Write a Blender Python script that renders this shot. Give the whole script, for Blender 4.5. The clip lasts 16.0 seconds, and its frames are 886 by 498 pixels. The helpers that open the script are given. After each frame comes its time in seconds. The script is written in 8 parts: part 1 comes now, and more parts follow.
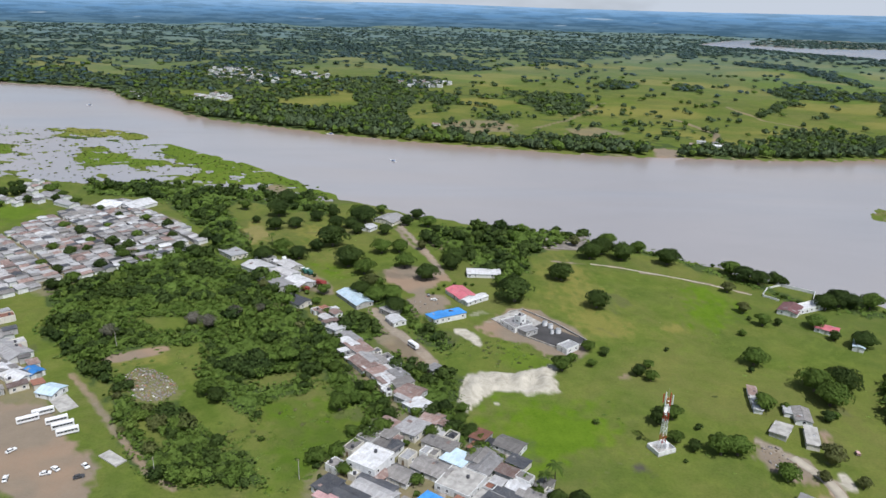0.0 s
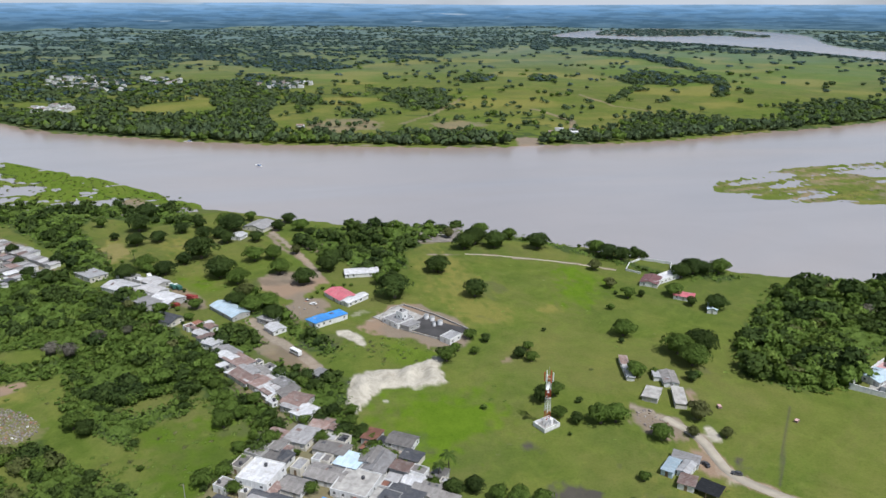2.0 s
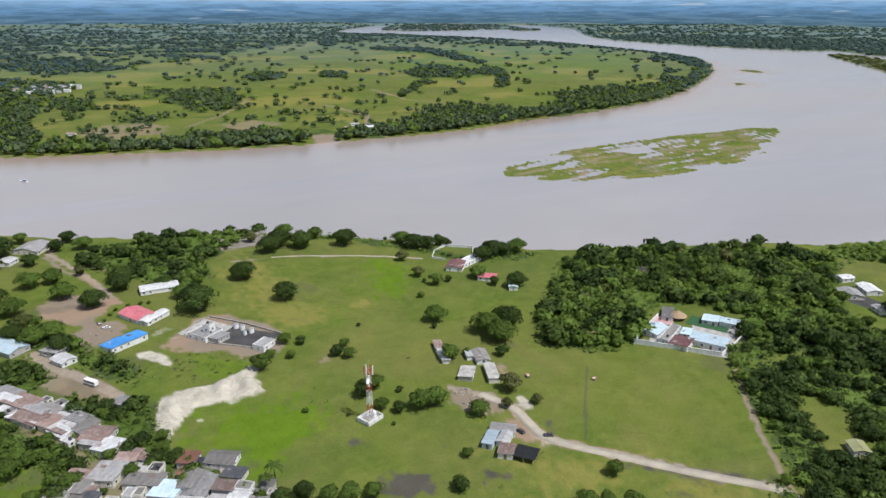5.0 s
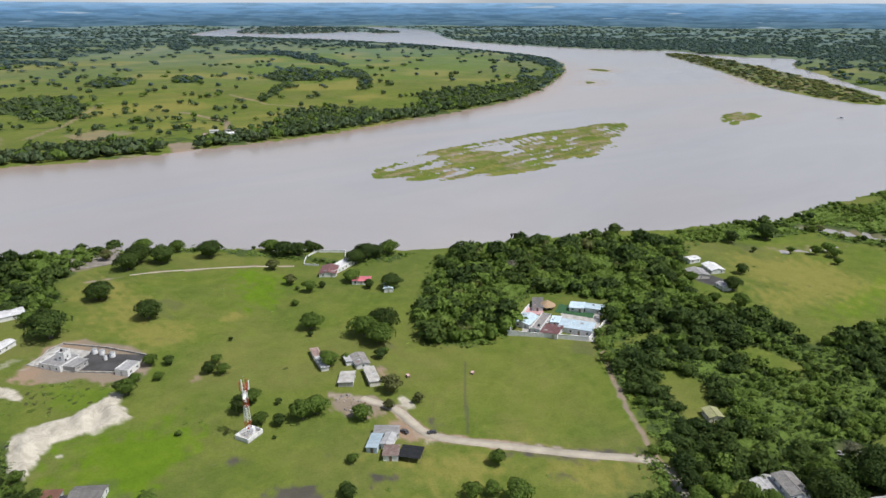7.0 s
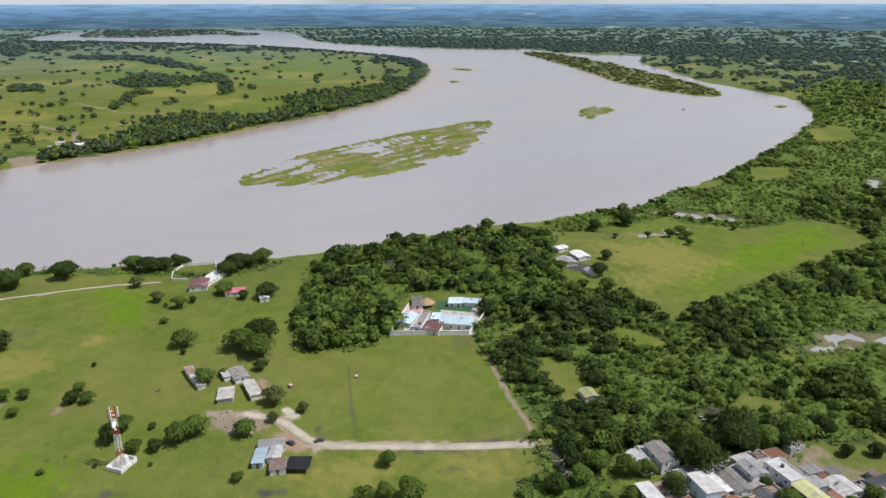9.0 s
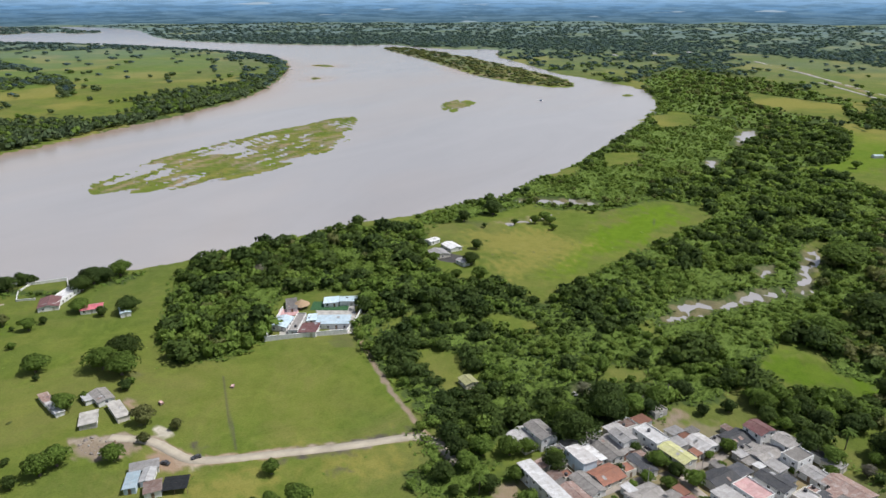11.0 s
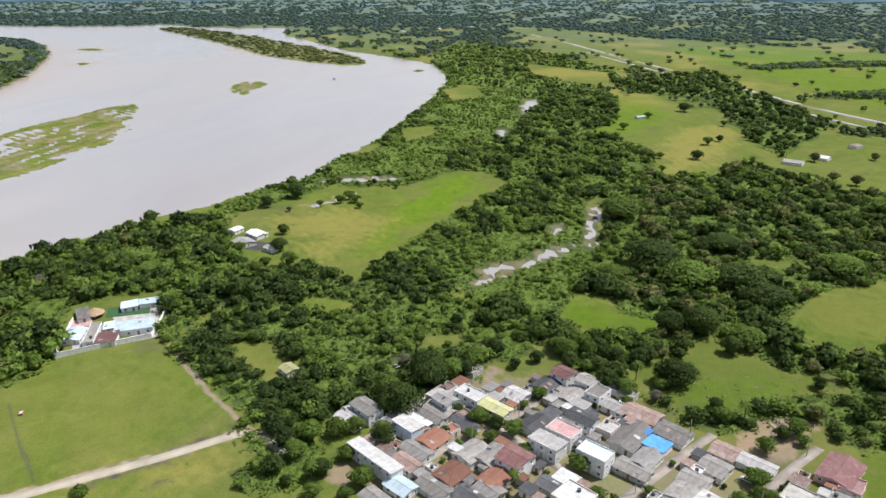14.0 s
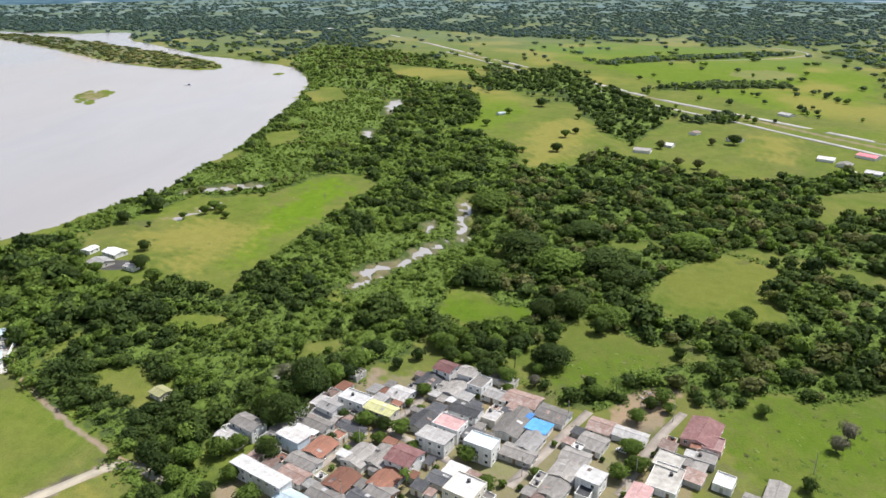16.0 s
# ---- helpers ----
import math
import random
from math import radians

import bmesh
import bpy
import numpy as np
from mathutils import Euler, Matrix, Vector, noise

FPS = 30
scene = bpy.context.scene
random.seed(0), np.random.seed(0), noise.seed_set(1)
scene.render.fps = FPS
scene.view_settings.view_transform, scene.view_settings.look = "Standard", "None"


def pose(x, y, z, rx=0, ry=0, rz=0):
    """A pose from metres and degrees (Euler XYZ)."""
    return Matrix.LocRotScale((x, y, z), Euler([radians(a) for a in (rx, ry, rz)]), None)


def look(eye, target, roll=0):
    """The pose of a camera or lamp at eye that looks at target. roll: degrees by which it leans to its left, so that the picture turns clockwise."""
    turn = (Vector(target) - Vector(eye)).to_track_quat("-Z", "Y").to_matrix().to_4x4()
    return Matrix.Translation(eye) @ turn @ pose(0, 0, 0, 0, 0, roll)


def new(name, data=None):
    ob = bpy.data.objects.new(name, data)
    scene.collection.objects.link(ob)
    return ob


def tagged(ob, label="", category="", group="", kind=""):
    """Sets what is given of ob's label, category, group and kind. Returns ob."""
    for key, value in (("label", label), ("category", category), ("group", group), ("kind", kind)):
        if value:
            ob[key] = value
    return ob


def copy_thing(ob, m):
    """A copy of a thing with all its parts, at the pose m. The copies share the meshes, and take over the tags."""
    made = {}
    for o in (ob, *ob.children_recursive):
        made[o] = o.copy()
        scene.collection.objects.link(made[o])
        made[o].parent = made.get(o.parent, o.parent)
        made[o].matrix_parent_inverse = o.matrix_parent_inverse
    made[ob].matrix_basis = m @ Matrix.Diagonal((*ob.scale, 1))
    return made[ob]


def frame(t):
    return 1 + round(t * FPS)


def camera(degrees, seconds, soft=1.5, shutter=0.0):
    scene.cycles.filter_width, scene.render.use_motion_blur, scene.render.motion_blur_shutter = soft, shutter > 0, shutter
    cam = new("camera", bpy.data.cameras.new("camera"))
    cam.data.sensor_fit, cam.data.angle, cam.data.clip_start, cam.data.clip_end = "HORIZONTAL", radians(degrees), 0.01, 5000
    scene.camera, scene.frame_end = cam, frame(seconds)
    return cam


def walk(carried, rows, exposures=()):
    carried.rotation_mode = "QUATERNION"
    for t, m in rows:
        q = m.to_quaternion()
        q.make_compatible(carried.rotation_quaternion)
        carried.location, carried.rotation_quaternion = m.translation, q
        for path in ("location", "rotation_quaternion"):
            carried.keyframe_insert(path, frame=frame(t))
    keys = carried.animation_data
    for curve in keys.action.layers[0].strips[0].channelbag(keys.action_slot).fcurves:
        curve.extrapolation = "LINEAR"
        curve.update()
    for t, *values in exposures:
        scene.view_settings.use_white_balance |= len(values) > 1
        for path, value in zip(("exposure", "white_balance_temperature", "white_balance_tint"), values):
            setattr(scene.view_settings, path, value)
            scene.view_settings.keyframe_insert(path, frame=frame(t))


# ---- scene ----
cam = camera(64.2, 16.0)
PATH = [
    (0.0, pose(0, 0, 150, 70.97, -1.22, 0.44)),
    (0.1, pose(0, 0, 150, 70.82, 0.01, -0.35)),
    (0.3, pose(0, 0, 150, 70.86, 0.03, -1.61)),
    (0.5, pose(0, 0, 150, 70.83, 0.05, -2.72)),
    (1.0, pose(0, 0, 150, 70.83, 0.06, -5.44)),
    (1.5, pose(0, 0, 150, 70.83, 0.03, -7.87)),
    (2.0, pose(0, 0, 150, 70.87, 0.04, -10.60)),
    (2.5, pose(0, 0, 150, 70.90, -0.02, -13.29)),
    (3.0, pose(0, 0, 150, 70.72, 0.01, -16.20)),
    (3.5, pose(0, 0, 150, 70.58, -0.03, -18.84)),
    (4.0, pose(0, 0, 150, 70.52, -0.00, -21.63)),
    (6.5, pose(0, 0, 150, 70.70, -0.07, -35.11)),
    (7.0, pose(0, 0, 150, 70.73, -0.12, -37.90)),
    (7.5, pose(0, 0, 150, 70.75, -0.09, -40.46)),
    (8.0, pose(0, 0, 150, 70.77, -0.06, -43.24)),
    (8.5, pose(0, 0, 150, 70.80, 0.03, -45.93)),
    (9.0, pose(0, 0, 150, 70.82, 0.01, -48.53)),
    (11.5, pose(0, 0, 150, 70.24, 0.01, -62.22)),
    (12.0, pose(0, 0, 150, 70.02, -0.04, -64.95)),
    (12.5, pose(0, 0, 150, 69.94, -0.06, -67.57)),
    (13.0, pose(0, 0, 150, 69.50, 0.00, -70.48)),
    (13.5, pose(0, 0, 150, 69.03, 0.00, -73.19)),
    (14.0, pose(0, 0, 150, 68.78, -0.00, -75.81)),
    (14.5, pose(0, 0, 150, 68.73, 0.02, -78.50)),
    (15.0, pose(0, 0, 150, 68.76, 0.05, -81.22)),
    (15.5, pose(0, 0, 150, 68.80, 0.04, -83.83)),
    (16.0, pose(0, 0, 150, 68.83, 0.09, -86.72)),
]
walk(cam, PATH, [(0.0, -0.07, 6050, 10), (4.0, -0.04, 6150, 10), (7.0, 0.0, 6330, 10), (9.0, 0.0, 6380, 10), (12.0, 0.1, 6400, 10), (14.0, 0.34, 6450, 10), (16.0, 0.47, 6500, 10)])

# ---- light: high sun, hazy tropical sky ----
SUN_AZ, SUN_EL = radians(150), radians(60)      # compass turn from +y towards +x, and height
to_sun = Vector((math.sin(SUN_AZ) * math.cos(SUN_EL), math.cos(SUN_AZ) * math.cos(SUN_EL), math.sin(SUN_EL)))
world = bpy.data.worlds.new("sky")
scene.world = world
world.use_nodes = True
wn = world.node_tree.nodes
sky = wn.new("ShaderNodeTexSky")
sky.sky_type, sky.sun_disc = "NISHITA", False
sky.sun_elevation, sky.sun_rotation = SUN_EL, SUN_AZ
sky.dust_density, sky.altitude = 1.5, 100
# broken cloud all over the sky, thicker low down
wl = world.node_tree.links
tc, sxyz = wn.new("ShaderNodeTexCoord"), wn.new("ShaderNodeSeparateXYZ")
wl.new(tc.outputs["Generated"], sxyz.inputs[0])
cl = wn.new("ShaderNodeTexNoise")
cl.inputs["Scale"].default_value, cl.inputs["Detail"].default_value = 3.5, 6
squash = wn.new("ShaderNodeMapping")
squash.inputs["Scale"].default_value = (1, 1, 3)
wl.new(tc.outputs["Generated"], squash.inputs[0])
wl.new(squash.outputs[0], cl.inputs["Vector"])
low = wn.new("ShaderNodeMapRange")
low.inputs["From Min"].default_value, low.inputs["From Max"].default_value = 0.0, 0.5
low.inputs["To Min"].default_value, low.inputs["To Max"].default_value = 0.32, 0.0
wl.new(sxyz.outputs[2], low.inputs[0])
both = wn.new("ShaderNodeMath")
wl.new(cl.outputs["Fac"], both.inputs[0]), wl.new(low.outputs[0], both.inputs[1])
cover = wn.new("ShaderNodeValToRGB")
cover.color_ramp.elements[0].position, cover.color_ramp.elements[1].position = 0.45, 0.85
wl.new(both.outputs[0], cover.inputs[0])
blend = wn.new("ShaderNodeMix")
blend.data_type = "RGBA"
wl.new(cover.outputs[0], blend.inputs[0]), wl.new(sky.outputs[0], blend.inputs[6])
blend.inputs[7].default_value = (7.6, 8.0, 8.6, 1)
wl.new(blend.outputs[2], wn["Background"].inputs[0])
wn["Background"].inputs[1].default_value = 0.083
sun_data = bpy.data.lights.new("sun", "SUN")
sun_data.energy, sun_data.angle, sun_data.color = 4.7, radians(0.6), (1.0, 0.965, 0.91)
sun = new("sun", sun_data)
sun.matrix_world = look(to_sun * 400, (0, 0, 0))

# ---- materials ----


class Mat:
    """A principled material with short ways to add nodes."""

    def __init__(self, name, rough=0.8, metal=0.0, spec=0.3):
        self.m = bpy.data.materials.new(name)
        self.m.use_nodes = True
        self.n, self.l = self.m.node_tree.nodes, self.m.node_tree.links
        self.b = self.n["Principled BSDF"]
        self.b.inputs["Roughness"].default_value = rough
        self.b.inputs["Metallic"].default_value = metal
        self.b.inputs["Specular IOR Level"].default_value = spec

    def node(self, kind, **kw):
        x = self.n.new(kind)
        for k, v in kw.items():
            x.inputs[k].default_value = v
        return x

    def co(self, space="Object"):
        return self.n.new("ShaderNodeTexCoord").outputs[space]

    def world_co(self):
        return self.n.new("ShaderNodeNewGeometry").outputs["Position"]

    def noise(self, scale, detail=4.0, co=None, rough=0.55, dist=0.0):
        x = self.node("ShaderNodeTexNoise", Scale=scale, Detail=detail, Roughness=rough, Distortion=dist)
        self.l.new(co if co is not None else self.co(), x.inputs["Vector"])
        return x.outputs["Fac"]

    def ramp(self, fac, stops):
        x = self.n.new("ShaderNodeValToRGB")
        self.l.new(fac, x.inputs[0])
        while len(x.color_ramp.elements) < len(stops):
            x.color_ramp.elements.new(0.5)
        for e, (p, c) in zip(x.color_ramp.elements, stops):
            e.position, e.color = p, (*c, 1) if len(c) == 3 else c
        return x.outputs[0]

    def mix(self, fac, a, b, mode="MIX"):
        x = self.n.new("ShaderNodeMix")
        x.data_type, x.blend_type = "RGBA", mode
        for sock, v in ((x.inputs[0], fac), (x.inputs[6], a), (x.inputs[7], b)):
            if isinstance(v, (int, float)):
                sock.default_value = v
            elif isinstance(v, tuple):
                sock.default_value = (*v, 1)
            else:
                self.l.new(v, sock)
        return x.outputs[2]

    def math(self, op, a, b=0.0, clamp=False):
        x = self.n.new("ShaderNodeMath")
        x.operation, x.use_clamp = op, clamp
        for sock, v in ((x.inputs[0], a), (x.inputs[1], b)):
            if isinstance(v, (int, float)):
                sock.default_value = v
            else:
                self.l.new(v, sock)
        return x.outputs[0]

    def color(self, out):
        self.l.new(out, self.b.inputs["Base Color"])
        return self

    def bump(self, height, strength=0.3, distance=0.1):
        x = self.node("ShaderNodeBump", Strength=strength, Distance=distance)
        self.l.new(height, x.inputs["Height"])
        self.l.new(x.outputs[0], self.b.inputs["Normal"])
        return self


def vary(c, k):
    return tuple(min(1.0, v * k) for v in c)


def leaf_material(name, dark, mid, light, rough=0.65):
    """Foliage: hue differs from leaf clump to leaf clump, from crown to crown and over tens of metres. Leaf clumps are shaded by
    the bough that they cover, which the meshes carry as the vector bough."""
    m = Mat(name, rough, spec=0.08)
    isl = m.n.new("ShaderNodeNewGeometry")
    obj = m.n.new("ShaderNodeObjectInfo")
    kin = m.n.new("ShaderNodeAttribute")
    kin.attribute_name = "crown_tone"
    pick_leaf = m.math("ADD", m.math("MULTIPLY", isl.outputs["Random Per Island"], 0.45), m.math("MULTIPLY", kin.outputs["Fac"], 0.6), True)
    base = m.ramp(pick_leaf, [(0.1, dark), (0.5, mid), (0.95, light)])
    broad = m.noise(0.03, 3, m.world_co())
    base = m.mix(m.ramp(broad, [(0.4, (0, 0, 0)), (0.62, (1, 1, 1))]), base, m.mix(0.35, base, (0.088, 0.128, 0.024), "MIX"))
    tone = m.math("ADD", 0.82, m.math("MULTIPLY", obj.outputs["Random"], 0.4))
    tint = m.n.new("ShaderNodeCombineColor")
    for i in range(3):
        m.l.new(tone, tint.inputs[i])
    col = m.mix(1.0, base, tint.outputs[0], "MULTIPLY")
    # fine spots darken the colour, painting shade into gaps between leaves
    grain = m.noise(2.6, 4, m.world_co(), 0.7)
    col = m.mix(1.0, col, m.ramp(grain, [(0.3, (0.62, 0.62, 0.6)), (0.7, (1.3, 1.3, 1.3))]), "MULTIPLY")
    m.color(col).bump(grain, 0.8, 0.5)
    lie = m.n.new("ShaderNodeAttribute")
    lie.attribute_name = "bough"
    turned = m.n.new("ShaderNodeVectorTransform")
    turned.vector_type, turned.convert_from, turned.convert_to = "NORMAL", "OBJECT", "WORLD"
    m.l.new(lie.outputs["Vector"], turned.inputs[0])
    m.l.new(turned.outputs[0], m.b.inputs["Normal"].links[0].from_node.inputs["Normal"])
    thru, both = m.n.new("ShaderNodeBsdfTranslucent"), m.n.new("ShaderNodeMixShader")
    both.inputs[0].default_value = 0.26
    m.l.new(m.mix(1.0, col, (1.15, 1.2, 0.6), "MULTIPLY"), thru.inputs[0])
    m.l.new(m.b.outputs[0], both.inputs[1]), m.l.new(thru.outputs[0], both.inputs[2])
    m.l.new(both.outputs[0], m.n["Material Output"].inputs[0])
    return m.m


LEAF_DARK = leaf_material("leaf_dark", (0.028, 0.048, 0.015), (0.047, 0.076, 0.022), (0.080, 0.116, 0.033))
LEAF_MID = leaf_material("leaf_mid", (0.070, 0.112, 0.023), (0.112, 0.175, 0.035), (0.168, 0.242, 0.054))
LEAF_LIGHT = leaf_material("leaf_light", (0.092, 0.140, 0.027), (0.134, 0.194, 0.039), (0.188, 0.252, 0.060))
LEAF_OLIVE = leaf_material("leaf_olive", (0.070, 0.082, 0.030), (0.120, 0.130, 0.048), (0.185, 0.188, 0.082))
# haze is put into these two leaf colours: paler, then bluer
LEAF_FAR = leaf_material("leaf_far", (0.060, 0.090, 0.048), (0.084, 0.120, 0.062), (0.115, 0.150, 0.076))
LEAF_HAZY = leaf_material("leaf_hazed", (0.052, 0.090, 0.108), (0.070, 0.113, 0.130), (0.092, 0.138, 0.146))
LEAF_BARE = leaf_material("twig_grey", (0.12, 0.11, 0.09), (0.19, 0.175, 0.15), (0.26, 0.24, 0.21))


def bark_material():
    m = Mat("bark", 0.9)
    return m.color(m.ramp(m.noise(3.0, 5), [(0.3, (0.07, 0.055, 0.04)), (0.7, (0.19, 0.16, 0.125))])).bump(m.noise(9, 4), 0.5, 0.05).m


BARK = bark_material()


def plain(name, c, rough=0.8, metal=0.0, amount=0.25, scale=0.9, streak=0.0, spec=0.3):
    """Paint, plaster or metal with blotches, grime and fine grain."""
    m = Mat(name, rough, metal, spec)
    co = m.co()
    n1, n2 = m.noise(scale, 5, co), m.noise(scale * 9, 3, co)
    col = m.mix(m.ramp(n1, [(0.35, (0, 0, 0)), (0.72, (1, 1, 1))]), vary(c, 1 - amount), vary(c, 1 + amount * 0.4))
    col = m.mix(m.math("MULTIPLY", n2, 0.35), col, vary(c, 0.75))
    if streak:
        mp = m.n.new("ShaderNodeMapping")
        mp.inputs["Scale"].default_value = (1.6, 1.6, 0.12)
        m.l.new(co, mp.inputs[0])
        s = m.noise(1.5, 4, mp.outputs[0])
        col = m.mix(m.math("MULTIPLY", m.ramp(s, [(0.5, (0, 0, 0)), (0.75, (1, 1, 1))]), streak), col, (0.16, 0.14, 0.12))
    m.color(col).bump(n2, 0.15, 0.02)
    return m.m


def sheet_roof(name, c, stain, metal=0.0, rough=0.55, pitch=5.0):
    """Corrugated roofing: ribs run down the slope, sheets differ, stains and patches."""
    m = Mat(name, rough, metal, 0.35)
    co = m.co()
    obj = m.n.new("ShaderNodeObjectInfo")
    wave = m.node("ShaderNodeTexWave", Scale=pitch)
    wave.bands_direction = "X"
    m.l.new(co, wave.inputs["Vector"])
    brick = m.node("ShaderNodeTexBrick", Scale=1.0, **{"Color1": (0.78, 0.78, 0.78, 1), "Color2": (1, 1, 1, 1), "Mortar": (0.6, 0.6, 0.6, 1),
                                                        "Mortar Size": 0.02, "Brick Width": 0.95, "Row Height": 2.4})
    m.l.new(co, brick.inputs["Vector"])
    col = m.mix(1.0, c, brick.outputs[0], "MULTIPLY")
    st = m.ramp(m.noise(0.55, 6, co, 0.65, 0.6), [(0.46, (0, 0, 0)), (0.68, (1, 1, 1))])
    col = m.mix(m.math("MULTIPLY", st, 0.75), col, stain)
    tone = m.math("ADD", 0.62, m.math("MULTIPLY", obj.outputs["Random"], 0.72))
    tint = m.n.new("ShaderNodeCombineColor")
    for i in range(3):
        m.l.new(tone, tint.inputs[i])
    m.color(m.mix(1.0, col, tint.outputs[0], "MULTIPLY")).bump(wave.outputs["Fac"], 0.5, 0.04)
    return m.m


ROOF_GREY = sheet_roof("roof_grey_fibre", (0.275, 0.258, 0.245), (0.135, 0.122, 0.112))
ROOF_PALE = sheet_roof("roof_pale_zinc", (0.43, 0.42, 0.42), (0.23, 0.205, 0.19))
ROOF_WHITE = sheet_roof("roof_white_sheet", (0.60, 0.60, 0.61), (0.34, 0.32, 0.30))
ROOF_RUST = sheet_roof("roof_rusty_sheet", (0.25, 0.165, 0.14), (0.37, 0.33, 0.31))
ROOF_TILE = sheet_roof("roof_clay_tile", (0.27, 0.125, 0.085), (0.17, 0.09, 0.07), pitch=9.0, rough=0.8)
ROOF_MAROON = sheet_roof("roof_maroon_sheet", (0.17, 0.075, 0.075), (0.24, 0.15, 0.14))
ROOF_RED = sheet_roof("roof_red_sheet", (0.62, 0.16, 0.20), (0.52, 0.24, 0.25))
ROOF_BLUE = sheet_roof("roof_blue_sheet", (0.05, 0.24, 0.62), (0.10, 0.28, 0.55))
ROOF_SKY = sheet_roof("roof_pale_blue_sheet", (0.45, 0.57, 0.65), (0.50, 0.54, 0.56))
ROOF_DARK = sheet_roof("roof_dark_sheet", (0.075, 0.078, 0.09), (0.13, 0.125, 0.12))
ROOF_YELLOW = sheet_roof("roof_yellow_sheet", (0.46, 0.46, 0.22), (0.38, 0.36, 0.24))
ROOF_PINK = sheet_roof("roof_pink_slab", (0.46, 0.27, 0.27), (0.5, 0.36, 0.34))
SLAB = plain("concrete_slab", (0.46, 0.44, 0.41), 0.9, amount=0.4, scale=0.4)
WHITE = plain("white_plaster", (0.78, 0.78, 0.77), 0.85, amount=0.2, streak=0.35)
CREAM = plain("cream_plaster", (0.70, 0.66, 0.58), 0.85, amount=0.15, streak=0.4)
BRICK = plain("bare_brick_wall", (0.42, 0.22, 0.15), 0.9, amount=0.3, streak=0.3)
PINK = plain("pink_plaster", (0.65, 0.42, 0.40), 0.85, amount=0.15, streak=0.3)
GREYWALL = plain("grey_render", (0.47, 0.46, 0.44), 0.9, amount=0.25, streak=0.5)
BLUEWALL = plain("pale_blue_plaster", (0.55, 0.66, 0.74), 0.85, amount=0.12, streak=0.3)
WOOD = plain("weathered_wood", (0.24, 0.17, 0.11), 0.85, amount=0.4)
GLASS = plain("dark_window_glass", (0.03, 0.035, 0.04), 0.12, amount=0.2, spec=0.6)
METAL = plain("galvanised_metal", (0.5, 0.5, 0.5), 0.45, 0.6, amount=0.2)
RED_PAINT = plain("red_paint", (0.48, 0.06, 0.035), 0.55, amount=0.2)
WHITE_PAINT = plain("white_paint", (0.82, 0.82, 0.82), 0.5, amount=0.08)
BLACK_RUBBER = plain("black_rubber", (0.025, 0.025, 0.025), 0.85)
DARK_NET = plain("dark_shade_net", (0.02, 0.022, 0.025), 0.95, amount=0.4)
GREEN_NET = plain("green_turf", (0.04, 0.11, 0.045), 0.9, amount=0.3)
ASPHALT = plain("dark_yard_asphalt", (0.075, 0.072, 0.072), 0.92, amount=0.5, scale=0.12)
STEEL_DARK = plain("dark_machine_steel", (0.09, 0.09, 0.10), 0.6, 0.3, amount=0.3)
THATCH = plain("palm_thatch", (0.42, 0.30, 0.19), 0.95, amount=0.4, scale=2)
RUBBLE = plain("pale_rubble", (0.30, 0.265, 0.24), 0.95, amount=0.5)
BLUE_PAINT = plain("blue_paint", (0.05, 0.16, 0.42), 0.5)
TRUCK_RED = plain("faded_red_paint", (0.27, 0.05, 0.04), 0.6)
GREEN_PAINT = plain("green_paint", (0.05, 0.15, 0.12), 0.5)

# ---- plan of the land, in metres ----


def rounded(points, closed=True, times=2):
    """A polyline with its corners cut smooth."""
    p = np.array(points, float)
    for _ in range(times):
        q = np.roll(p, -1, 0) if closed else p[1:]
        a = p if closed else p[:-1]
        r = np.empty((2 * len(a), 2))
        r[0::2], r[1::2] = a * 0.75 + q * 0.25, a * 0.25 + q * 0.75
        p = r if closed else np.vstack([p[:1], r, p[-1:]])
    return p


def inside_by(poly, x, y, reach=60.0):
    """Signed distance to a closed outline: positive inside, never under -reach."""
    out = np.full(x.shape, -reach)
    lo, hi = poly.min(0) - reach, poly.max(0) + reach
    k = (x > lo[0]) & (x < hi[0]) & (y > lo[1]) & (y < hi[1])
    if not k.any():
        return out
    px, py = x[k], y[k]
    d2, odd = np.full(px.shape, 1e12), np.zeros(px.shape, bool)
    for a, b in zip(poly, np.roll(poly, -1, 0)):
        e = b - a
        t = np.clip(((px - a[0]) * e[0] + (py - a[1]) * e[1]) / max(e @ e, 1e-9), 0, 1)
        d2 = np.minimum(d2, (px - a[0] - t * e[0]) ** 2 + (py - a[1] - t * e[1]) ** 2)
        if e[1] != 0:
            odd ^= ((a[1] > py) != (b[1] > py)) & (px < a[0] + (py - a[1]) / e[1] * e[0])
    d = np.sqrt(d2)
    out[k] = np.maximum(np.where(odd, d, -d), -reach)
    return out


def near_line(line, x, y, reach=12.0):
    """Distance to an open polyline, never over reach."""
    out = np.full(x.shape, reach)
    p = np.array(line, float)
    lo, hi = p.min(0) - reach, p.max(0) + reach
    k = (x > lo[0]) & (x < hi[0]) & (y > lo[1]) & (y < hi[1])
    d2 = np.full(int(k.sum()), reach * reach)
    for a, b in zip(p[:-1], p[1:]):
        e = b - a
        t = np.clip(((x[k] - a[0]) * e[0] + (y[k] - a[1]) * e[1]) / max(e @ e, 1e-9), 0, 1)
        d2 = np.minimum(d2, (x[k] - a[0] - t * e[0]) ** 2 + (y[k] - a[1] - t * e[1]) ** 2)
    out[k] = np.sqrt(d2)
    return out


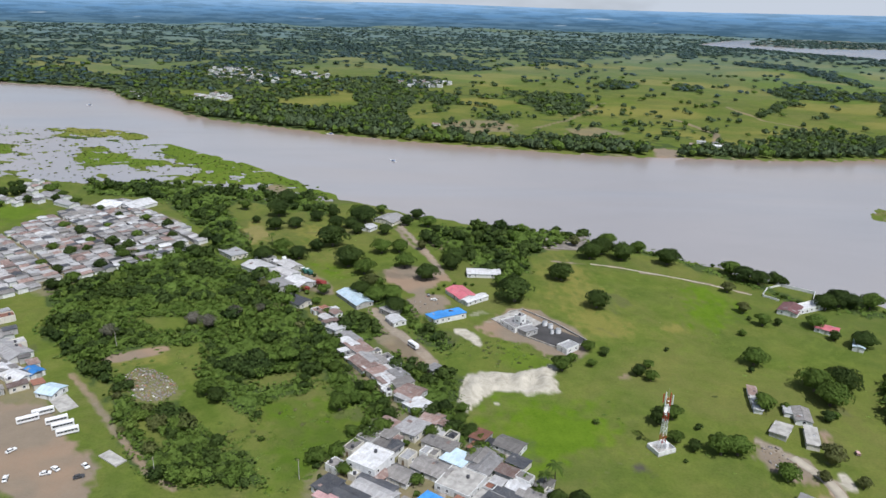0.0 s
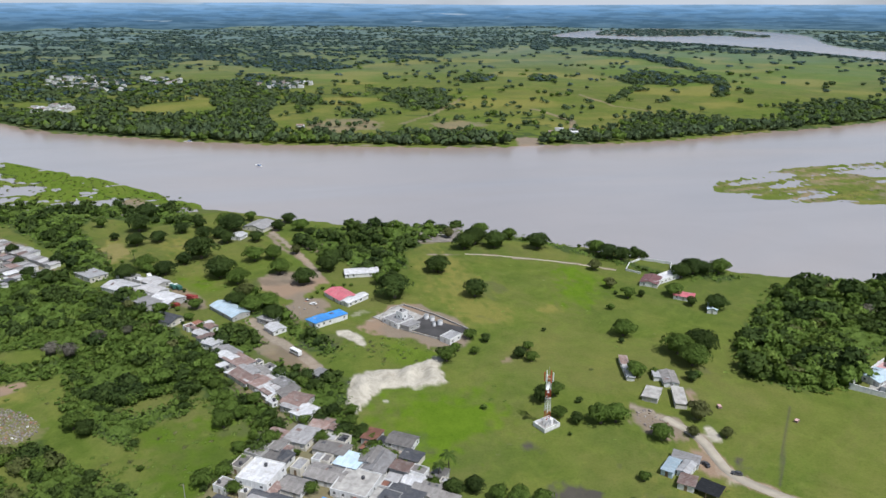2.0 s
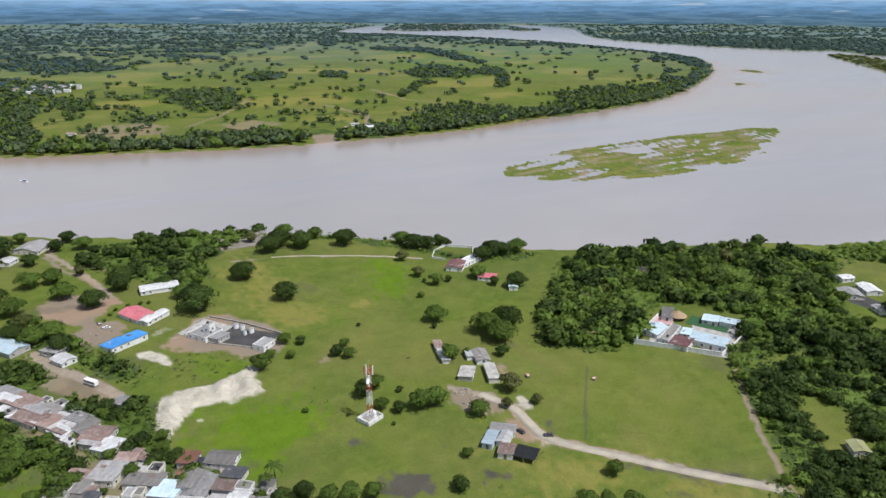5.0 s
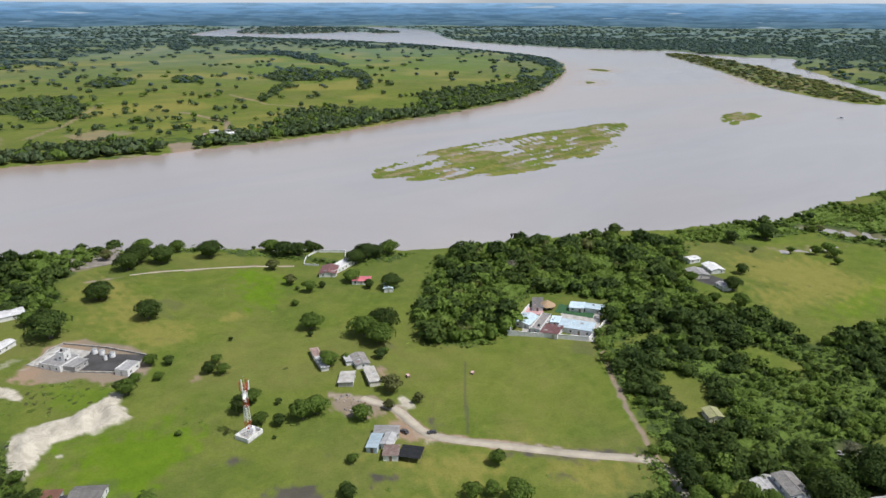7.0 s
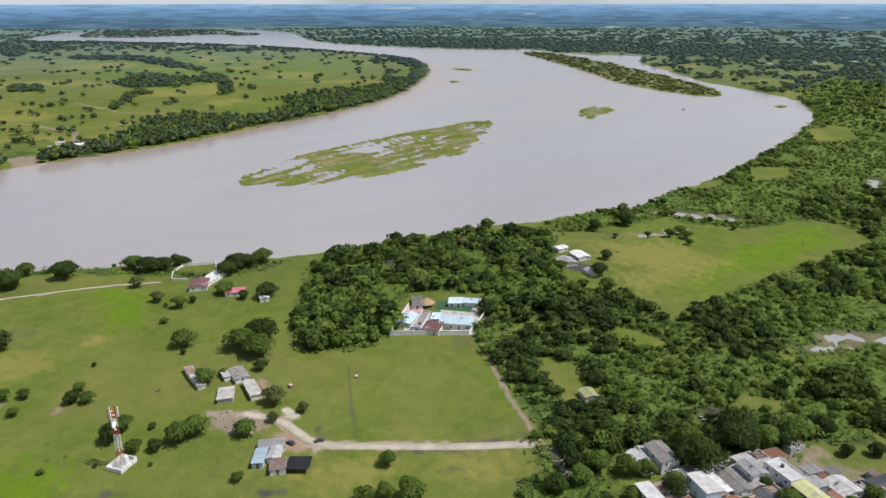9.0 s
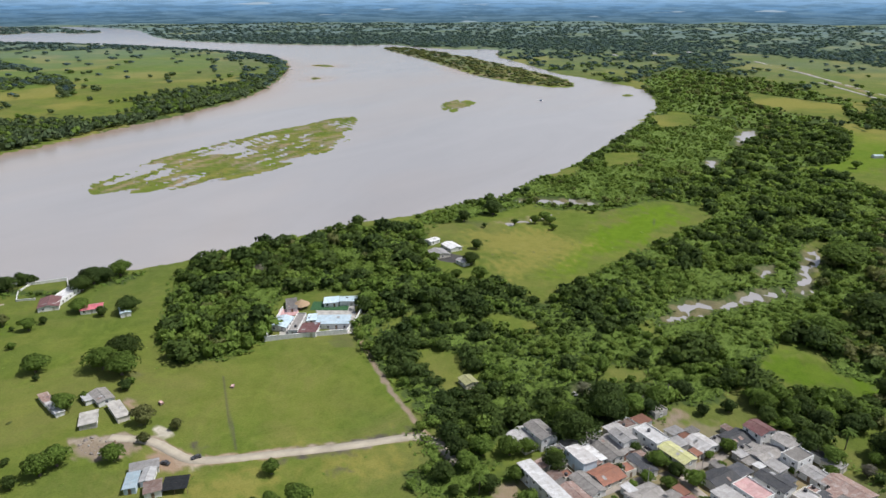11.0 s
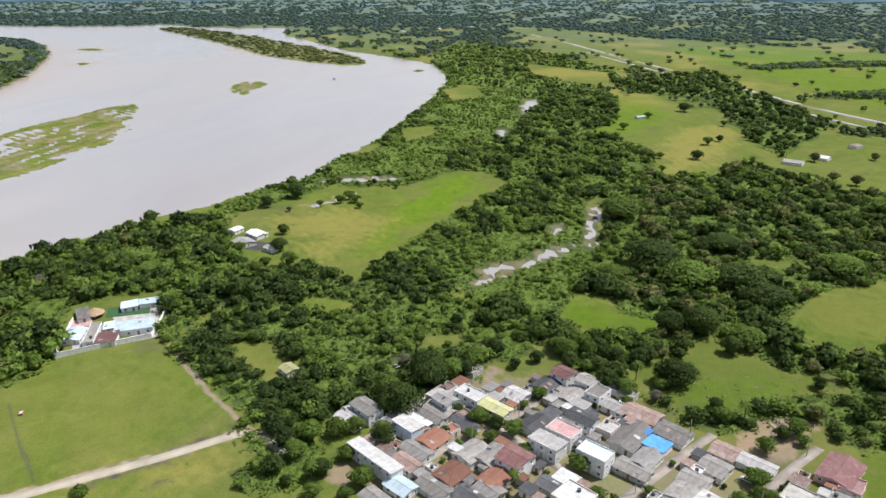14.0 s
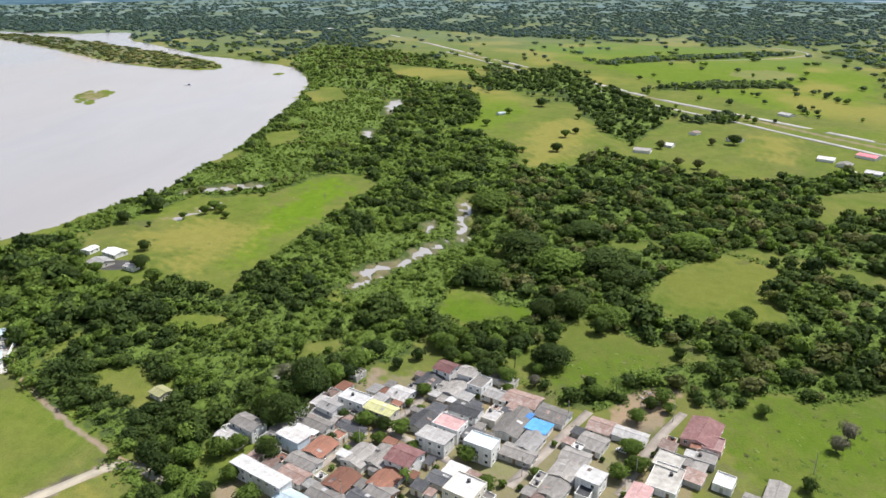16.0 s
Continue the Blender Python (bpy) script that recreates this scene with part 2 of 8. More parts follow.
def lumps(x, y, size, seed=0, octaves=4):
    """Smooth random relief between about -1 and 1."""
    r = np.random.RandomState(seed)
    s = np.zeros(x.shape)
    for o in range(octaves):
        k = 2 * math.pi / (size / 2 ** o)
        for _ in range(5):
            a, ph = r.uniform(0, math.tau, 2)
            w = k * r.uniform(0.6, 1.4)
            s += np.sin((x * math.cos(a) + y * math.sin(a)) * w + ph + 1.3 * np.sin((x * math.sin(a) - y * math.cos(a)) * w * 0.6 + ph * 2)) * 0.5 ** o * 0.33
    return s


RIVER = rounded([(-3250, 1875), (-1625, 950), (-875, 762), (-562, 694), (-420, 650), (-321, 615), (-241, 601), (-142, 565), (-76, 558), (-36, 518), (46, 488),
                 (99, 468), (151, 428), (171, 416), (196, 388), (239, 359), (269, 340), (309, 324), (384, 299), (416, 274), (465, 261), (505, 235),
                 (565, 241), (646, 229), (738, 234), (875, 241), (1042, 258), (1141, 284), (1268, 338), (1334, 409), (1408, 509), (1458, 585),
                 (1585, 686), (1736, 834), (1848, 925), (2062, 1000), (2050, 1062), (1994, 1131), (2049, 1346), (2125, 1475), (2021, 1500), (1929, 1750)]
                + [(1890, 2084), (1908, 2376), (2188, 2850), (2466, 3260), (2562, 3750), (2538, 4120), (2350, 3688), (2161, 3200), (1788, 3625), (1775, 4125),
                   (1674, 4250), (1200, 3538), (1138, 3325), (1471, 2825), (1591, 2340), (1590, 1991), (1551, 1516), (1382, 1270), (1214, 1114),
                   (902, 891), (709, 818), (530, 784), (396, 754), (286, 758), (221, 758), (120, 771), (71, 789), (-19, 812), (-115, 845), (-208, 895),
                   (-338, 962), (-425, 1061), (-526, 1146), (-581, 1249), (-686, 1300), (-805, 1312), (-1375, 1625), (-3125, 3000)])
BIG_ISLAND = rounded([(337, 548), (383, 567), (467, 604), (573, 609), (668, 607), (786, 608), (706, 542), (585, 483), (497, 464), (433, 474), (389, 486), (350, 518)])
SMALL_ISLAND = rounded([(915, 549), (969, 560), (1006, 538), (956, 511), (908, 506), (858, 492)])
STRIP_ISLAND = rounded([(1955, 1405), (1987, 1327), (1836, 1053), (1568, 750), (1422, 581), (1321, 489), (1219, 454), (1227, 530), (1305, 682), (1562, 941)])
SHOALS = [rounded([(1359, 1172), (1371, 1110), (1334, 1083), (1326, 1138)]), rounded([(1121, 972), (1142, 966), (1107, 939), (1090, 942)]),
          rounded([(1188, 350), (1196, 340), (1153, 327), (1152, 338)]), rounded([(1069, 321), (1063, 311), (1046, 306), (1051, 315)])]
SHALLOWS = [rounded(p) for p in ([(581, 588), (621, 600), (608, 578), (563, 554), (535, 558)], [(665, 550), (699, 541), (653, 507), (646, 522)], [(498, 489), (533, 486), (557, 478), (586, 470), (562, 461), (511, 467)],
            [(504, 584), (544, 572), (537, 541), (502, 551)], [(412, 587), (451, 577), (492, 572), (454, 551), (412, 558)], [(478, 597), (545, 593), (624, 599), (572, 561), (482, 569)], [(337, 542), (377, 564), (444, 578), (446, 562), (383, 553)])]
BACK_ISLAND = rounded([(1470, 3697), (1917, 4324), (2362, 4469), (2343, 3971), (2226, 3582), (1863, 3299), (1489, 3418)])
MID_ISLAND = rounded([(2177, 3517), (2314, 3359), (2134, 3082), (2010, 3216)])
MARSH = rounded([(-950, 900), (-550, 875), (-385, 862), (-330, 802), (-278, 750), (-200, 691), (-149, 635), (-110, 598), (-72, 550), (-142, 538), (-241, 581), (-321, 588), (-420, 612), (-875, 700)])
BANKS = [rounded(p) for p in ([(-478, 844), (-488, 863), (-412, 871), (-349, 830), (-327, 788), (-395, 805), (-430, 787)], [(-382, 704), (-375, 760), (-325, 712), (-259, 680), (-251, 659), (-334, 649)],
         [(-305, 733), (-308, 787), (-257, 760), (-194, 700), (-157, 661), (-108, 584), (-88, 574), (-78, 555), (-120, 572), (-150, 606), (-185, 592), (-230, 600), (-254, 611), (-222, 648), (-274, 686)],
         [(-600, 800), (-470, 760), (-430, 700), (-480, 690), (-620, 740)])]
MUD_BANK = rounded([(-166, 583), (-146, 610), (-124, 574), (-140, 560)])
# flooded hollows in the wood by the river
POOLS = [rounded([(327, 69), (348, 60), (367, 44), (388, 30), (409, 21), (385, 24), (370, 38), (351, 51), (331, 63)]),
         rounded([(354, 69), (363, 57), (365, 46), (386, 39), (397, 30), (389, 23), (379, 30), (363, 42), (350, 54), (344, 68)]),
         rounded([(480, 18), (495, 10), (444, 9), (402, 9), (392, 12), (411, 15), (443, 14)]), rounded([(433, 37), (437, 30), (423, 31), (417, 36)]),
         rounded([(807, 114), (895, 123), (940, 110), (844, 96), (863, 108), (807, 108)]),
         rounded([(685, 119), (726, 124), (733, 117), (686, 109)]),
         rounded([(493, 227), (496, 211), (507, 168), (520, 163), (521, 178), (512, 208)]),
         rounded([(431, 214), (461, 192), (478, 181), (457, 186), (429, 204)]),
         rounded([(247, 82), (249, 76), (244, 76), (243, 80)])]

# grassy gaps in the woods
CLEARINGS = [np.array(p, float) for p in ([(210, 217), (211, 223), (241, 239), (255, 252), (270, 239), (285, 218), (269, 205), (238, 191)], [(239, 160), (247, 150), (246, 135), (234, 125), (220, 124), (226, 141), (230, 153)], [(701, 225), (724, 193), (680, 177), (641, 199)], [(286, 150), (295, 142), (293, 118), (284, 115), (276, 134)],
             [(1305, 173), (1220, 30), (1047, 12), (1095, 86), (1152, 149)], [(403, 250), (463, 205), (451, 191), (398, 209)], [(613, 261), (629, 218), (591, 216), (566, 243)],
             [(268, 78), (276, 64), (266, 57), (256, 75)], [(413, -14), (436, -26), (395, -28), (384, -15)], [(357, 1), (393, -12), (367, -15), (343, -6)], [(969, 248), (1029, 212), (930, 177), (880, 211)],
             [(-157, 319), (-129, 322), (-113, 311), (-133, 304)], [(-117, 232), (-104, 227), (-97, 213), (-108, 218)],
             [(290, 23), (335, 15), (332, -3), (313, -8), (310, -27), (296, -29), (289, -13), (283, 5)], [(261, -8), (274, -20), (279, -34), (296, -42), (303, -56), (286, -64), (276, -74), (278, -94), (263, -97), (258, -79), (252, -60), (235, -46), (232, -33), (238, -25), (247, -12)], [(330, -85), (364, -105), (387, -143), (363, -165), (333, -142), (308, -146), (290, -140), (292, -110), (299, -92), (310, -81)], [(389, -140), (397, -162), (358, -216), (348, -225), (340, -206), (368, -170)],
             [(224, -91), (242, -108), (239, -119), (230, -124), (241, -156), (234, -167), (183, -138), (184, -98), (200, -83)], [(440, -213), (511, -246), (521, -299), (515, -316), (467, -283), (465, -245), (441, -223)], [(407, -75), (404, -115), (386, -110), (393, -76)], [(236, -61), (243, -78), (231, -84), (213, -64), (221, -54)],
             [(-60, 219), (-72, 238), (-63, 248), (-52, 249), (-38, 245), (-28, 240), (-28, 227), (-35, 218), (-39, 205), (-43, 191), (-57, 191), (-57, 206)], [(-106, 256), (-97, 256), (-86, 243), (-65, 227), (-67, 216), (-82, 220), (-96, 232)], [(-81, 260), (-70, 268), (-61, 270), (-59, 263), (-72, 255)], [(-150, 275), (-133, 286), (-111, 293), (-104, 280), (-109, 266), (-107, 240), (-118, 240), (-135, 262)])]

CLEARINGS.append(np.array([(232, 136), (237, 121), (219, 112), (215, 121), (218, 130)], float))

# low light green scrub, and tall dark stands, within the woods
SCRUB = [np.array(p, float) for p in ([(294, 130), (286, 105), (304, 70), (298, 28), (275, 31), (260, 61), (249, 73), (237, 89), (225, 112), (260, 130)], [(672, 232), (681, 176), (770, 179), (635, 143), (551, 153), (521, 234), (566, 243)], [(417, 95), (451, 25), (431, 2), (356, 4), (332, 17), (304, 65), (330, 79)],
         [(-173, 339), (-123, 355), (-79, 311), (-118, 287), (-190, 310)], [(304, 152), (324, 117), (298, 108), (281, 136)], [(1142, 311), (1224, 272), (935, 140), (720, 102), (684, 154), (800, 213), (833, 249)], [(431, 2), (445, -16), (367, -15), (327, 0), (363, 10)])]
DEEP = [np.array(p, float) for p in ([(250, 187), (295, 184), (340, 149), (351, 109), (222, 58), (199, 90), (193, 119), (220, 146)],)]

# the ground: one sheet, fine near the town and coarser towards the horizon
TURN = np.radians(np.concatenate([np.arange(-48, 124.01, 0.32), np.arange(130, 311, 6)]))
REACH = np.concatenate([[0, 25, 50], 85 * np.exp(np.arange(0, 392) * 0.0104), [5200, 6500]])
gx, gy = np.meshgrid(TURN, REACH)
gx, gy = gy * np.sin(gx), gy * np.cos(gx)
away = np.hypot(gx, gy)

river = inside_by(RIVER, gx, gy, 80)
for isle in (BIG_ISLAND, SMALL_ISLAND, STRIP_ISLAND, BACK_ISLAND, MID_ISLAND, *SHOALS):
    river = np.minimum(river, np.where((isl := inside_by(isle, gx, gy, 40)) > -39, -isl, 80))
edge = river + 2.2 * lumps(gx, gy, 26, 3) * np.clip(away / 500, 0.5, 2)
height = 0.25 * lumps(gx, gy, 60, 5) - 2.4 * np.clip((edge + 5) / 10, 0, 1)
isles = np.maximum.reduce([inside_by(p, gx, gy, 40) for p in (BIG_ISLAND, SMALL_ISLAND, STRIP_ISLAND, BACK_ISLAND, MID_ISLAND)])
streak = lumps((gx + 0.13 * gy) * 0.14, gy - 0.13 * gx, 17, 7)
ripples = lumps((gx + 0.13 * gy) * 0.3, gy - 0.13 * gx, 8, 11)
shallow = np.clip(np.maximum.reduce([inside_by(p, gx, gy, 8) for p in SHALLOWS]) / 4 + 0.1, 0, 1)
height = np.where(isles > -14, -1.18 + np.where(isles < 0, 0.05 * isles, 0.035 * np.minimum(isles, 3)) + 0.28 * streak + 0.11 * ripples - 0.28 * shallow, height)
strip = inside_by(STRIP_ISLAND, gx, gy, 40)
height = np.where(strip > 0, -0.6, height)
marsh = inside_by(MARSH, gx, gy, 40)
banks = np.maximum.reduce([inside_by(p, gx, gy, 40) for p in (*BANKS, MUD_BANK)])
height = np.where(marsh > 0, -1.44 + np.clip(banks + 6, 0, 14) * 0.026 + 0.24 * lumps(gx * 0.45 + gy * 0.2, gy * 0.9 - gx * 0.2, 26, 9) + 0.12 * lumps(gx, gy, 16, 10), height)
pool = np.maximum.reduce([inside_by(p, gx, gy, 20) for p in POOLS])
height -= 2.4 * np.clip((pool + 0.6 + 3.4 * lumps(gx, gy, 13, 13)) / 4, 0, 1)
far_side = np.clip((gy - 875 - 0.12 * np.abs(gx - 250)) / 600, 0, 1) * (gx < 1690) * np.clip((-river - 40) / 40, 0, 1)
height += far_side * (np.maximum(0, 4 * lumps(gx, gy, 420, 17) + 3))
height += np.clip((away - 3000) / 1700, 0, 1) * np.maximum(0, 5 + 7 * lumps(gx, gy, 900, 19)) * np.clip((-river - 40) / 40, 0, 1)


def soft(d, width=3.0):
    return np.clip(d / width + 0.5, 0, 1)


def zone(channel, amount, width, *outlines):
    for o in outlines:
        d = inside_by(rounded(o), gx, gy, 20 + width)
        np.maximum(channel, amount * soft(d + 0.3 * width * lumps(gx, gy, 9, 23) + 0.5 * min(width, 16) * lumps(gx, gy, 34, 25), width), out=channel)


dry, earth, sand, lush, mud, scrub, rank = (np.zeros(gx.shape) for _ in range(7))
# pale quarry spoil, bare orange and brown earth, yards
zone(sand, 1, 2.6, [(8, 243), (9, 261), (13, 271), (21, 273), (33, 272), (43, 276), (53, 281), (49, 268), (52, 253), (42, 252), (33, 254), (23, 258), (19, 253), (14, 244), (11, 239)],
     [(5, 315), (13, 318), (21, 297), (19, 291), (10, 307)], [(16, 322), (28, 331), (28, 324), (18, 318)], [(21, 247), (24, 248), (25, 245), (22, 245)],
     [(139, 209), (141, 204), (139, 198), (137, 199), (137, 204)])
zone(sand, 0.6, 3, [(12, 338), (24, 341), (29, 335), (20, 327), (13, 329)], [(133, 187), (139, 176), (135, 168), (128, 173), (128, 180)])
zone(earth, 1, 2.5, [(29, 330), (36, 342), (51, 343), (72, 311), (68, 294), (58, 283), (45, 298), (28, 315), (20, 320)], [(-38, 392), (-13, 402), (5, 387), (-6, 366), (-12, 354), (-21, 359), (-29, 376)],
     [(-15, 467), (5, 456), (3, 435), (-10, 443)], [(-23, 351), (-3, 362), (5, 346), (-9, 328), (-18, 336)], [(-151, 275), (-147, 279), (-133, 286), (-125, 290), (-121, 286), (-138, 274)])
zone(earth, 0.9, 3, [(13, 320), (28, 335), (52, 340), (72, 310), (65, 287), (54, 283), (39, 299), (25, 309)], [(-36, 400), (-25, 406), (-7, 403), (1, 378), (-8, 358), (-27, 369), (-36, 384)], [(-22, 356), (0, 358), (5, 345), (-3, 334), (-17, 326)],
     [(-6, 454), (5, 458), (5, 433), (-5, 427)], [(-35, 447), (-22, 455), (-22, 437), (-33, 436)], [(-62, 296), (-56, 293), (-53, 279), (-60, 281)])
zone(earth, 0.9, 3, [(-178, 236), (-161, 245), (-134, 223), (-116, 200), (-107, 180), (-142, 179)], [(116, 225), (124, 222), (133, 212), (130, 202), (122, 198), (115, 205), (112, 215)],
     [(145, 234), (147, 228), (142, 215), (137, 212), (137, 217)], [(126, 195), (136, 187), (133, 177), (128, 175), (121, 182)], [(247, 46), (251, 39), (243, 38), (232, 44)])
zone(earth, 0.8, 2.5, [(-42, 325), (-30, 321), (-18, 303), (-5, 286), (2, 272), (-2, 264), (-10, 273), (-21, 287), (-35, 305)], [(-89, 406), (-67, 377), (-57, 360), (-60, 349), (-77, 361)], [(70, 466), (101, 475), (96, 440), (60, 436)],
     [(76, 273), (83, 275), (82, 268), (76, 266)], [(227, -48), (239, -58), (245, -78), (234, -78), (215, -67), (208, -56), (216, -46)], [(177, 84), (176, 76), (168, 73), (167, 82)])
zone(earth, 0.55, 3, [(-135, 262), (-130, 272), (-124, 271), (-107, 259), (-103, 247), (-113, 239), (-120, 241), (-135, 257)], [(1206, -381), (1270, -467), (1213, -519), (1124, -475), (1109, -410)])
# bare town soil under the houses
zone(earth, 0.7, 5, [(-296, 459), (-283, 477), (-270, 532), (-206, 507), (-141, 424), (-174, 392), (-206, 384), (-199, 352), (-227, 339)], [(-47, 277), (-28, 276), (4, 245), (6, 227), (32, 202), (41, 186), (-53, 171), (-44, 199), (-27, 218), (-21, 244)],
     [(187, 80), (211, 69), (241, 57), (243, 41), (252, 17), (242, -9), (217, -32), (205, -58), (198, -74), (165, -65), (152, 53)], [(-219, 293), (-218, 318), (-177, 273), (-144, 238), (-161, 222), (-173, 221)])
heap = inside_by(rounded([(8, 243), (9, 261), (13, 271), (21, 273), (33, 272), (43, 276), (53, 281), (49, 268), (52, 253), (42, 252), (33, 254), (23, 258), (19, 253), (14, 244), (11, 239)]), gx, gy, 12)
height += np.clip(heap / 3.5, 0, 1) * (1.5 + 1.3 * lumps(gx, gy, 14, 27))
# dry, grazed grass
zone(dry, 0.9, 6, [(-147, 458), (-138, 489), (-126, 482), (-117, 450), (-118, 430), (-135, 429)], [(113, 329), (123, 325), (119, 312), (107, 317)])
zone(dry, 0.8, 30, [(398, 232), (433, 198), (438, 153), (417, 126), (353, 147), (327, 156), (368, 187)], [(56, 427), (88, 436), (96, 338), (100, 303), (66, 301), (58, 335)], [(-123, 482), (-69, 500), (-63, 448), (-93, 432)],
     [(781, -46), (818, -125), (684, -112), (574, -59), (591, -22)], [(761, -283), (694, -308), (604, -272), (602, -224)], [(119, 203), (119, 180), (188, 122), (175, 106), (105, 160), (101, 174)])
zone(dry, 0.42, 22, [(162, 248), (209, 218), (239, 190), (189, 124), (145, 164), (136, 176), (143, 211)])
zone(dry, 0.75, 22, [(360, -92), (388, -146), (380, -175), (308, -144), (300, -105), (324, -90)], [(-143, 282), (-111, 285), (-108, 270), (-135, 267)])
# rich green
zone(lush, 0.9, 24, [(8, 239), (28, 254), (51, 252), (64, 246), (68, 218), (37, 194), (15, 209), (8, 227)], [(141, 383), (168, 357), (154, 330), (123, 317), (119, 338)], [(-61, 241), (-28, 259), (-24, 238), (-37, 217), (-57, 223)],
     [(384, 149), (432, 151), (541, 136), (540, 95), (460, 99), (401, 121), (348, 138), (343, 150)], [(335, 9), (311, -30), (290, -24), (285, 18)], [(-83, 414), (-65, 420), (-60, 386), (-71, 382)])
zone(lush, 0.7, 6, [(25, 309), (52, 286), (49, 272), (30, 272), (22, 288)])
zone(lush, 0.75, 30, [(-362, 513), (-318, 527), (-280, 500), (-289, 475), (-316, 443)], [(864, 87), (1005, 5), (872, -71), (734, -26), (702, 48)], [(269, -27), (281, -68), (262, -78), (244, -56), (238, -29)], [(224, -91), (242, -108), (239, -119), (230, -124), (241, -156), (234, -167), (183, -138), (184, -98), (200, -83)], [(-60, 219), (-72, 238), (-63, 248), (-52, 249), (-38, 245), (-28, 240), (-28, 227), (-35, 218), (-39, 205), (-43, 191), (-57, 191), (-57, 206)],
     [(16, 255), (46, 270), (71, 217), (50, 198), (12, 228)], [(1628, -27), (1828, -280), (1384, -731), (753, -412), (904, -311), (1316, -195)], [(361, -122), (371, -156), (307, -138), (300, -105)])
# rank dark grass between the woods
zone(lush, 0.9, 3, [(194, 7), (200, -3), (189, -16), (183, -10), (185, 0)], [(206, -41), (208, -48), (199, -54), (190, -48), (197, -41)])
zone(rank, 0.62, 8, [(335, 9), (311, -30), (290, -24), (285, 18)], [(261, -8), (274, -20), (279, -34), (296, -42), (303, -56), (286, -64), (276, -74), (278, -94), (263, -97), (258, -79), (252, -60), (235, -46), (232, -33), (238, -25), (247, -12)], [(330, -85), (364, -105), (387, -143), (363, -165), (333, -142), (308, -146), (290, -140), (292, -110), (299, -92), (310, -81)], [(226, -88), (242, -108), (239, -119), (241, -156), (234, -175), (170, -145), (170, -98), (198, -83)],
     [(-60, 219), (-72, 238), (-63, 248), (-52, 249), (-38, 245), (-28, 240), (-28, 227), (-35, 218), (-39, 205), (-43, 191), (-57, 191), (-57, 206)], [(-116, 286), (-104, 280), (-86, 243), (-65, 227), (-67, 216), (-82, 220), (-96, 232)])
zone(earth, 0.5, 5, [(-146, 454), (-137, 487), (-125, 479), (-116, 450), (-119, 432), (-135, 429)])
# wet dark patches
zone(mud, 1.0, 5, [(66, 213), (71, 215), (74, 210), (77, 203), (70, 204), (66, 207)], [(94, 193), (100, 192), (98, 189), (94, 190)], [(103, 176), (113, 165), (107, 162), (98, 169)], [(146, 155), (189, 123), (185, 122), (146, 150)],
     [(144, 139), (156, 132), (154, 131), (144, 136)], [(137, 186), (140, 178), (140, 174), (136, 176)], [(71, 182), (85, 180), (89, 167), (69, 171)])
# tracks worn into the grass
for line, wide, amount in (([(118.7, 224.1), (128.2, 213.5), (133.4, 201.1), (132.2, 188.1), (131.9, 178.1), (144.0, 162.6), (157.9, 148.0), (172.5, 132.0), (184.7, 119.7), (184.5, 113.0), (182.2, 106.5), (174.9, 95.3)], 2.8, 1),
                           ([(241.5, 191.2), (221.9, 167.7), (205.5, 146.3), (194.4, 129.8), (186.5, 117.5)], 1.4, 0.9), ([(-29.6, 490.8), (-32.9, 477.4), (-23.6, 445.8), (-10.1, 422.7), (-1.3, 397.0), (3.6, 378.3)], 2.0, 0.9),
                           ([(66.9, 417.1), (98.5, 411.8), (130.0, 395.3), (159.7, 379.7), (175.2, 367.1)], 1.3, 1), ([(-156.2, 263.3), (-138.9, 245.4), (-125.5, 229.5), (-100.6, 202.2), (-85.4, 190.1)], 1.8, 0.8),
                           ([(169.2, 89.9), (172.7, 82.2), (178.5, 78.7)], 1.5, 0.6), ([(54.7, 202.3), (69.9, 213.9), (77.3, 216.7)], 0.7, 0.5), ([(-36.0, 336.0), (-26.0, 316.0), (-10.0, 293.0), (-1.0, 273.0)], 3.2, 1), ([(-21.0, 520.0), (-30.0, 481.0), (-19.0, 451.0), (-7.0, 417.0), (0.0, 393.0)], 2.2, 1)):
    np.maximum(sand, (0.5 if amount == 1 else 0.3) * soft(wide - near_line(line, gx, gy) + 0.4 * lumps(gx, gy, 7, 29), 1.0), out=sand)
    np.maximum(earth, amount * soft(wide - near_line(line, gx, gy) + 0.5 * lumps(gx, gy, 7, 29), 1.2), out=earth)
for line, wide in (([(179.2, 213.4), (161.0, 191.4), (144.0, 169.6)], 1.0), ([(369.3, 184.1), (389.8, 162.2), (422.0, 143.1)], 0.6), ([(534.9, 127.8), (469.9, 109.2)], 0.6)):
    np.maximum(mud, 0.7 * soft(wide - near_line(line, gx, gy), 0.8), out=mud)
np.maximum(earth, 0.6 * soft(pool + 2.5 + 3 * lumps(gx, gy, 18, 99), 5), out=earth)
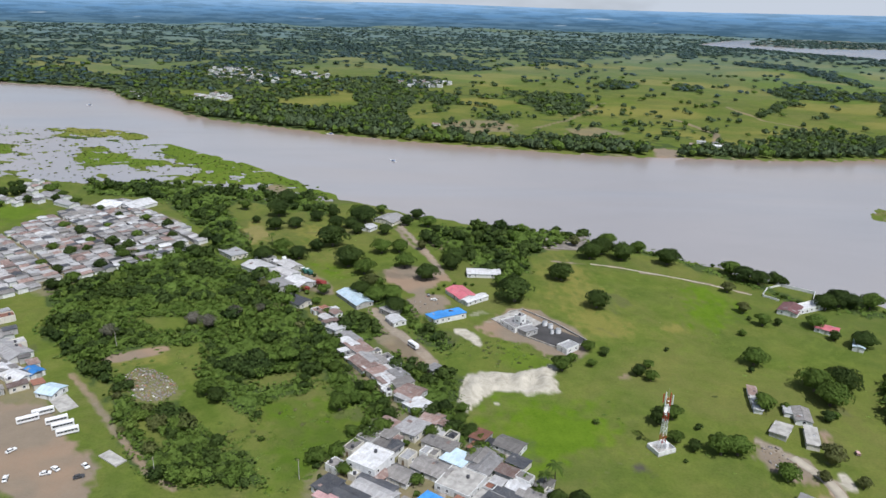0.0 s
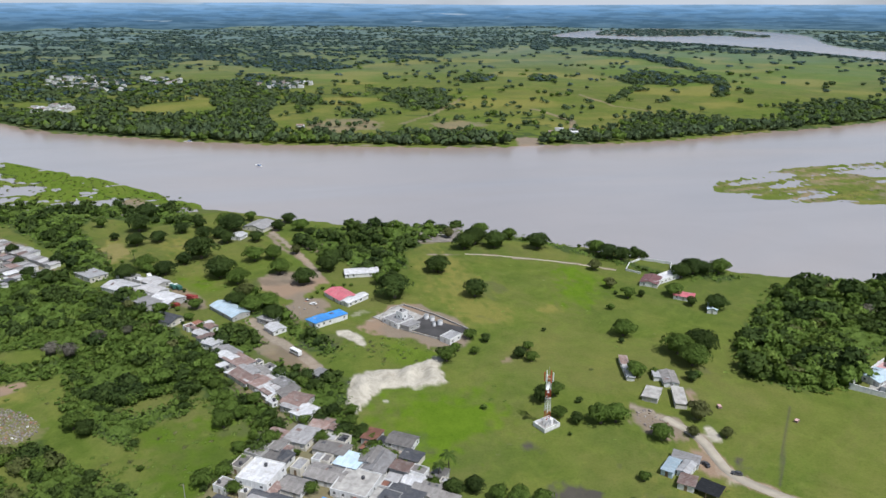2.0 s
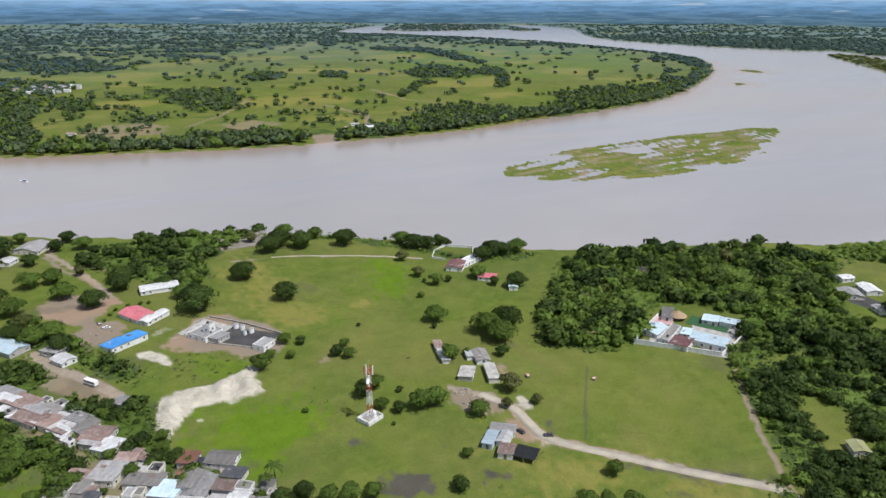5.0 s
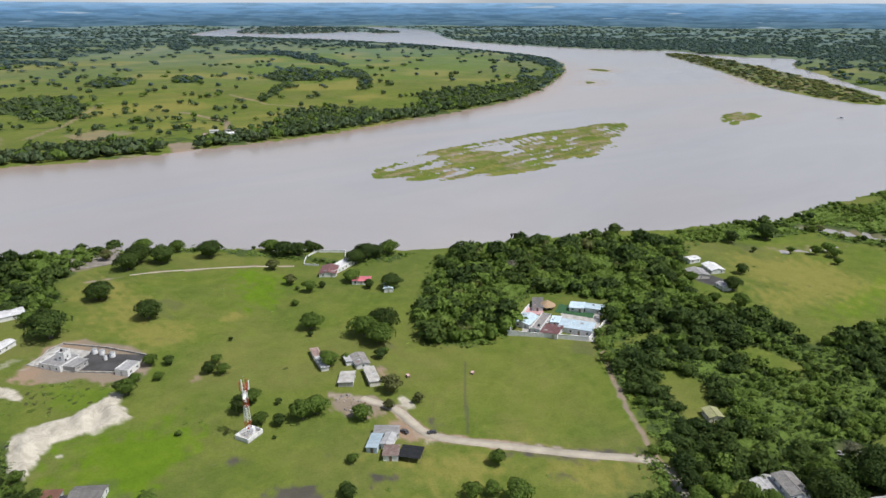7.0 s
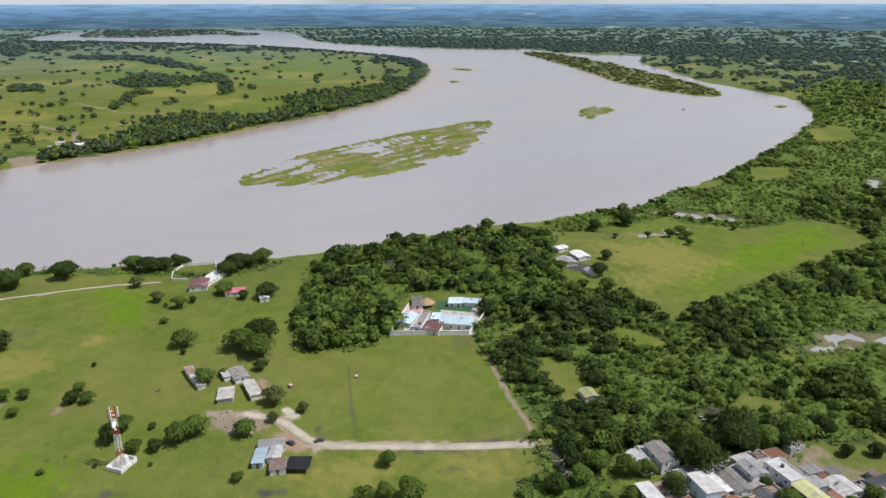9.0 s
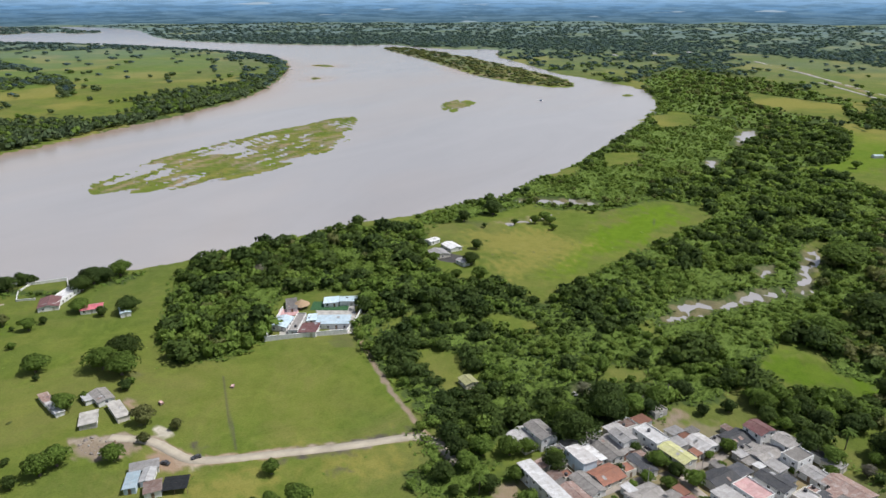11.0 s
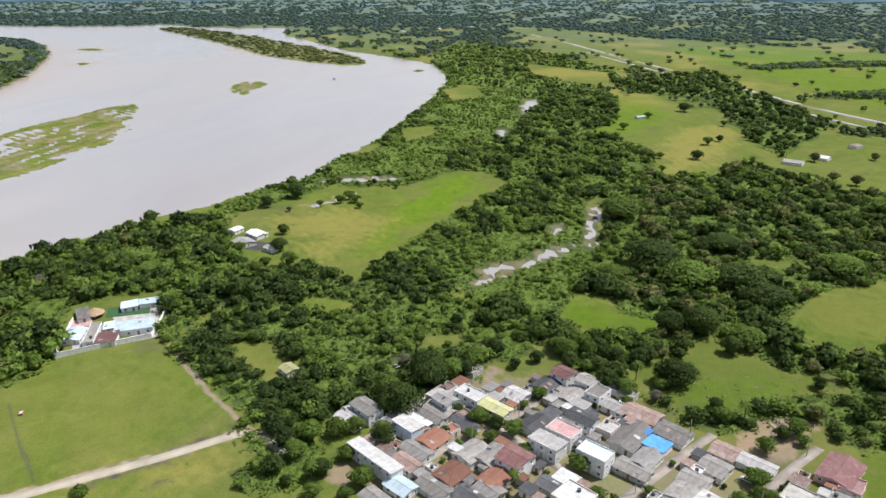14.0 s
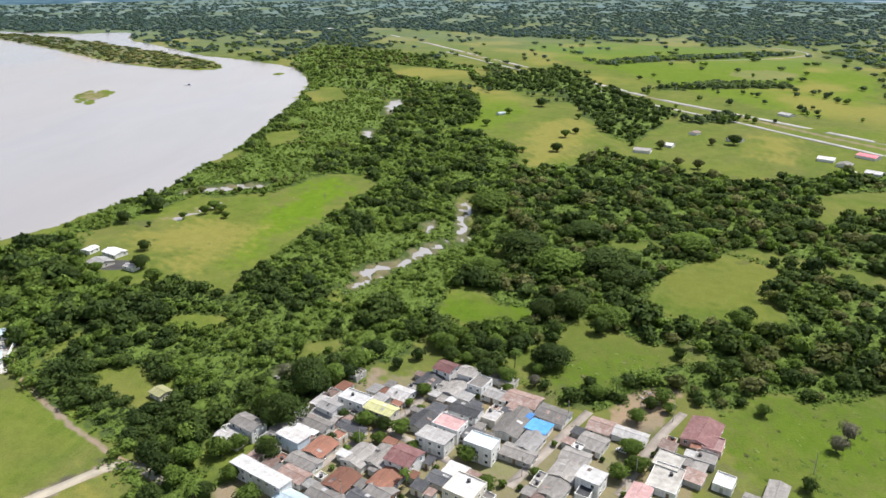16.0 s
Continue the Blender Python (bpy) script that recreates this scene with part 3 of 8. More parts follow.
# bare banks along the far shore and tracks on the far side
bank = np.clip(1 - np.abs(river + 1) / 3.5, 0, 1) * (gy > 700)
np.maximum(earth, 0.9 * bank, out=earth)
for line, wide in (([(116.4, 926.4), (169.9, 1000.3), (226.8, 1118.8), (264.3, 1204.7)], 4.5), ([(331.7, 1036.0), (349.1, 912.6), (327.3, 855.1)], 4.5), ([(461.6, 1180.4), (464.0, 1038.7), (494.8, 980.9)], 4.5), ([(1111.9, 1189.2), (1272.1, 1289.9)], 3),
                   ([(1843.7, 168.5), (1399.6, -2.3), (1230.6, -97.8), (1067.5, -160.2), (920.9, -232.3), (803.0, -297.5), (721.5, -336.1), (661.6, -370.3)], 5), ([(1411.8, -283.2), (1391.0, -467.5), (1455.3, -596.0), (1533.4, -671.8), (1747.7, -581.8)], 2.5)):
    np.maximum(earth, 0.75 * soft(wide - near_line(line, gx, gy, 20), 2.5), out=earth)
zone(earth, 0.7, 12, [(-18, 954), (47, 999), (102, 960), (79, 877), (13, 875)], [(143, 932), (224, 955), (226, 871), (157, 851)])
zone(earth, 1, 4, [(238, 807), (268, 810), (252, 750), (225, 752)])
zone(lush, 0.6, 30, [(-77, 1683), (131, 1756), (247, 1574), (95, 1448), (-30, 1545)], [(741, 2109), (1527, 2247), (1389, 1377), (780, 1151), (590, 1293)])
dry = np.maximum(dry, np.clip((away - 700) / 250, 0, 1) * np.clip(0.30 + 0.6 * lumps(gx, gy, 300, 31), 0, 0.8))
dry = np.maximum(dry, np.clip(0.35 + 0.4 * lumps(gx * 0.2, gy, 25, 93), 0, 0.8) * (isles > -2))
lush = np.maximum(lush, np.clip(0.1 - 0.6 * lumps(gx * 0.2, gy, 25, 93), 0, 0.7) * (isles > -2))
earth = np.maximum(earth, np.clip(0.42 - 0.5 * lumps(gx * 0.3, gy, 20, 8), 0, 0.75) * (isles > -2))
np.maximum(earth, 0.8 * soft(inside_by(MUD_BANK, gx, gy, 20), 8), out=earth)
lush = np.maximum(lush, 0.7 * soft(banks, 10) * (marsh > 0))
mud = np.maximum(mud, 0.55 * np.clip((lumps(gx, gy, 70, 97) - 0.95) * 3, 0, 1) * (away < 600))
# haze for the ground's colour: a share that grows with distance
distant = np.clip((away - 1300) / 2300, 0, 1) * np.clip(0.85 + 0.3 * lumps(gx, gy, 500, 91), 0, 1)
dry = np.maximum(dry, np.clip(0.15 + 0.4 * lumps(gx, gy, 45, 37), 0, 0.45))

# ---- woods, as outlines with the share of ground that crowns cover, crown width and kind ----
WOODS = [
    # outline, crown width range, spacing, leaf kinds
    ([(210, 287), (248, 326), (272, 334), (325, 310), (401, 267), (377, 239), (351, 221), (311, 199), (283, 207), (261, 198), (246, 190), (286, 228), (252, 255), (221, 233), (198, 218), (176, 235), (178, 250)], (6.9, 12.6), 6.1, "dmm l"),
    ([(229, 177), (245, 182), (267, 177), (309, 189), (330, 179), (316, 151), (315, 125), (354, 123), (425, 106), (500, 83), (588, 44), (659, 27), (517, 14), (461, 19), (430, 38), (341, 71), (309, 75), (304, 62), (319, 43), (326, 18), (296, 17), (258, 33), (247, 58), (236, 74), (206, 90), (187, 95), (185, 108), (205, 138)], (4.6, 10.3), 5.4, "mmmdl"),
    ([(487, 222), (554, 225), (644, 214), (731, 224), (887, 236), (991, 236), (1000, 147), (742, 83), (567, 96), (541, 136), (499, 152), (482, 191)], (4.0, 8.0), 5.4, "lllo"),
    ([(1018, 242), (1211, 290), (1366, 378), (1691, 388), (1544, 233), (1379, 106), (1181, 5), (1021, -26), (1040, 53), (849, 71), (772, 87), (1000, 147)], (5.0, 11.0), 10.5, "mloo"),
    ([(465, 261), (505, 235), (565, 241), (646, 229), (738, 234), (875, 241), (1042, 258), (1141, 284), (1268, 338), (1280, 318), (1150, 262), (1045, 236), (875, 219), (738, 212), (646, 207), (565, 219), (505, 213), (455, 240)], (4.0, 8.0), 5.0, "lmm"),
    ([(411, 267), (463, 259), (494, 225), (483, 210), (452, 225), (400, 242)], (2.9, 5.8), 4.9, "ll"),
    ([(520, 2), (572, -21), (575, -73), (640, -104), (617, -127), (570, -159), (538, -194), (558, -262), (572, -356), (234, -167), (239, -155), (230, -124), (237, -119), (226, -90), (231, -83), (240, -66), (226, -51), (227, -32), (247, -12), (257, 11), (282, 25), (346, 9)], (7.0, 15.0), 7.2, "ddmdo"),
    ([(1272, -140), (1068, -168), (841, -227), (661, -140), (739, -120), (985, -110), (1005, 5), (1120, 24)], (10.3, 16.1), 11.7, "dd"),
    ([(216, 95), (222, 60), (204, 64), (199, 89)], (4.6, 9.2), 5.4, "mld"),
    ([(221, 69), (228, 77), (250, 67), (255, 49), (238, 46), (233, 56)], (8.0, 12.6), 6.4, "md"),
    ([(191, 123), (183, 108), (173, 96), (166, 87), (165, 101), (185, 124)], (4.6, 8.0), 5.3, "ml"),
    ([(158, 109), (171, 108), (181, 101), (188, 91), (178, 84), (165, 86), (155, 95)], (4.6, 9.2), 5.8, "mld"),
    ([(-196, 312), (-189, 330), (-153, 304), (-136, 315), (-115, 334), (-107, 308), (-125, 297), (-149, 277), (-115, 240), (-100, 232), (-87, 239), (-65, 227), (-78, 207), (-74, 192), (-92, 199), (-110, 222), (-130, 249), (-151, 268), (-189, 300)], (5.0, 10.0), 5.6, "ddm"),
    ([(-112, 296), (-88, 307), (-55, 299), (-43, 282), (-54, 258), (-72, 255), (-74, 238), (-92, 256), (-102, 275)], (4.5, 9.0), 6.0, "mdm"),
    ([(-207, 424), (-160, 428), (-119, 394), (-84, 342), (-61, 313), (-49, 284), (-58, 266), (-75, 293), (-94, 295), (-120, 316), (-130, 295), (-157, 304)], (4.5, 9.0), 5.4, "dmmd"),
    ([(-186, 369), (-169, 379), (-135, 398), (-104, 361), (-78, 311), (-98, 304), (-118, 287), (-152, 290), (-190, 310), (-214, 357)], (4.0, 8.5), 5.0, "mdld"),
    ([(-110, 286), (-96, 296), (-74, 311), (-57, 286), (-50, 257), (-59, 230), (-77, 225), (-95, 243)], (4.0, 9.2), 5.4, "lmmd"),
    ([(-134, 248), (-124, 260), (-103, 238), (-83, 218), (-66, 210), (-51, 189), (-95, 193), (-119, 222)], (4.6, 9.2), 5.5, "lmmo"),
    ([(-179, 298), (-150, 285), (-135, 265), (-134, 252), (-144, 258), (-169, 278)], (5.8, 10.3), 5.8, "mm"),
    ([(-57, 303), (-47, 308), (-44, 280), (-27, 255), (-17, 226), (-19, 215), (-30, 213), (-37, 204), (-42, 211), (-33, 220), (-30, 234), (-39, 239), (-48, 257)], (5.8, 10.3), 6.3, "mdd"),
    ([(-28, 269), (-16, 254), (-7, 257), (2, 235), (16, 216), (22, 202), (16, 201), (9, 213), (-9, 236), (-13, 237)], (4.6, 9.2), 5.6, "mdl"),
    ([(-20, 327), (-9, 325), (7, 295), (3, 287), (-10, 303), (-18, 314)], (5.0, 8.5), 5.0, "mmd"),
    ([(-9, 261), (-2, 272), (8, 268), (8, 242), (14, 224), (23, 207), (33, 196), (32, 191), (19, 202), (7, 224), (-6, 234)], (5.0, 9.0), 5.2, "mmdl"),
    ([(-26, 281), (-21, 290), (-6, 274), (-5, 259), (-15, 263)], (4.6, 8.0), 5.0, "mml"),
    ([(-53, 310), (-50, 331), (-36, 330), (-30, 309), (-37, 300)], (5.0, 9.0), 5.2, "mmd"),
    ([(-78, 322), (-65, 323), (-53, 307), (-52, 287), (-61, 272), (-71, 276)], (7.0, 11.0), 6.0, "ddm"),
    ([(-31, 253), (-21, 253), (-16, 236), (-23, 224), (-28, 233)], (5.0, 8.0), 5.0, "mmd"),
    ([(19, 398), (24, 427), (53, 425), (52, 394), (44, 386)], (8.0, 12.0), 6.5, "ddm"),
    ([(-54, 321), (-39, 333), (-26, 306), (-35, 295), (-46, 302)], (5.8, 10.3), 6.3, "md"),
    ([(-110, 386), (-94, 385), (-73, 336), (-63, 309), (-73, 305), (-89, 331)], (5.8, 11.5), 6.3, "mdo"),
    ([(-216, 534), (-183, 546), (-128, 447), (-115, 405), (-141, 417), (-165, 462), (-197, 504)], (6.9, 11.5), 7.6, "ddm"),
    ([(-280, 584), (-226, 600), (-186, 579), (-137, 567), (-106, 575), (-93, 551), (-133, 546), (-168, 548), (-162, 491), (-137, 429), (-157, 452), (-181, 492), (-216, 534), (-258, 553)], (7.0, 12.0), 7.0, "ddm"),
    ([(-308, 593), (-253, 587), (-219, 567), (-213, 526), (-236, 544), (-288, 549)], (6.9, 11.5), 8.2, "dm"),
    ([(-235, 585), (-161, 578), (-113, 565), (-79, 513), (-99, 508), (-147, 540), (-203, 545)], (5.8, 10.3), 8.2, "dml"),
    ([(-20, 460), (-4, 485), (20, 482), (46, 486), (40, 399), (29, 386), (10, 423), (-4, 435)], (9.2, 14.9), 8.2, "ddd"),
    ([(46, 486), (101, 481), (101, 461), (80, 450), (58, 429), (43, 399), (38, 399)], (8.0, 12.6), 7.6, "ddm"),
    ([(-33, 370), (-10, 330), (-18, 318), (-41, 355), (-49, 380)], (5.8, 10.3), 6.4, "mdo"),
    ([(220, 298), (271, 336), (304, 317), (329, 311), (379, 289), (341, 257), (265, 252), (231, 237), (211, 220), (194, 226), (185, 246), (178, 255)], (6.9, 12.6), 6.6, "dmmo"),
    ([(424, 101), (509, 79), (566, 98), (701, 77), (732, 15), (651, -29), (555, -30), (506, -3), (497, 22), (428, 17), (439, 31), (427, 39), (396, 51), (376, 66), (359, 79), (335, 92), (327, 108)], (5.8, 11.5), 6.1, "mmld"),
    ([(383, 23), (384, 7), (338, -32), (321, -14), (332, 6), (299, 14), (282, 20), (281, 38), (297, 56), (322, 54), (361, 28)], (4.6, 9.2), 6.1, "lmm"),
    ([(341, 262), (375, 264), (386, 239), (343, 222), (323, 180), (311, 146), (315, 127), (290, 137), (282, 169), (278, 193), (271, 216)], (6.9, 11.5), 6.6, "mmdo"),
    ([(298, 281), (326, 262), (338, 221), (305, 197), (320, 160), (338, 162), (311, 123), (295, 181), (265, 182), (238, 183), (228, 179), (254, 208), (275, 230), (265, 252)], (6.9, 12.6), 6.6, "mmdl"),
    ([(288, 317), (342, 291), (406, 264), (393, 243), (344, 219), (304, 290), (264, 327)], (6.9, 11.5), 6.1, "dmml"),
    ([(532, 151), (579, 141), (668, 117), (825, 103), (1027, 111), (979, 5), (778, 4), (737, 33), (706, 77), (566, 96), (545, 97), (561, 137)], (6.9, 12.6), 7.0, "mdl"),
    ([(1020, 253), (1385, 324), (1556, 191), (1249, 7), (1089, 23), (1102, 137), (1165, 218)], (6.0, 12.0), 13.5, "mlo"),
    ([(379, 80), (402, 57), (444, 29), (478, 17), (454, 5), (364, 4), (339, 18), (318, 39), (302, 59), (316, 73)], (3.4, 6.9), 4.9, "lll"),
    ([(131, 465), (152, 431), (200, 356), (232, 353), (243, 343), (225, 340), (195, 352), (154, 414), (124, 440)], (2.3, 4.1), 7.0, "ml"),
]


def make_leaf_cards(c, n, size):
    """Pointed leaf clumps at places c with normals n: corners and four-cornered faces."""
    k = len(c)
    t = np.cross(n, np.random.normal(size=(k, 3)))
    t /= np.linalg.norm(t, axis=1)[:, None] + 1e-9
    b = np.cross(n, t)
    s = (size * np.random.uniform(0.65, 1.35, k))[:, None]
    sag = n * s * 0.22
    v = np.stack([c + t * s, c + b * s * 0.72 - sag, c - t * s * 0.9, c - b * s * 0.66 - sag], 1).reshape(-1, 3)
    return v, np.arange(4 * k).reshape(k, 4)


def unit(v):
    return v / (np.linalg.norm(v, axis=-1, keepdims=True) + 1e-9)


def make_crown(width, tall, lobes, cards, size, flat=0.75):
    """Leaf clumps over a heap of uneven boughs: corners, faces and the way that each bough faces. Base at zero."""
    r = width / 2
    a = np.arange(lobes) * 2.4 + np.random.uniform(-0.5, 0.5, lobes)
    q = np.sqrt((np.arange(lobes) + 0.4) / lobes) * r * np.random.uniform(0.55, 0.84, lobes)
    lr = r * np.random.uniform(0.24, 0.42, lobes) * (1.15 - 0.3 * q / r)
    lc = np.stack([q * np.cos(a), q * np.sin(a), tall * (0.95 - 0.62 * (q / r) ** 2) * np.random.uniform(0.62, 0.9, lobes)], 1)
    lc[0] = (0, 0, tall * 0.66)
    lr[0] = r * 0.5
    pick = np.random.choice(lobes, cards, p=lr ** 2 / (lr ** 2).sum())
    d = np.random.normal(size=(cards, 3))
    d[:, 2] = np.abs(d[:, 2]) * 1.15 - 0.3
    d = unit(d)
    c = lc[pick] + d * lr[pick][:, None] * np.array([1, 1, flat]) * np.random.uniform(0.86, 1.06, cards)[:, None]
    c[:, 2] = np.maximum(c[:, 2], tall * 0.08)
    n = unit(d + np.random.normal(size=(cards, 3)) * 0.35)
    v, f = make_leaf_cards(c, n, size)
    whole = unit((c - (0, 0, tall * 0.25)) / (r, r, tall))
    face = unit(0.85 * d + 0.5 * whole + np.random.normal(size=(cards, 3)) * 0.22)
    # a closed leafy heart keeps the crown from being seen through
    h = np.array([(i, j, k) for k in (-1, 1) for i, j in ((-1, -1), (1, -1), (1, 1), (-1, 1))], float)
    q = h * (0.40 * r, 0.40 * r, tall * 0.26) * np.random.uniform(0.8, 1.15, (8, 1)) + (0, 0, tall * 0.42)
    core = np.array([(3, 2, 1, 0), (4, 5, 6, 7), (0, 1, 5, 4), (1, 2, 6, 5), (2, 3, 7, 6), (3, 0, 4, 7)]) + len(v)
    return np.vstack([v, q]), np.vstack([f, core]), np.vstack([np.repeat(face, 4, 0), unit(h)])


def mesh_of(name, v, f, mat=None, smooth=False, face=None, tone=None):
    me = bpy.data.meshes.new(name)
    v, f = np.asarray(v, np.float32), np.asarray(f, np.int32)
    me.vertices.add(len(v))
    me.vertices.foreach_set("co", v.ravel())
    me.loops.add(f.size)
    me.loops.foreach_set("vertex_index", f.ravel())
    me.polygons.add(len(f))
    me.polygons.foreach_set("loop_start", np.arange(0, f.size, f.shape[1], dtype=np.int32))
    me.polygons.foreach_set("loop_total", np.full(len(f), f.shape[1], np.int32))
    if smooth:
        me.polygons.foreach_set("use_smooth", np.ones(len(f), bool))
    if mat:
        me.materials.append(mat)
    if face is not None:
        me.attributes.new("bough", "FLOAT_VECTOR", "POINT").data.foreach_set("vector", np.asarray(face, np.float32).ravel())
        at = me.attributes.new("crown_tone", "FLOAT", "POINT")
        at.data.foreach_set("value", np.full(len(v), 0.5, np.float32) if tone is None else np.asarray(tone, np.float32))
    me.update(calc_edges=True)
    return me


def scatter(outline, spacing, seed):
    """Uneven points inside an outline, about that far apart."""
    r = np.random.RandomState(seed)
    p = np.array(outline, float)
    lo, hi = p.min(0), p.max(0)
    nx, ny = int((hi[0] - lo[0]) / spacing) + 1, int((hi[1] - lo[1]) / spacing) + 1
    x, y = np.meshgrid(np.arange(nx), np.arange(ny))
    x = lo[0] + (x + r.uniform(-0.45, 0.45, x.shape) + 0.5 * (y % 2)) * spacing
    y = lo[1] + (y + r.uniform(-0.45, 0.45, y.shape)) * spacing
    k = inside_by(p, x, y, 30) > 0
    return np.stack([x[k], y[k]], 1)


def heights_at(x, y):
    """Heights of the ground sheet near many places."""
    i = np.clip(np.searchsorted(REACH, np.hypot(x, y)), 1, len(REACH) - 1)
    return height[i, np.clip(np.searchsorted(TURN, np.arctan2(x, y)), 0, len(TURN) - 1)]


def height_at(x, y):
    """Height of the ground sheet near a place."""
    i = int(np.clip(np.searchsorted(REACH, math.hypot(x, y)), 1, len(REACH) - 1))
    j = int(np.clip(np.searchsorted(TURN, math.atan2(x, y)), 0, len(TURN) - 1))
    return float(height[i, j])


# far woods, hedges and fields beyond the river and along the road
FAR_DENSE = [(rounded([(-437, 1078), (-450, 1200), (-350, 1094), (-301, 1116), (-228, 1077), (-155, 1066), (-94, 1117), (-38, 971), (-48, 844), (-108, 860), (-190, 883), (-290, 938), (-374, 985)]), 0.95),
             (rounded([(-746, 1707), (-602, 1513), (-609, 1754), (-495, 1890), (-340, 1648), (-206, 1456), (-127, 1556), (-56, 1546), (15, 1535), (-46, 1214), (-120, 1224), (-247, 1322), (-307, 1330), (-417, 1230), (-514, 1280), (-538, 1213)]), 0.70),
             (rounded([(-177, 1312), (-93, 1390), (-45, 1177), (-57, 1052), (-103, 1031), (-145, 1125)]), 0.85),
             (rounded([(131, 1268), (184, 1331), (250, 1251), (215, 1073), (171, 1020), (134, 1054)]), 0.85),
             (rounded([(-37, 924), (20, 894), (116, 840), (114, 796), (18, 816), (-42, 862)]), 0.70),
             (rounded([(283, 779), (323, 873), (343, 828), (402, 862), (346, 752)]), 0.85),
             (rounded([(404, 884), (479, 976), (542, 996), (525, 916), (557, 886), (589, 835), (569, 796), (490, 787), (399, 763), (354, 769)]), 0.92),
             (rounded([(589, 835), (672, 921), (762, 996), (950, 1151), (704, 842), (611, 790), (569, 796)]), 0.92),
             (rounded([(510, 793), (586, 808), (663, 853), (794, 976), (896, 1015), (989, 1017), (1123, 1082), (1323, 1262), (1344, 1220), (1020, 951), (881, 872), (665, 792), (570, 777), (489, 762)]), 0.93), (rounded([(1560, 1610), (1515, 1462), (1344, 1220), (1247, 1191), (1453, 1502)]), 0.93),
             (rounded([(-848, 1266), (-576, 1215), (-407, 1046), (-516, 1337), (-874, 1618), (-1046, 1572)]), 0.85),
             (rounded([(1880, 2342), (1880, 1672), (1974, 1384), (2132, 1204), (2127, 967), (2080, 776), (2268, 407), (2817, 512), (2781, 1742), (2271, 2659)]), 0.85),
             (rounded([(2375, 474), (2205, 184), (1819, -44), (1727, -55), (1784, 39), (1989, 182), (1983, 335), (1551, 300), (1337, 334), (1432, 437), (1834, 425)]), 0.75),
             (rounded([(2524, 464), (2534, 153), (2144, -67), (2047, -312), (1861, -285), (1772, -56), (2135, 195)]), 0.85),
             (rounded([(1317, -215), (1414, -337), (1339, -325), (1259, -216)]), 0.9), (rounded([(1576, -303), (1369, -399), (1342, -392), (1336, -248)]), 0.2),
             (rounded([(1593, -709), (1540, -818), (1150, -619), (1380, -638)]), 0.8), (rounded([(3369, -356), (2582, -1350), (1807, -955), (1615, -635), (2055, -528), (2043, -219)]), 0.6),
             (rounded([(1334, -2), (1193, -95), (1029, -163), (891, -225), (799, -278), (789, -275), (875, -215), (1007, -152), (1165, -84), (1298, 8)]), 0.3),
             (rounded([(1250, -22), (1112, -89), (962, -153), (841, -213), (764, -266), (689, -306), (604, -341), (588, -333), (664, -286), (798, -204), (908, -138), (1190, -21)]), 0.3),
             (rounded([(1071, -243), (1049, -374), (981, -351), (1006, -237)]), 0.5), (rounded([(757, -194), (809, -281), (731, -262), (716, -218), (701, -186)]), 0.8)]
FAR_DENSE.append((rounded([(-406, 1345), (-277, 1326), (-158, 1229), (-252, 1200), (-252, 1080), (-343, 1122)]), 0.7))
FAR_OPEN = [(rounded([(-77, 1683), (131, 1756), (247, 1574), (94, 1427), (-30, 1545)]), 0.02), (rounded([(194, 1735), (723, 2672), (1244, 2313), (1522, 1662), (1058, 1072), (688, 985), (411, 919), (275, 1023), (252, 1344)]), 0.04),
            (rounded([(-6, 874), (143, 932), (322, 1007), (337, 820), (214, 800), (82, 790)]), 0.12), (rounded([(2405, 442), (1780, -273), (1540, -818), (628, -353), (759, -236), (1230, -88), (1761, 216)]), 0.025),
            (rounded([(616, -122), (744, -231), (666, -328), (608, -343), (570, -324), (563, -180)]), 0.03), (rounded([(844, 92), (1016, -2), (893, -101), (660, -114), (565, -49), (591, -12), (716, 38)]), 0.0)]
CLUMPS = [rounded(p) for p in ([(1360, -200), (1446, -346), (1538, -638), (1475, -613), (1370, -329), (1300, -196)], [(1052, -242), (1103, -370), (1072, -449), (1030, -432), (1037, -349), (1001, -235)], [(780, -202), (841, -294), (770, -274), (723, -194)], [(2023, -37), (2100, -299), (2002, -428), (1912, -410), (1982, -283), (1893, -36)],
          [(458, 1071), (637, 1335), (674, 1351), (471, 1056)], [(639, 1446), (725, 1495), (762, 1371), (907, 1469), (709, 1106), (672, 1111), (801, 1312), (679, 1280), (605, 1340)], [(860, 2221), (986, 2124), (977, 1857), (945, 1603), (859, 1476), (928, 1825), (813, 2052)], [(979, 3147), (1136, 2880), (1271, 2649), (1444, 2547), (1639, 2191), (1785, 2390), (1664, 2942), (1331, 3379)], [(326, 1515), (398, 1505), (367, 1384), (290, 1396)], [(462, 1471), (513, 1440), (477, 1369), (433, 1375)],
          [(845, 2712), (946, 2778), (781, 2317), (735, 2323)], [(-195, 2068), (52, 1991), (130, 1799), (45, 1748), (-150, 1873)], [(-552, 2735), (-365, 2815), (-157, 2454), (-285, 2310), (-473, 2416)], [(-48, 1293), (30, 1226), (9, 1115), (-35, 1176)], [(-607, 1906), (-517, 2035), (-433, 1914), (-528, 1771)], [(119, 859), (166, 865), (234, 823), (218, 788), (122, 809)])]


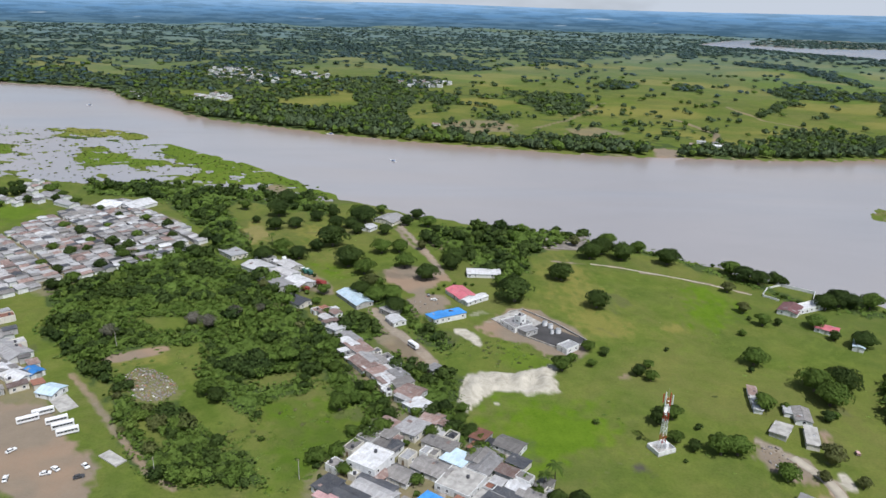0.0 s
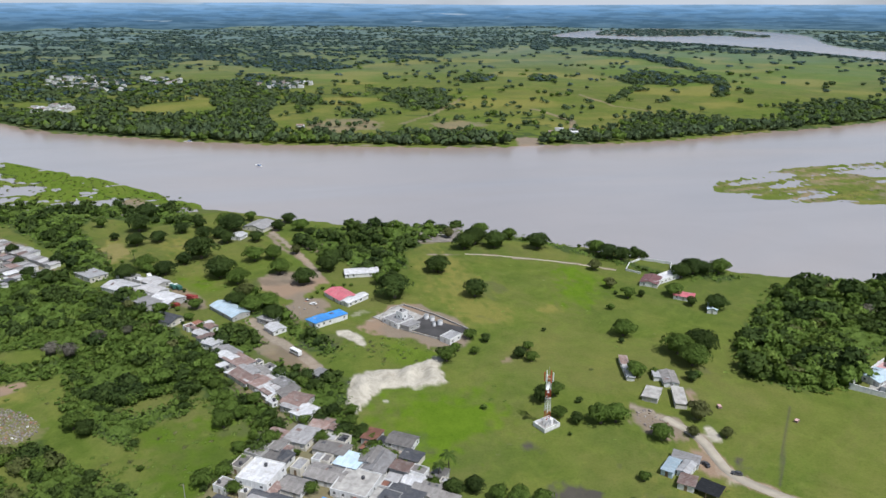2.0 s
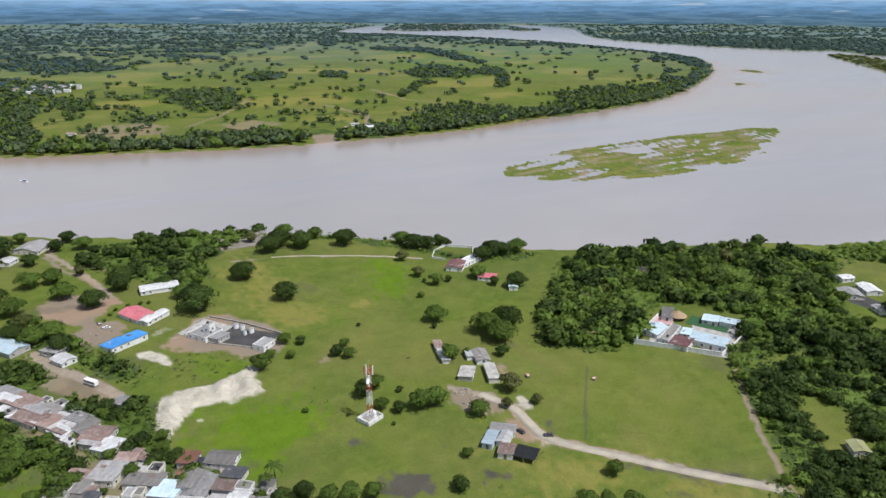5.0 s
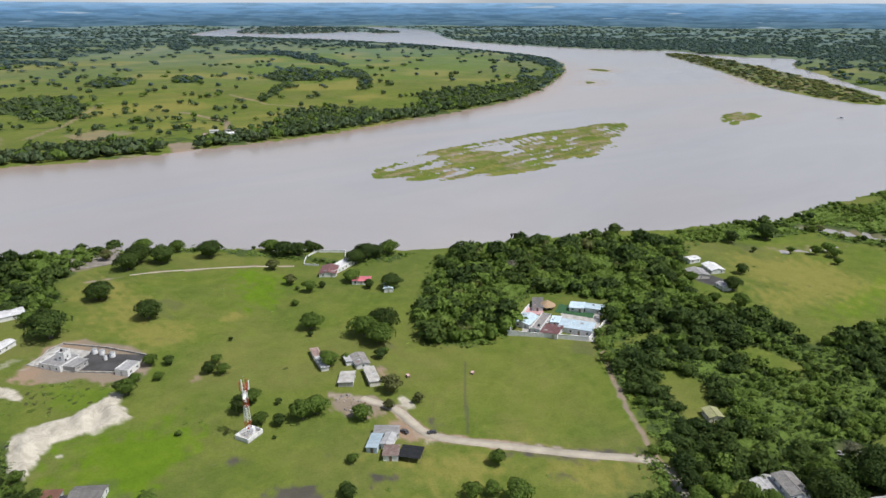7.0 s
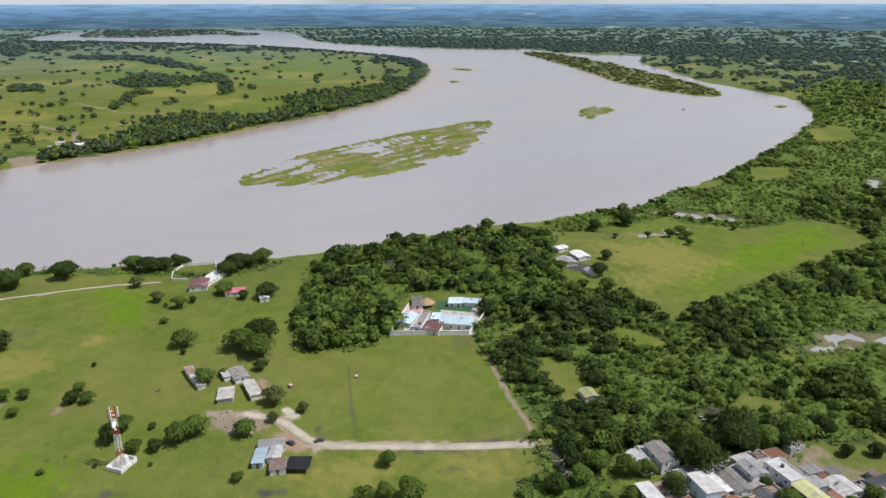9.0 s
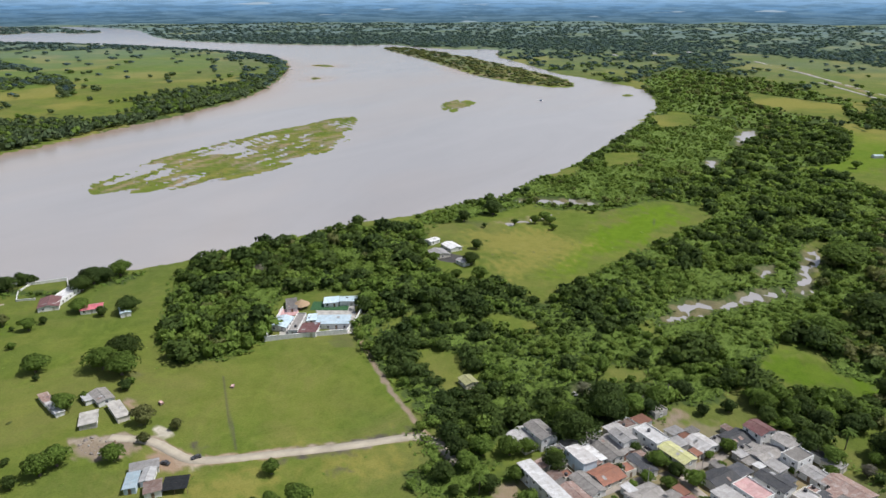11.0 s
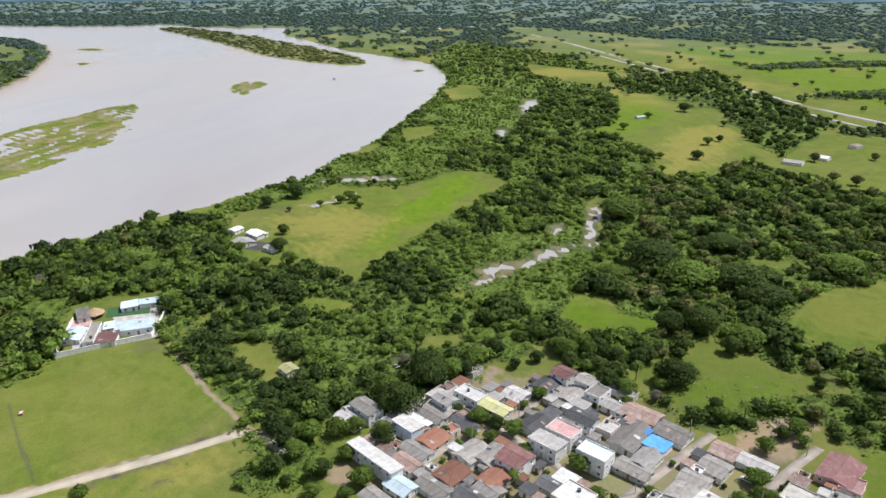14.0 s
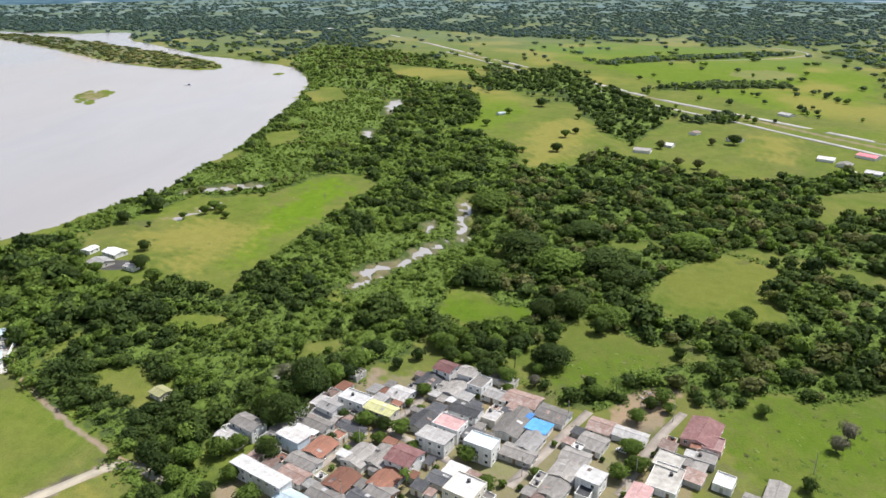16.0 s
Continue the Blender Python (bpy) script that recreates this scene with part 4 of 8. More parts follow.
def far_share(x, y):
    """The share of far ground under trees."""
    far = np.hypot(x, y)
    k = np.clip(2.3 * (np.where((x < 1600) & (far < 1900), -0.42, -0.16) + 0.5 * lumps(x, y, 300, 71) + 0.45 * lumps(x, y, 90, 73) + np.clip((far - 1300) / 1500, 0, 1) * 0.3), 0.012, 0.88)
    k = np.maximum(k, np.where(np.abs(lumps(x, y, 420, 75, 2)) < 0.04, 0.7, 0))
    for o, dense in FAR_DENSE:
        k = np.where(inside_by(o, x, y, 5) > 0, dense * (0.8 + 0.3 * lumps(x, y, 60, 79)), k)
    for o, loose in FAR_OPEN:
        k = np.where(inside_by(o, x, y, 5) > 0, np.where(lumps(x, y, 85, 83) > 0.75, 6 * loose, np.where(np.abs(lumps(x, y, 170, 84, 2)) < 0.03, 7 * loose, 0.2 * loose)), k)
    for o in CLUMPS:
        k = np.where(inside_by(o, x, y, 5) > 0, 0.95, k)
    return k


for outline, *_ in WOODS:
    zone(scrub, 1, 6, outline)
far_ground = ((gy > 700) | (gx > 775)) & (away > 600)
scrub[far_ground] = np.maximum(scrub[far_ground], np.clip((far_share(gx[far_ground], gy[far_ground]) - 0.25) * 2.2, 0, 1))
clearing = np.maximum.reduce([inside_by(p, gx, gy, 8) for p in CLEARINGS])
scrub *= 1 - soft(clearing, 4)

me = mesh_of("ground", np.stack([gx, gy, height], -1).reshape(-1, 3),
             (lambda i, j, w: np.stack([i * w + j, i * w + j + 1, (i + 1) * w + j + 1, (i + 1) * w + j], -1).reshape(-1, 4))(
                 *np.meshgrid(np.arange(len(REACH) - 1), np.arange(len(TURN) - 1), indexing="ij"), len(TURN))[:, ::-1], smooth=True)
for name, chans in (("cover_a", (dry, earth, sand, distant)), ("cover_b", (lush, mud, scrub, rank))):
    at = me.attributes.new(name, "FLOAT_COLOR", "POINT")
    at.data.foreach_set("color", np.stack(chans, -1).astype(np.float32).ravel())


def ground_material():
    m = Mat("grass_and_earth", 0.95, spec=0.05)
    co = m.world_co()
    fine, mid, broad = m.noise(1.1, 4, co), m.noise(0.14, 5, co, 0.6), m.noise(0.02, 4, co)
    a, b = m.n.new("ShaderNodeAttribute"), m.n.new("ShaderNodeAttribute")
    a.attribute_name, b.attribute_name = "cover_a", "cover_b"
    sa, sb = m.n.new("ShaderNodeSeparateColor"), m.n.new("ShaderNodeSeparateColor")
    m.l.new(a.outputs["Color"], sa.inputs[0]), m.l.new(b.outputs["Color"], sb.inputs[0])

    def worn(ch, k=0.6):
        """The cover's own share, broken up by grain."""
        s = m.math("ADD", ch, m.math("MULTIPLY", m.math("SUBTRACT", m.noise(0.45, 5, co, 0.65), 0.5), k))
        return m.ramp(m.math("MULTIPLY", s, ch), [(0.10, (0, 0, 0)), (0.75, (1, 1, 1))])

    grass = m.mix(mid, (0.072, 0.110, 0.016), (0.146, 0.184, 0.036))
    grass = m.mix(m.math("MULTIPLY", m.ramp(broad, [(0.4, (0, 0, 0)), (0.65, (1, 1, 1))]), 0.4), grass, (0.160, 0.166, 0.042))
    wide = m.noise(0.0065, 6, co, 0.66, 0.7)
    grass = m.mix(m.math("MULTIPLY", m.ramp(wide, [(0.44, (0, 0, 0)), (0.6, (1, 1, 1))]), 0.5), grass, m.mix(mid, (0.056, 0.082, 0.024), (0.108, 0.120, 0.046)))
    patch = m.ramp(m.noise(0.055, 6, co, 0.68, 0.8), [(0.42, (0, 0, 0)), (0.62, (1, 1, 1))])
    grass = m.mix(m.math("MULTIPLY", patch, 0.5), grass, (0.074, 0.110, 0.018))
    straw = m.ramp(m.noise(0.012, 7, co, 0.72, 1.2), [(0.46, (0, 0, 0)), (0.62, (1, 1, 1))])
    grass = m.mix(m.math("MULTIPLY", straw, 0.42), grass, m.mix(mid, (0.152, 0.142, 0.046), (0.210, 0.182, 0.074)))
    lime = m.ramp(m.noise(0.085, 6, m.co("Object"), 0.7, 1.5), [(0.52, (0, 0, 0)), (0.7, (1, 1, 1))])
    grass = m.mix(m.math("MULTIPLY", lime, 0.6), grass, (0.150, 0.186, 0.036))
    grass = m.mix(worn(sb.outputs[0]), grass, m.mix(mid, (0.066, 0.122, 0.008), (0.140, 0.212, 0.018)))
    grass = m.mix(worn(sa.outputs[0]), grass, m.mix(mid, (0.160, 0.156, 0.034), (0.250, 0.228, 0.068)))
    grass = m.mix(worn(sb.outputs[2]), grass, m.mix(mid, (0.040, 0.066, 0.020), (0.080, 0.108, 0.034)))
    grass = m.mix(worn(b.outputs["Alpha"], 0.5), grass, m.mix(mid, (0.044, 0.078, 0.009), (0.080, 0.122, 0.019)))
    grass = m.mix(m.math("MULTIPLY", m.ramp(fine, [(0.45, (0, 0, 0)), (0.7, (1, 1, 1))]), 0.45), grass, m.mix(1.0, grass, (0.62, 0.66, 0.6), "MULTIPLY"))
    # haze painted over the far grass as a pale blue-green
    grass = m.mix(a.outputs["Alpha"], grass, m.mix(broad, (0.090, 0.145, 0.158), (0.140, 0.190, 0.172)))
    soil = m.mix(mid, (0.150, 0.117, 0.086), (0.27, 0.212, 0.156))
    soil = m.mix(m.math("MULTIPLY", m.ramp(m.noise(0.025, 3, co), [(0.45, (0, 0, 0)), (0.6, (1, 1, 1))]), 0.55), soil, (0.34, 0.208, 0.130))
    soil = m.mix(m.math("MULTIPLY", fine, 0.5), soil, (0.27, 0.236, 0.186))
    col = m.mix(worn(sa.outputs[1]), grass, soil)
    col = m.mix(worn(sb.outputs[1]), col, m.mix(mid, (0.055, 0.052, 0.042), (0.105, 0.095, 0.078)))
    pale = m.mix(m.ramp(m.noise(0.22, 6, co, 0.7, 0.8), [(0.38, (0, 0, 0)), (0.62, (1, 1, 1))]), (0.36, 0.33, 0.27), (0.52, 0.48, 0.40))
    col = m.mix(worn(sa.outputs[2], 0.9), col, pale)
    return m.color(col).bump(m.math("ADD", fine, mid), 0.6, 0.35).m


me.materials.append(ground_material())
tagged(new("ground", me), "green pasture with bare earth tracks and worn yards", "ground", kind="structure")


def water_material():
    m = Mat("muddy_water", 0.20, spec=0.5)
    co = m.world_co()
    mp = m.n.new("ShaderNodeMapping")
    mp.inputs["Scale"].default_value = (0.35, 1.0, 1.0)
    m.l.new(co, mp.inputs[0])
    swirl = m.noise(0.012, 5, mp.outputs[0], 0.6, 1.2)
    silt_and_reflection = m.ramp(m.noise(0.004, 4, mp.outputs[0], 0.55, 0.6), [(0.42, (0, 0, 0)), (0.66, (1, 1, 1))])
    clear = m.mix(swirl, (0.272, 0.260, 0.264), (0.342, 0.326, 0.328))
    col = m.mix(m.math("MULTIPLY", silt_and_reflection, 0.55), clear, (0.345, 0.290, 0.255))
    # brown by the far bank: silt, with the bank's reflection painted in
    bank = m.n.new("ShaderNodeAttribute")
    bank.attribute_name = "silt_and_reflection"
    edge = m.math("MULTIPLY", bank.outputs["Fac"], m.math("ADD", 0.45, m.math("MULTIPLY", swirl, 0.8)), True)
    m.color(m.mix(edge, col, (0.345, 0.248, 0.190)))
    return m.bump(m.noise(0.9, 3, co), 0.25, 0.12).m


WATER = water_material()
wx, wy = gx[::2, ::2], gy[::2, ::2]
rows_w, cols_w = wx.shape
wi, wj = np.meshgrid(np.arange(rows_w - 1), np.arange(cols_w - 1), indexing="ij")
wm = mesh_of("water", np.stack([wx, wy, wx * 0], -1).reshape(-1, 3), np.stack([wi * cols_w + wj, (wi + 1) * cols_w + wj, (wi + 1) * cols_w + wj + 1, wi * cols_w + wj + 1], -1).reshape(-1, 4))
# share of silt and painted reflection, strongest at the far bank
by_bank = np.clip(1 - river[::2, ::2] / 70, 0, 1) ** 1.5 * np.clip((wy - 700 + 0.0001 * wx) / 60, 0, 1) * (wx < 1500)
wm.attributes.new("silt_and_reflection", "FLOAT", "POINT").data.foreach_set("value", by_bank.astype(np.float32).ravel())
wm.materials.append(WATER)
river_ob = tagged(new("water", wm), "wide muddy brown river with a silky surface", "river", kind="structure")
river_ob.location.z = -1.25


def backdrop_material():
    m = Mat("hazy_distance", 1.0, spec=0.0)
    co = m.world_co()
    mp = m.n.new("ShaderNodeMapping")
    mp.inputs["Scale"].default_value = (1, 1, 14)
    m.l.new(co, mp.inputs[0])
    sep = m.n.new("ShaderNodeSeparateXYZ")
    m.l.new(co, sep.inputs[0])
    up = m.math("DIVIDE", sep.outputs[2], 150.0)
    # haze painted as a gradient, bluer and paler towards the top
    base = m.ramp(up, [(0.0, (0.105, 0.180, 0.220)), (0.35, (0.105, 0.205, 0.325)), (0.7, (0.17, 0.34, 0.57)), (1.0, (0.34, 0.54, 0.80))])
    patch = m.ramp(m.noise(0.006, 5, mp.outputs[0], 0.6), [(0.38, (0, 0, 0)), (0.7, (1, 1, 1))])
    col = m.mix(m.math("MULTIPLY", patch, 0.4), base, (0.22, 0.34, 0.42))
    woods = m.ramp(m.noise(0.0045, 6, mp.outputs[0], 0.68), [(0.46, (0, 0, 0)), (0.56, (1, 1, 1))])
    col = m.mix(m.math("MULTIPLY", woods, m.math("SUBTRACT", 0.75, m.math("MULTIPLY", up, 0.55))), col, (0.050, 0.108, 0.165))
    # pale streaks painted as glints off far water
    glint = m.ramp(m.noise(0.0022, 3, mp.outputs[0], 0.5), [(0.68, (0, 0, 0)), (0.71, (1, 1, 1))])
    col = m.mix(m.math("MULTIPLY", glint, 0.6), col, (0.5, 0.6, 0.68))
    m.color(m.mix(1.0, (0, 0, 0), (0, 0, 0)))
    # the backdrop gives off its painted colour itself, though no lamp
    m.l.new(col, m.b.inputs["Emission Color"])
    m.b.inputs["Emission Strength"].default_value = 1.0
    return m.m


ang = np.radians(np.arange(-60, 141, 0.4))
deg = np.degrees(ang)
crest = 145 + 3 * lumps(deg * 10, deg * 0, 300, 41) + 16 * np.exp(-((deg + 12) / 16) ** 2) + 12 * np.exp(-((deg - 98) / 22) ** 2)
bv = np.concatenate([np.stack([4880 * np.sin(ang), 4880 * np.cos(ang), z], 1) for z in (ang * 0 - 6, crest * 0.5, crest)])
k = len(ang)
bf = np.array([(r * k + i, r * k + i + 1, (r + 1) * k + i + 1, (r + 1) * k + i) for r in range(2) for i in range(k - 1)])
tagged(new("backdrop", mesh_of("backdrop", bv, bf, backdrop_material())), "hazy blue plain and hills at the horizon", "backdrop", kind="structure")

# ---- trees ----


def lofted(bm, p, q, r0, r1, sides=6):
    """A tapered limb from p to q."""
    p, q = Vector(p), Vector(q)
    turn = (q - p).to_track_quat("Z", "Y").to_matrix()
    rings = [[bm.verts.new(c + turn @ Vector((r * math.cos(i * math.tau / sides), r * math.sin(i * math.tau / sides), 0))) for i in range(sides)]
             for c, r in ((p, r0), (q, r1))]
    for i in range(sides):
        bm.faces.new((rings[0][i], rings[0][(i + 1) % sides], rings[1][(i + 1) % sides], rings[1][i]))
    bm.faces.new(rings[1])


def part(name, bm, material, parent, label=""):
    """One mesh object under a thing or a part. bm: a bmesh, which is used up, or a mesh."""
    if isinstance(bm, bpy.types.Mesh):
        me = bm
    else:
        me = bpy.data.meshes.new(name)
        bmesh.ops.recalc_face_normals(bm, faces=bm.faces)
        bm.to_mesh(me)
        bm.free()
        me.materials.append(material)
    ob = new(name, me)
    ob.parent = parent
    return tagged(ob, label)


def make_tree(kind, width, tall, leaves, lobes, cards, size, clear, label, flat=0.75):
    """A tree at the origin: a tapered trunk with limbs, and a crown of leaf clumps."""
    name = {"bushes": "bush", "broad trees": "shade_tree", "bare trees": "bare_tree"}.get(kind, "tree")
    top = tagged(new(name), label, name.replace("_", " "), kind)
    bm = bmesh.new()
    lofted(bm, (0, 0, -0.4), (0.1, 0.05, clear), 0.05 * width + 0.05, 0.032 * width + 0.03)
    for i in range(6):
        a = i * math.tau / 6 + random.uniform(-0.4, 0.4)
        s = width * random.uniform(0.22, 0.34)
        lofted(bm, (0.1, 0.05, clear * 0.9), (s * math.cos(a), s * math.sin(a), clear + (tall - clear) * random.uniform(0.35, 0.6)), 0.022 * width + 0.02, 0.02, 5)
    part("trunk", bm, BARK, top)
    v, f, face = make_crown(width, tall - clear * 0.75, lobes, cards, size, flat)
    v[:, 2] += clear * 0.75
    part("crown", mesh_of("crown", v, f, leaves, face=face), leaves, top)
    return top


def make_palm(tall, label):
    top = tagged(new("palm_tree"), label, "palm", "palms")
    bm = bmesh.new()
    lofted(bm, (0, 0, -0.3), (0.3, 0.1, tall), 0.22, 0.14)
    part("trunk", bm, BARK, top)
    bm = bmesh.new()
    for i in range(15):
        a, lift = i * 2.4, random.uniform(-0.1, 0.9)
        last = None
        for s in range(5):
            u = s / 4
            r = 3.0 * u
            z = tall + lift * r - 0.33 * r * r * 0.9
            wd = 0.42 * math.sin(math.pi * min(1, u * 0.85 + 0.12)) + 0.04
            c, sd = Vector((0.3 + r * math.cos(a), 0.1 + r * math.sin(a), z)), Vector((-math.sin(a), math.cos(a), 0)) * wd
            now = [bm.verts.new(c + sd - Vector((0, 0, 0.2 * wd))), bm.verts.new(c), bm.verts.new(c - sd - Vector((0, 0, 0.2 * wd)))]
            if last:
                bm.faces.new((last[0], now[0], now[1], last[1]))
                bm.faces.new((last[1], now[1], now[2], last[2]))
            last = now
    crown = part("crown", bm, LEAF_MID, top)
    face = unit(np.array([v.co for v in crown.data.vertices]) - (0.3, 0.1, tall - 3))
    crown.data.attributes.new("bough", "FLOAT_VECTOR", "POINT").data.foreach_set("vector", face.astype(np.float32).ravel())
    return top



def plant(top, x, y, scale=1.0, squash=1.0):
    z = height_at(x, y)
    m = pose(x, y, z - 0.05, 0, 0, random.uniform(0, 360))
    ob = copy_thing(top, m)
    ob.scale = (scale, scale, scale * squash)
    return ob


random.seed(4), np.random.seed(4)
BROAD = [make_tree("broad trees", 16, 9.5, m, 34, 2400, 0.5, 1.6, lab, 0.75) for m, lab in
         ((LEAF_DARK, "broad dark green shade tree standing in the pasture"), (LEAF_MID, "broad leafy green shade tree with a full crown"), (LEAF_DARK, "broad dark green shade tree standing in the pasture"))]
ROUND = [make_tree("round trees", 9, 6.6, m, 20, 1250, 0.36, 0.8, lab) for m, lab in
         ((LEAF_MID, "round leafy green tree standing on grass"), (LEAF_DARK, "dense dark green tree standing on grass"), (LEAF_MID, "round leafy green tree standing on grass"),
          (LEAF_OLIVE, "olive green tree with a thin crown"))]
BUSH = [make_tree("bushes", 4, 2.8, m, 11, 420, 0.26, 0.3, "low rounded green bush growing in the grass") for m in (LEAF_MID, LEAF_DARK)]
BARE = [make_tree("bare trees", 8, 6.5, LEAF_BARE, 16, 700, 0.22, 1.6, "leafless pale grey tree with fine twigs")]
PALM = make_palm(7.5, "tall palm tree with drooping green fronds")
KINDS = (*BROAD, *ROUND, *BUSH, *BARE, PALM)


def grow(places, olive=False):
    """Single trees at (x, y, crown width)."""
    for x, y, wide in places:
        if wide > 11.5:
            plant(random.choice(BROAD), x, y, wide / 16)
        elif wide > 4.8:
            plant(ROUND[3] if olive else random.choice(ROUND[:3]), x, y, wide / 9)
        else:
            plant(random.choice(BUSH), x, y, max(0.4, wide / 4))


# riverside pasture
grow([(69, 385, 16.0), (161, 371, 8.9), (159, 343, 8.4), (141, 285, 12.8), (201, 304, 13.2)], True)
grow([(82, 345, 15.3), (162, 326, 9.4), (170, 327, 5.1), (147, 314, 4.8), (137, 278, 3.8), (188, 325, 11.6), (191, 312, 6.9), (157, 262, 16.2), (169, 263, 16.5), (158, 251, 15.8), (151, 239, 6.4), (129, 246, 10.5), (138, 247, 4.6), (68, 295, 7.5), (75, 291, 5.9), (59, 284, 6.2), (53, 275, 10.6), (67, 280, 5.2)])
grow([(86, 272, 7.2), (90, 268, 7.1), (92, 280, 5.8), (60, 234, 3.2), (84, 235, 9.3), (90, 238, 8.9), (87, 223, 6.7), (92, 218, 6.2), (98, 231, 3.7), (101, 216, 11.2), (107, 216, 11.3), (119, 202, 8.8), (87, 211, 2.0), (40, 370, 10.9)])
grow([(102, 431, 17.9), (93, 422, 16.4), (113, 422, 17.6), (111, 453, 13.3), (127, 437, 11.5), (140, 415, 16.9), (174, 400, 14.7), (177, 389, 14.4), (184, 384, 13.7), (194, 386, 10.9), (198, 384, 8.0), (205, 349, 13.8), (215, 353, 15.8), (221, 352, 12.3), (231, 352, 14.2), (168, 414, 3.8)])
# meadows by the shore
grow([(-151, 516, 11.0), (-122, 501, 19.8), (-117, 469, 14.0), (-104, 475, 12.6), (-123, 531, 19.6), (-92, 492, 12.2), (-145, 464, 6.1), (-63, 498, 17.3), (-75, 476, 14.2), (-47, 512, 10.6), (-20, 503, 11.7), (-72, 436, 22.6), (-81, 426, 10.7), (-102, 421, 14.8), (-89, 410, 13.8), (-110, 406, 14.3), (-39, 424, 15.0), (-28, 426, 13.6), (6, 416, 14.8), (-5, 470, 7.9), (-134, 483, 7.2), (-149, 416, 6.9)])
grow([(-57, 399, 20.2), (-46, 387, 14.8), (-23, 400, 14.3), (-9, 380, 15.0), (-27, 349, 13.9), (-40, 366, 11.3), (-14, 433, 8.0)], True)
grow([(105, 296, 2.8), (158, 333, 3.2), (199, 303, 6.3), (188, 263, 3.4), (102, 181, 4.9), (92, 168, 5.8), (123, 142, 7.6), (129, 139, 6.9), (133, 131, 11.3), (141, 150, 7.3), (119, 204, 8.0), (155, 241, 4.6)])
grow([(38, 186, 7.7), (45, 186, 7.7), (52, 181, 7.6), (58, 178, 8.4), (65, 176, 7.6), (91, 166, 6.5), (29, 198, 4.8), (25, 204, 4.1), (18, 212, 4.1), (33, 194, 3.9), (12, 225, 6.5), (9, 240, 5.9), (15, 220, 5.1)])
# beside the town
grow([(167, 99, 8.9), (176, 95, 9.3), (163, 92, 4.9), (170, 83, 8.1), (160, 82, 6.8), (180, 78, 7.4), (169, 69, 9.1), (195, 81, 7.9), (195, 71, 7.8), (210, 70, 18.1), (237, 67, 16.2), (214, 49, 5.8), (210, 40, 9.1), (162, 72, 5.8), (218, 77, 12.8), (191, 86, 9.7), (186, 94, 10.6), (181, 102, 9.5)])
for x, y, wide in [(459, -5, 33.9), (379, -24, 34.6), (354, -42, 32.3), (359, -67, 30.9), (339, -75, 26.4), (410, -63, 26.5), (354, -3, 19.5), (390, -121, 27.8), (310, -44, 20.9), (296, -61, 19.9)]:
    plant(random.choice(BROAD), x, y, wide / 16, 0.62)
grow([(39, 351, 21.3), (7, 410, 15.1), (139, 212, 10.4), (131, 202, 5.6), (143, 199, 5.7), (67, 387, 13.1), (87, 447, 9.8)], True)
grow([(33, 372, 10.5), (-2, 365, 2.9), (-5, 358, 2.6), (1, 370, 2.7), (7, 372, 3.0), (13, 373, 2.7), (17, 372, 2.7)])
# field by the flooded wood
grow([(434, 198, 6.4), (444, 187, 8.9), (454, 184, 9.8), (437, 170, 6.3), (448, 177, 8.9), (417, 213, 4.7), (422, 232, 10.5), (448, 222, 16.6), (489, 160, 6.0), (496, 180, 5.3)])
grow([(255, -29, 16.4), (295, -118, 12.6), (241, -43, 5.9), (270, -106, 7.8), (265, -84, 7.0), (231, -69, 9.0), (227, -64, 6.7), (230, -82, 5.0), (285, -54, 10.4), (256, -7, 7.1)])
grow([(257, -32, 13.7), (299, -122, 10.8), (243, -44, 5.1), (199, -52, 8.1), (225, -104, 6.5), (259, -115, 6.6), (218, -57, 7.7), (225, -70, 5.8), (184, -103, 6.2), (589, -36, 7.8), (636, -36, 8.4), (699, -81, 11.5), (639, -67, 12.6), (797, -106, 9.1), (878, -71, 17.1), (720, -94, 8.3), (831, -175, 11.0), (754, -3, 11.1), (825, -29, 10.7)])
grow([(581, -178, 11.0), (591, -164, 10.1), (654, -164, 11.0), (674, -237, 15.2), (672, -216, 9.2), (423, -208, 10.3), (568, -292, 11.5), (398, -232, 15.4)], True)
grow([(-39, 240, 10.0), (-9, 236, 5.4), (-21, 225, 7.8), (-3, 223, 6.4), (-32, 223, 6.0), (-64, 218, 3.0), (2, 240, 6.8), (8, 232, 6.2), (-15, 249, 3.7), (-94, 249, 9.7), (-88, 244, 8.6), (-67, 278, 10.3)])
grow([(191, 69, 9.2), (180, 78, 7.5), (230, 63, 15.6), (212, 40, 6.3), (209, 33, 7.0), (201, 34, 6.0), (193, 3, 8.9), (234, -11, 5.8), (200, 50, 4.9), (230, 0, 4.4), (195, 44, 4.0), (178, 55, 3.4), (248, 51, 7.9), (186, 47, 2.7)])
grow([(237, 67, 13.7), (238, 57, 11.4), (229, 67, 8.9), (269, 17, 10.3), (275, 10, 11.4), (269, 1, 11.3), (264, -6, 10.1), (258, 12, 8.5), (258, 25, 7.1), (278, -10, 10.0), (256, 5, 7.1), (267, -16, 9.7), (255, -25, 8.5), (251, 33, 6.1), (220, 21, 4.7), (201, 41, 5.3)])
grow([(244, -3, 11.4), (241, -11, 9.9), (270, -19, 9.8), (299, -29, 16.0), (302, -42, 18.9), (280, 26, 7.6), (267, 14, 12.2), (268, 3, 10.7), (269, -7, 9.8), (233, -45, 8.9), (249, -24, 7.0), (250, 50, 11.7), (260, 43, 9.6), (285, -11, 10.2)])
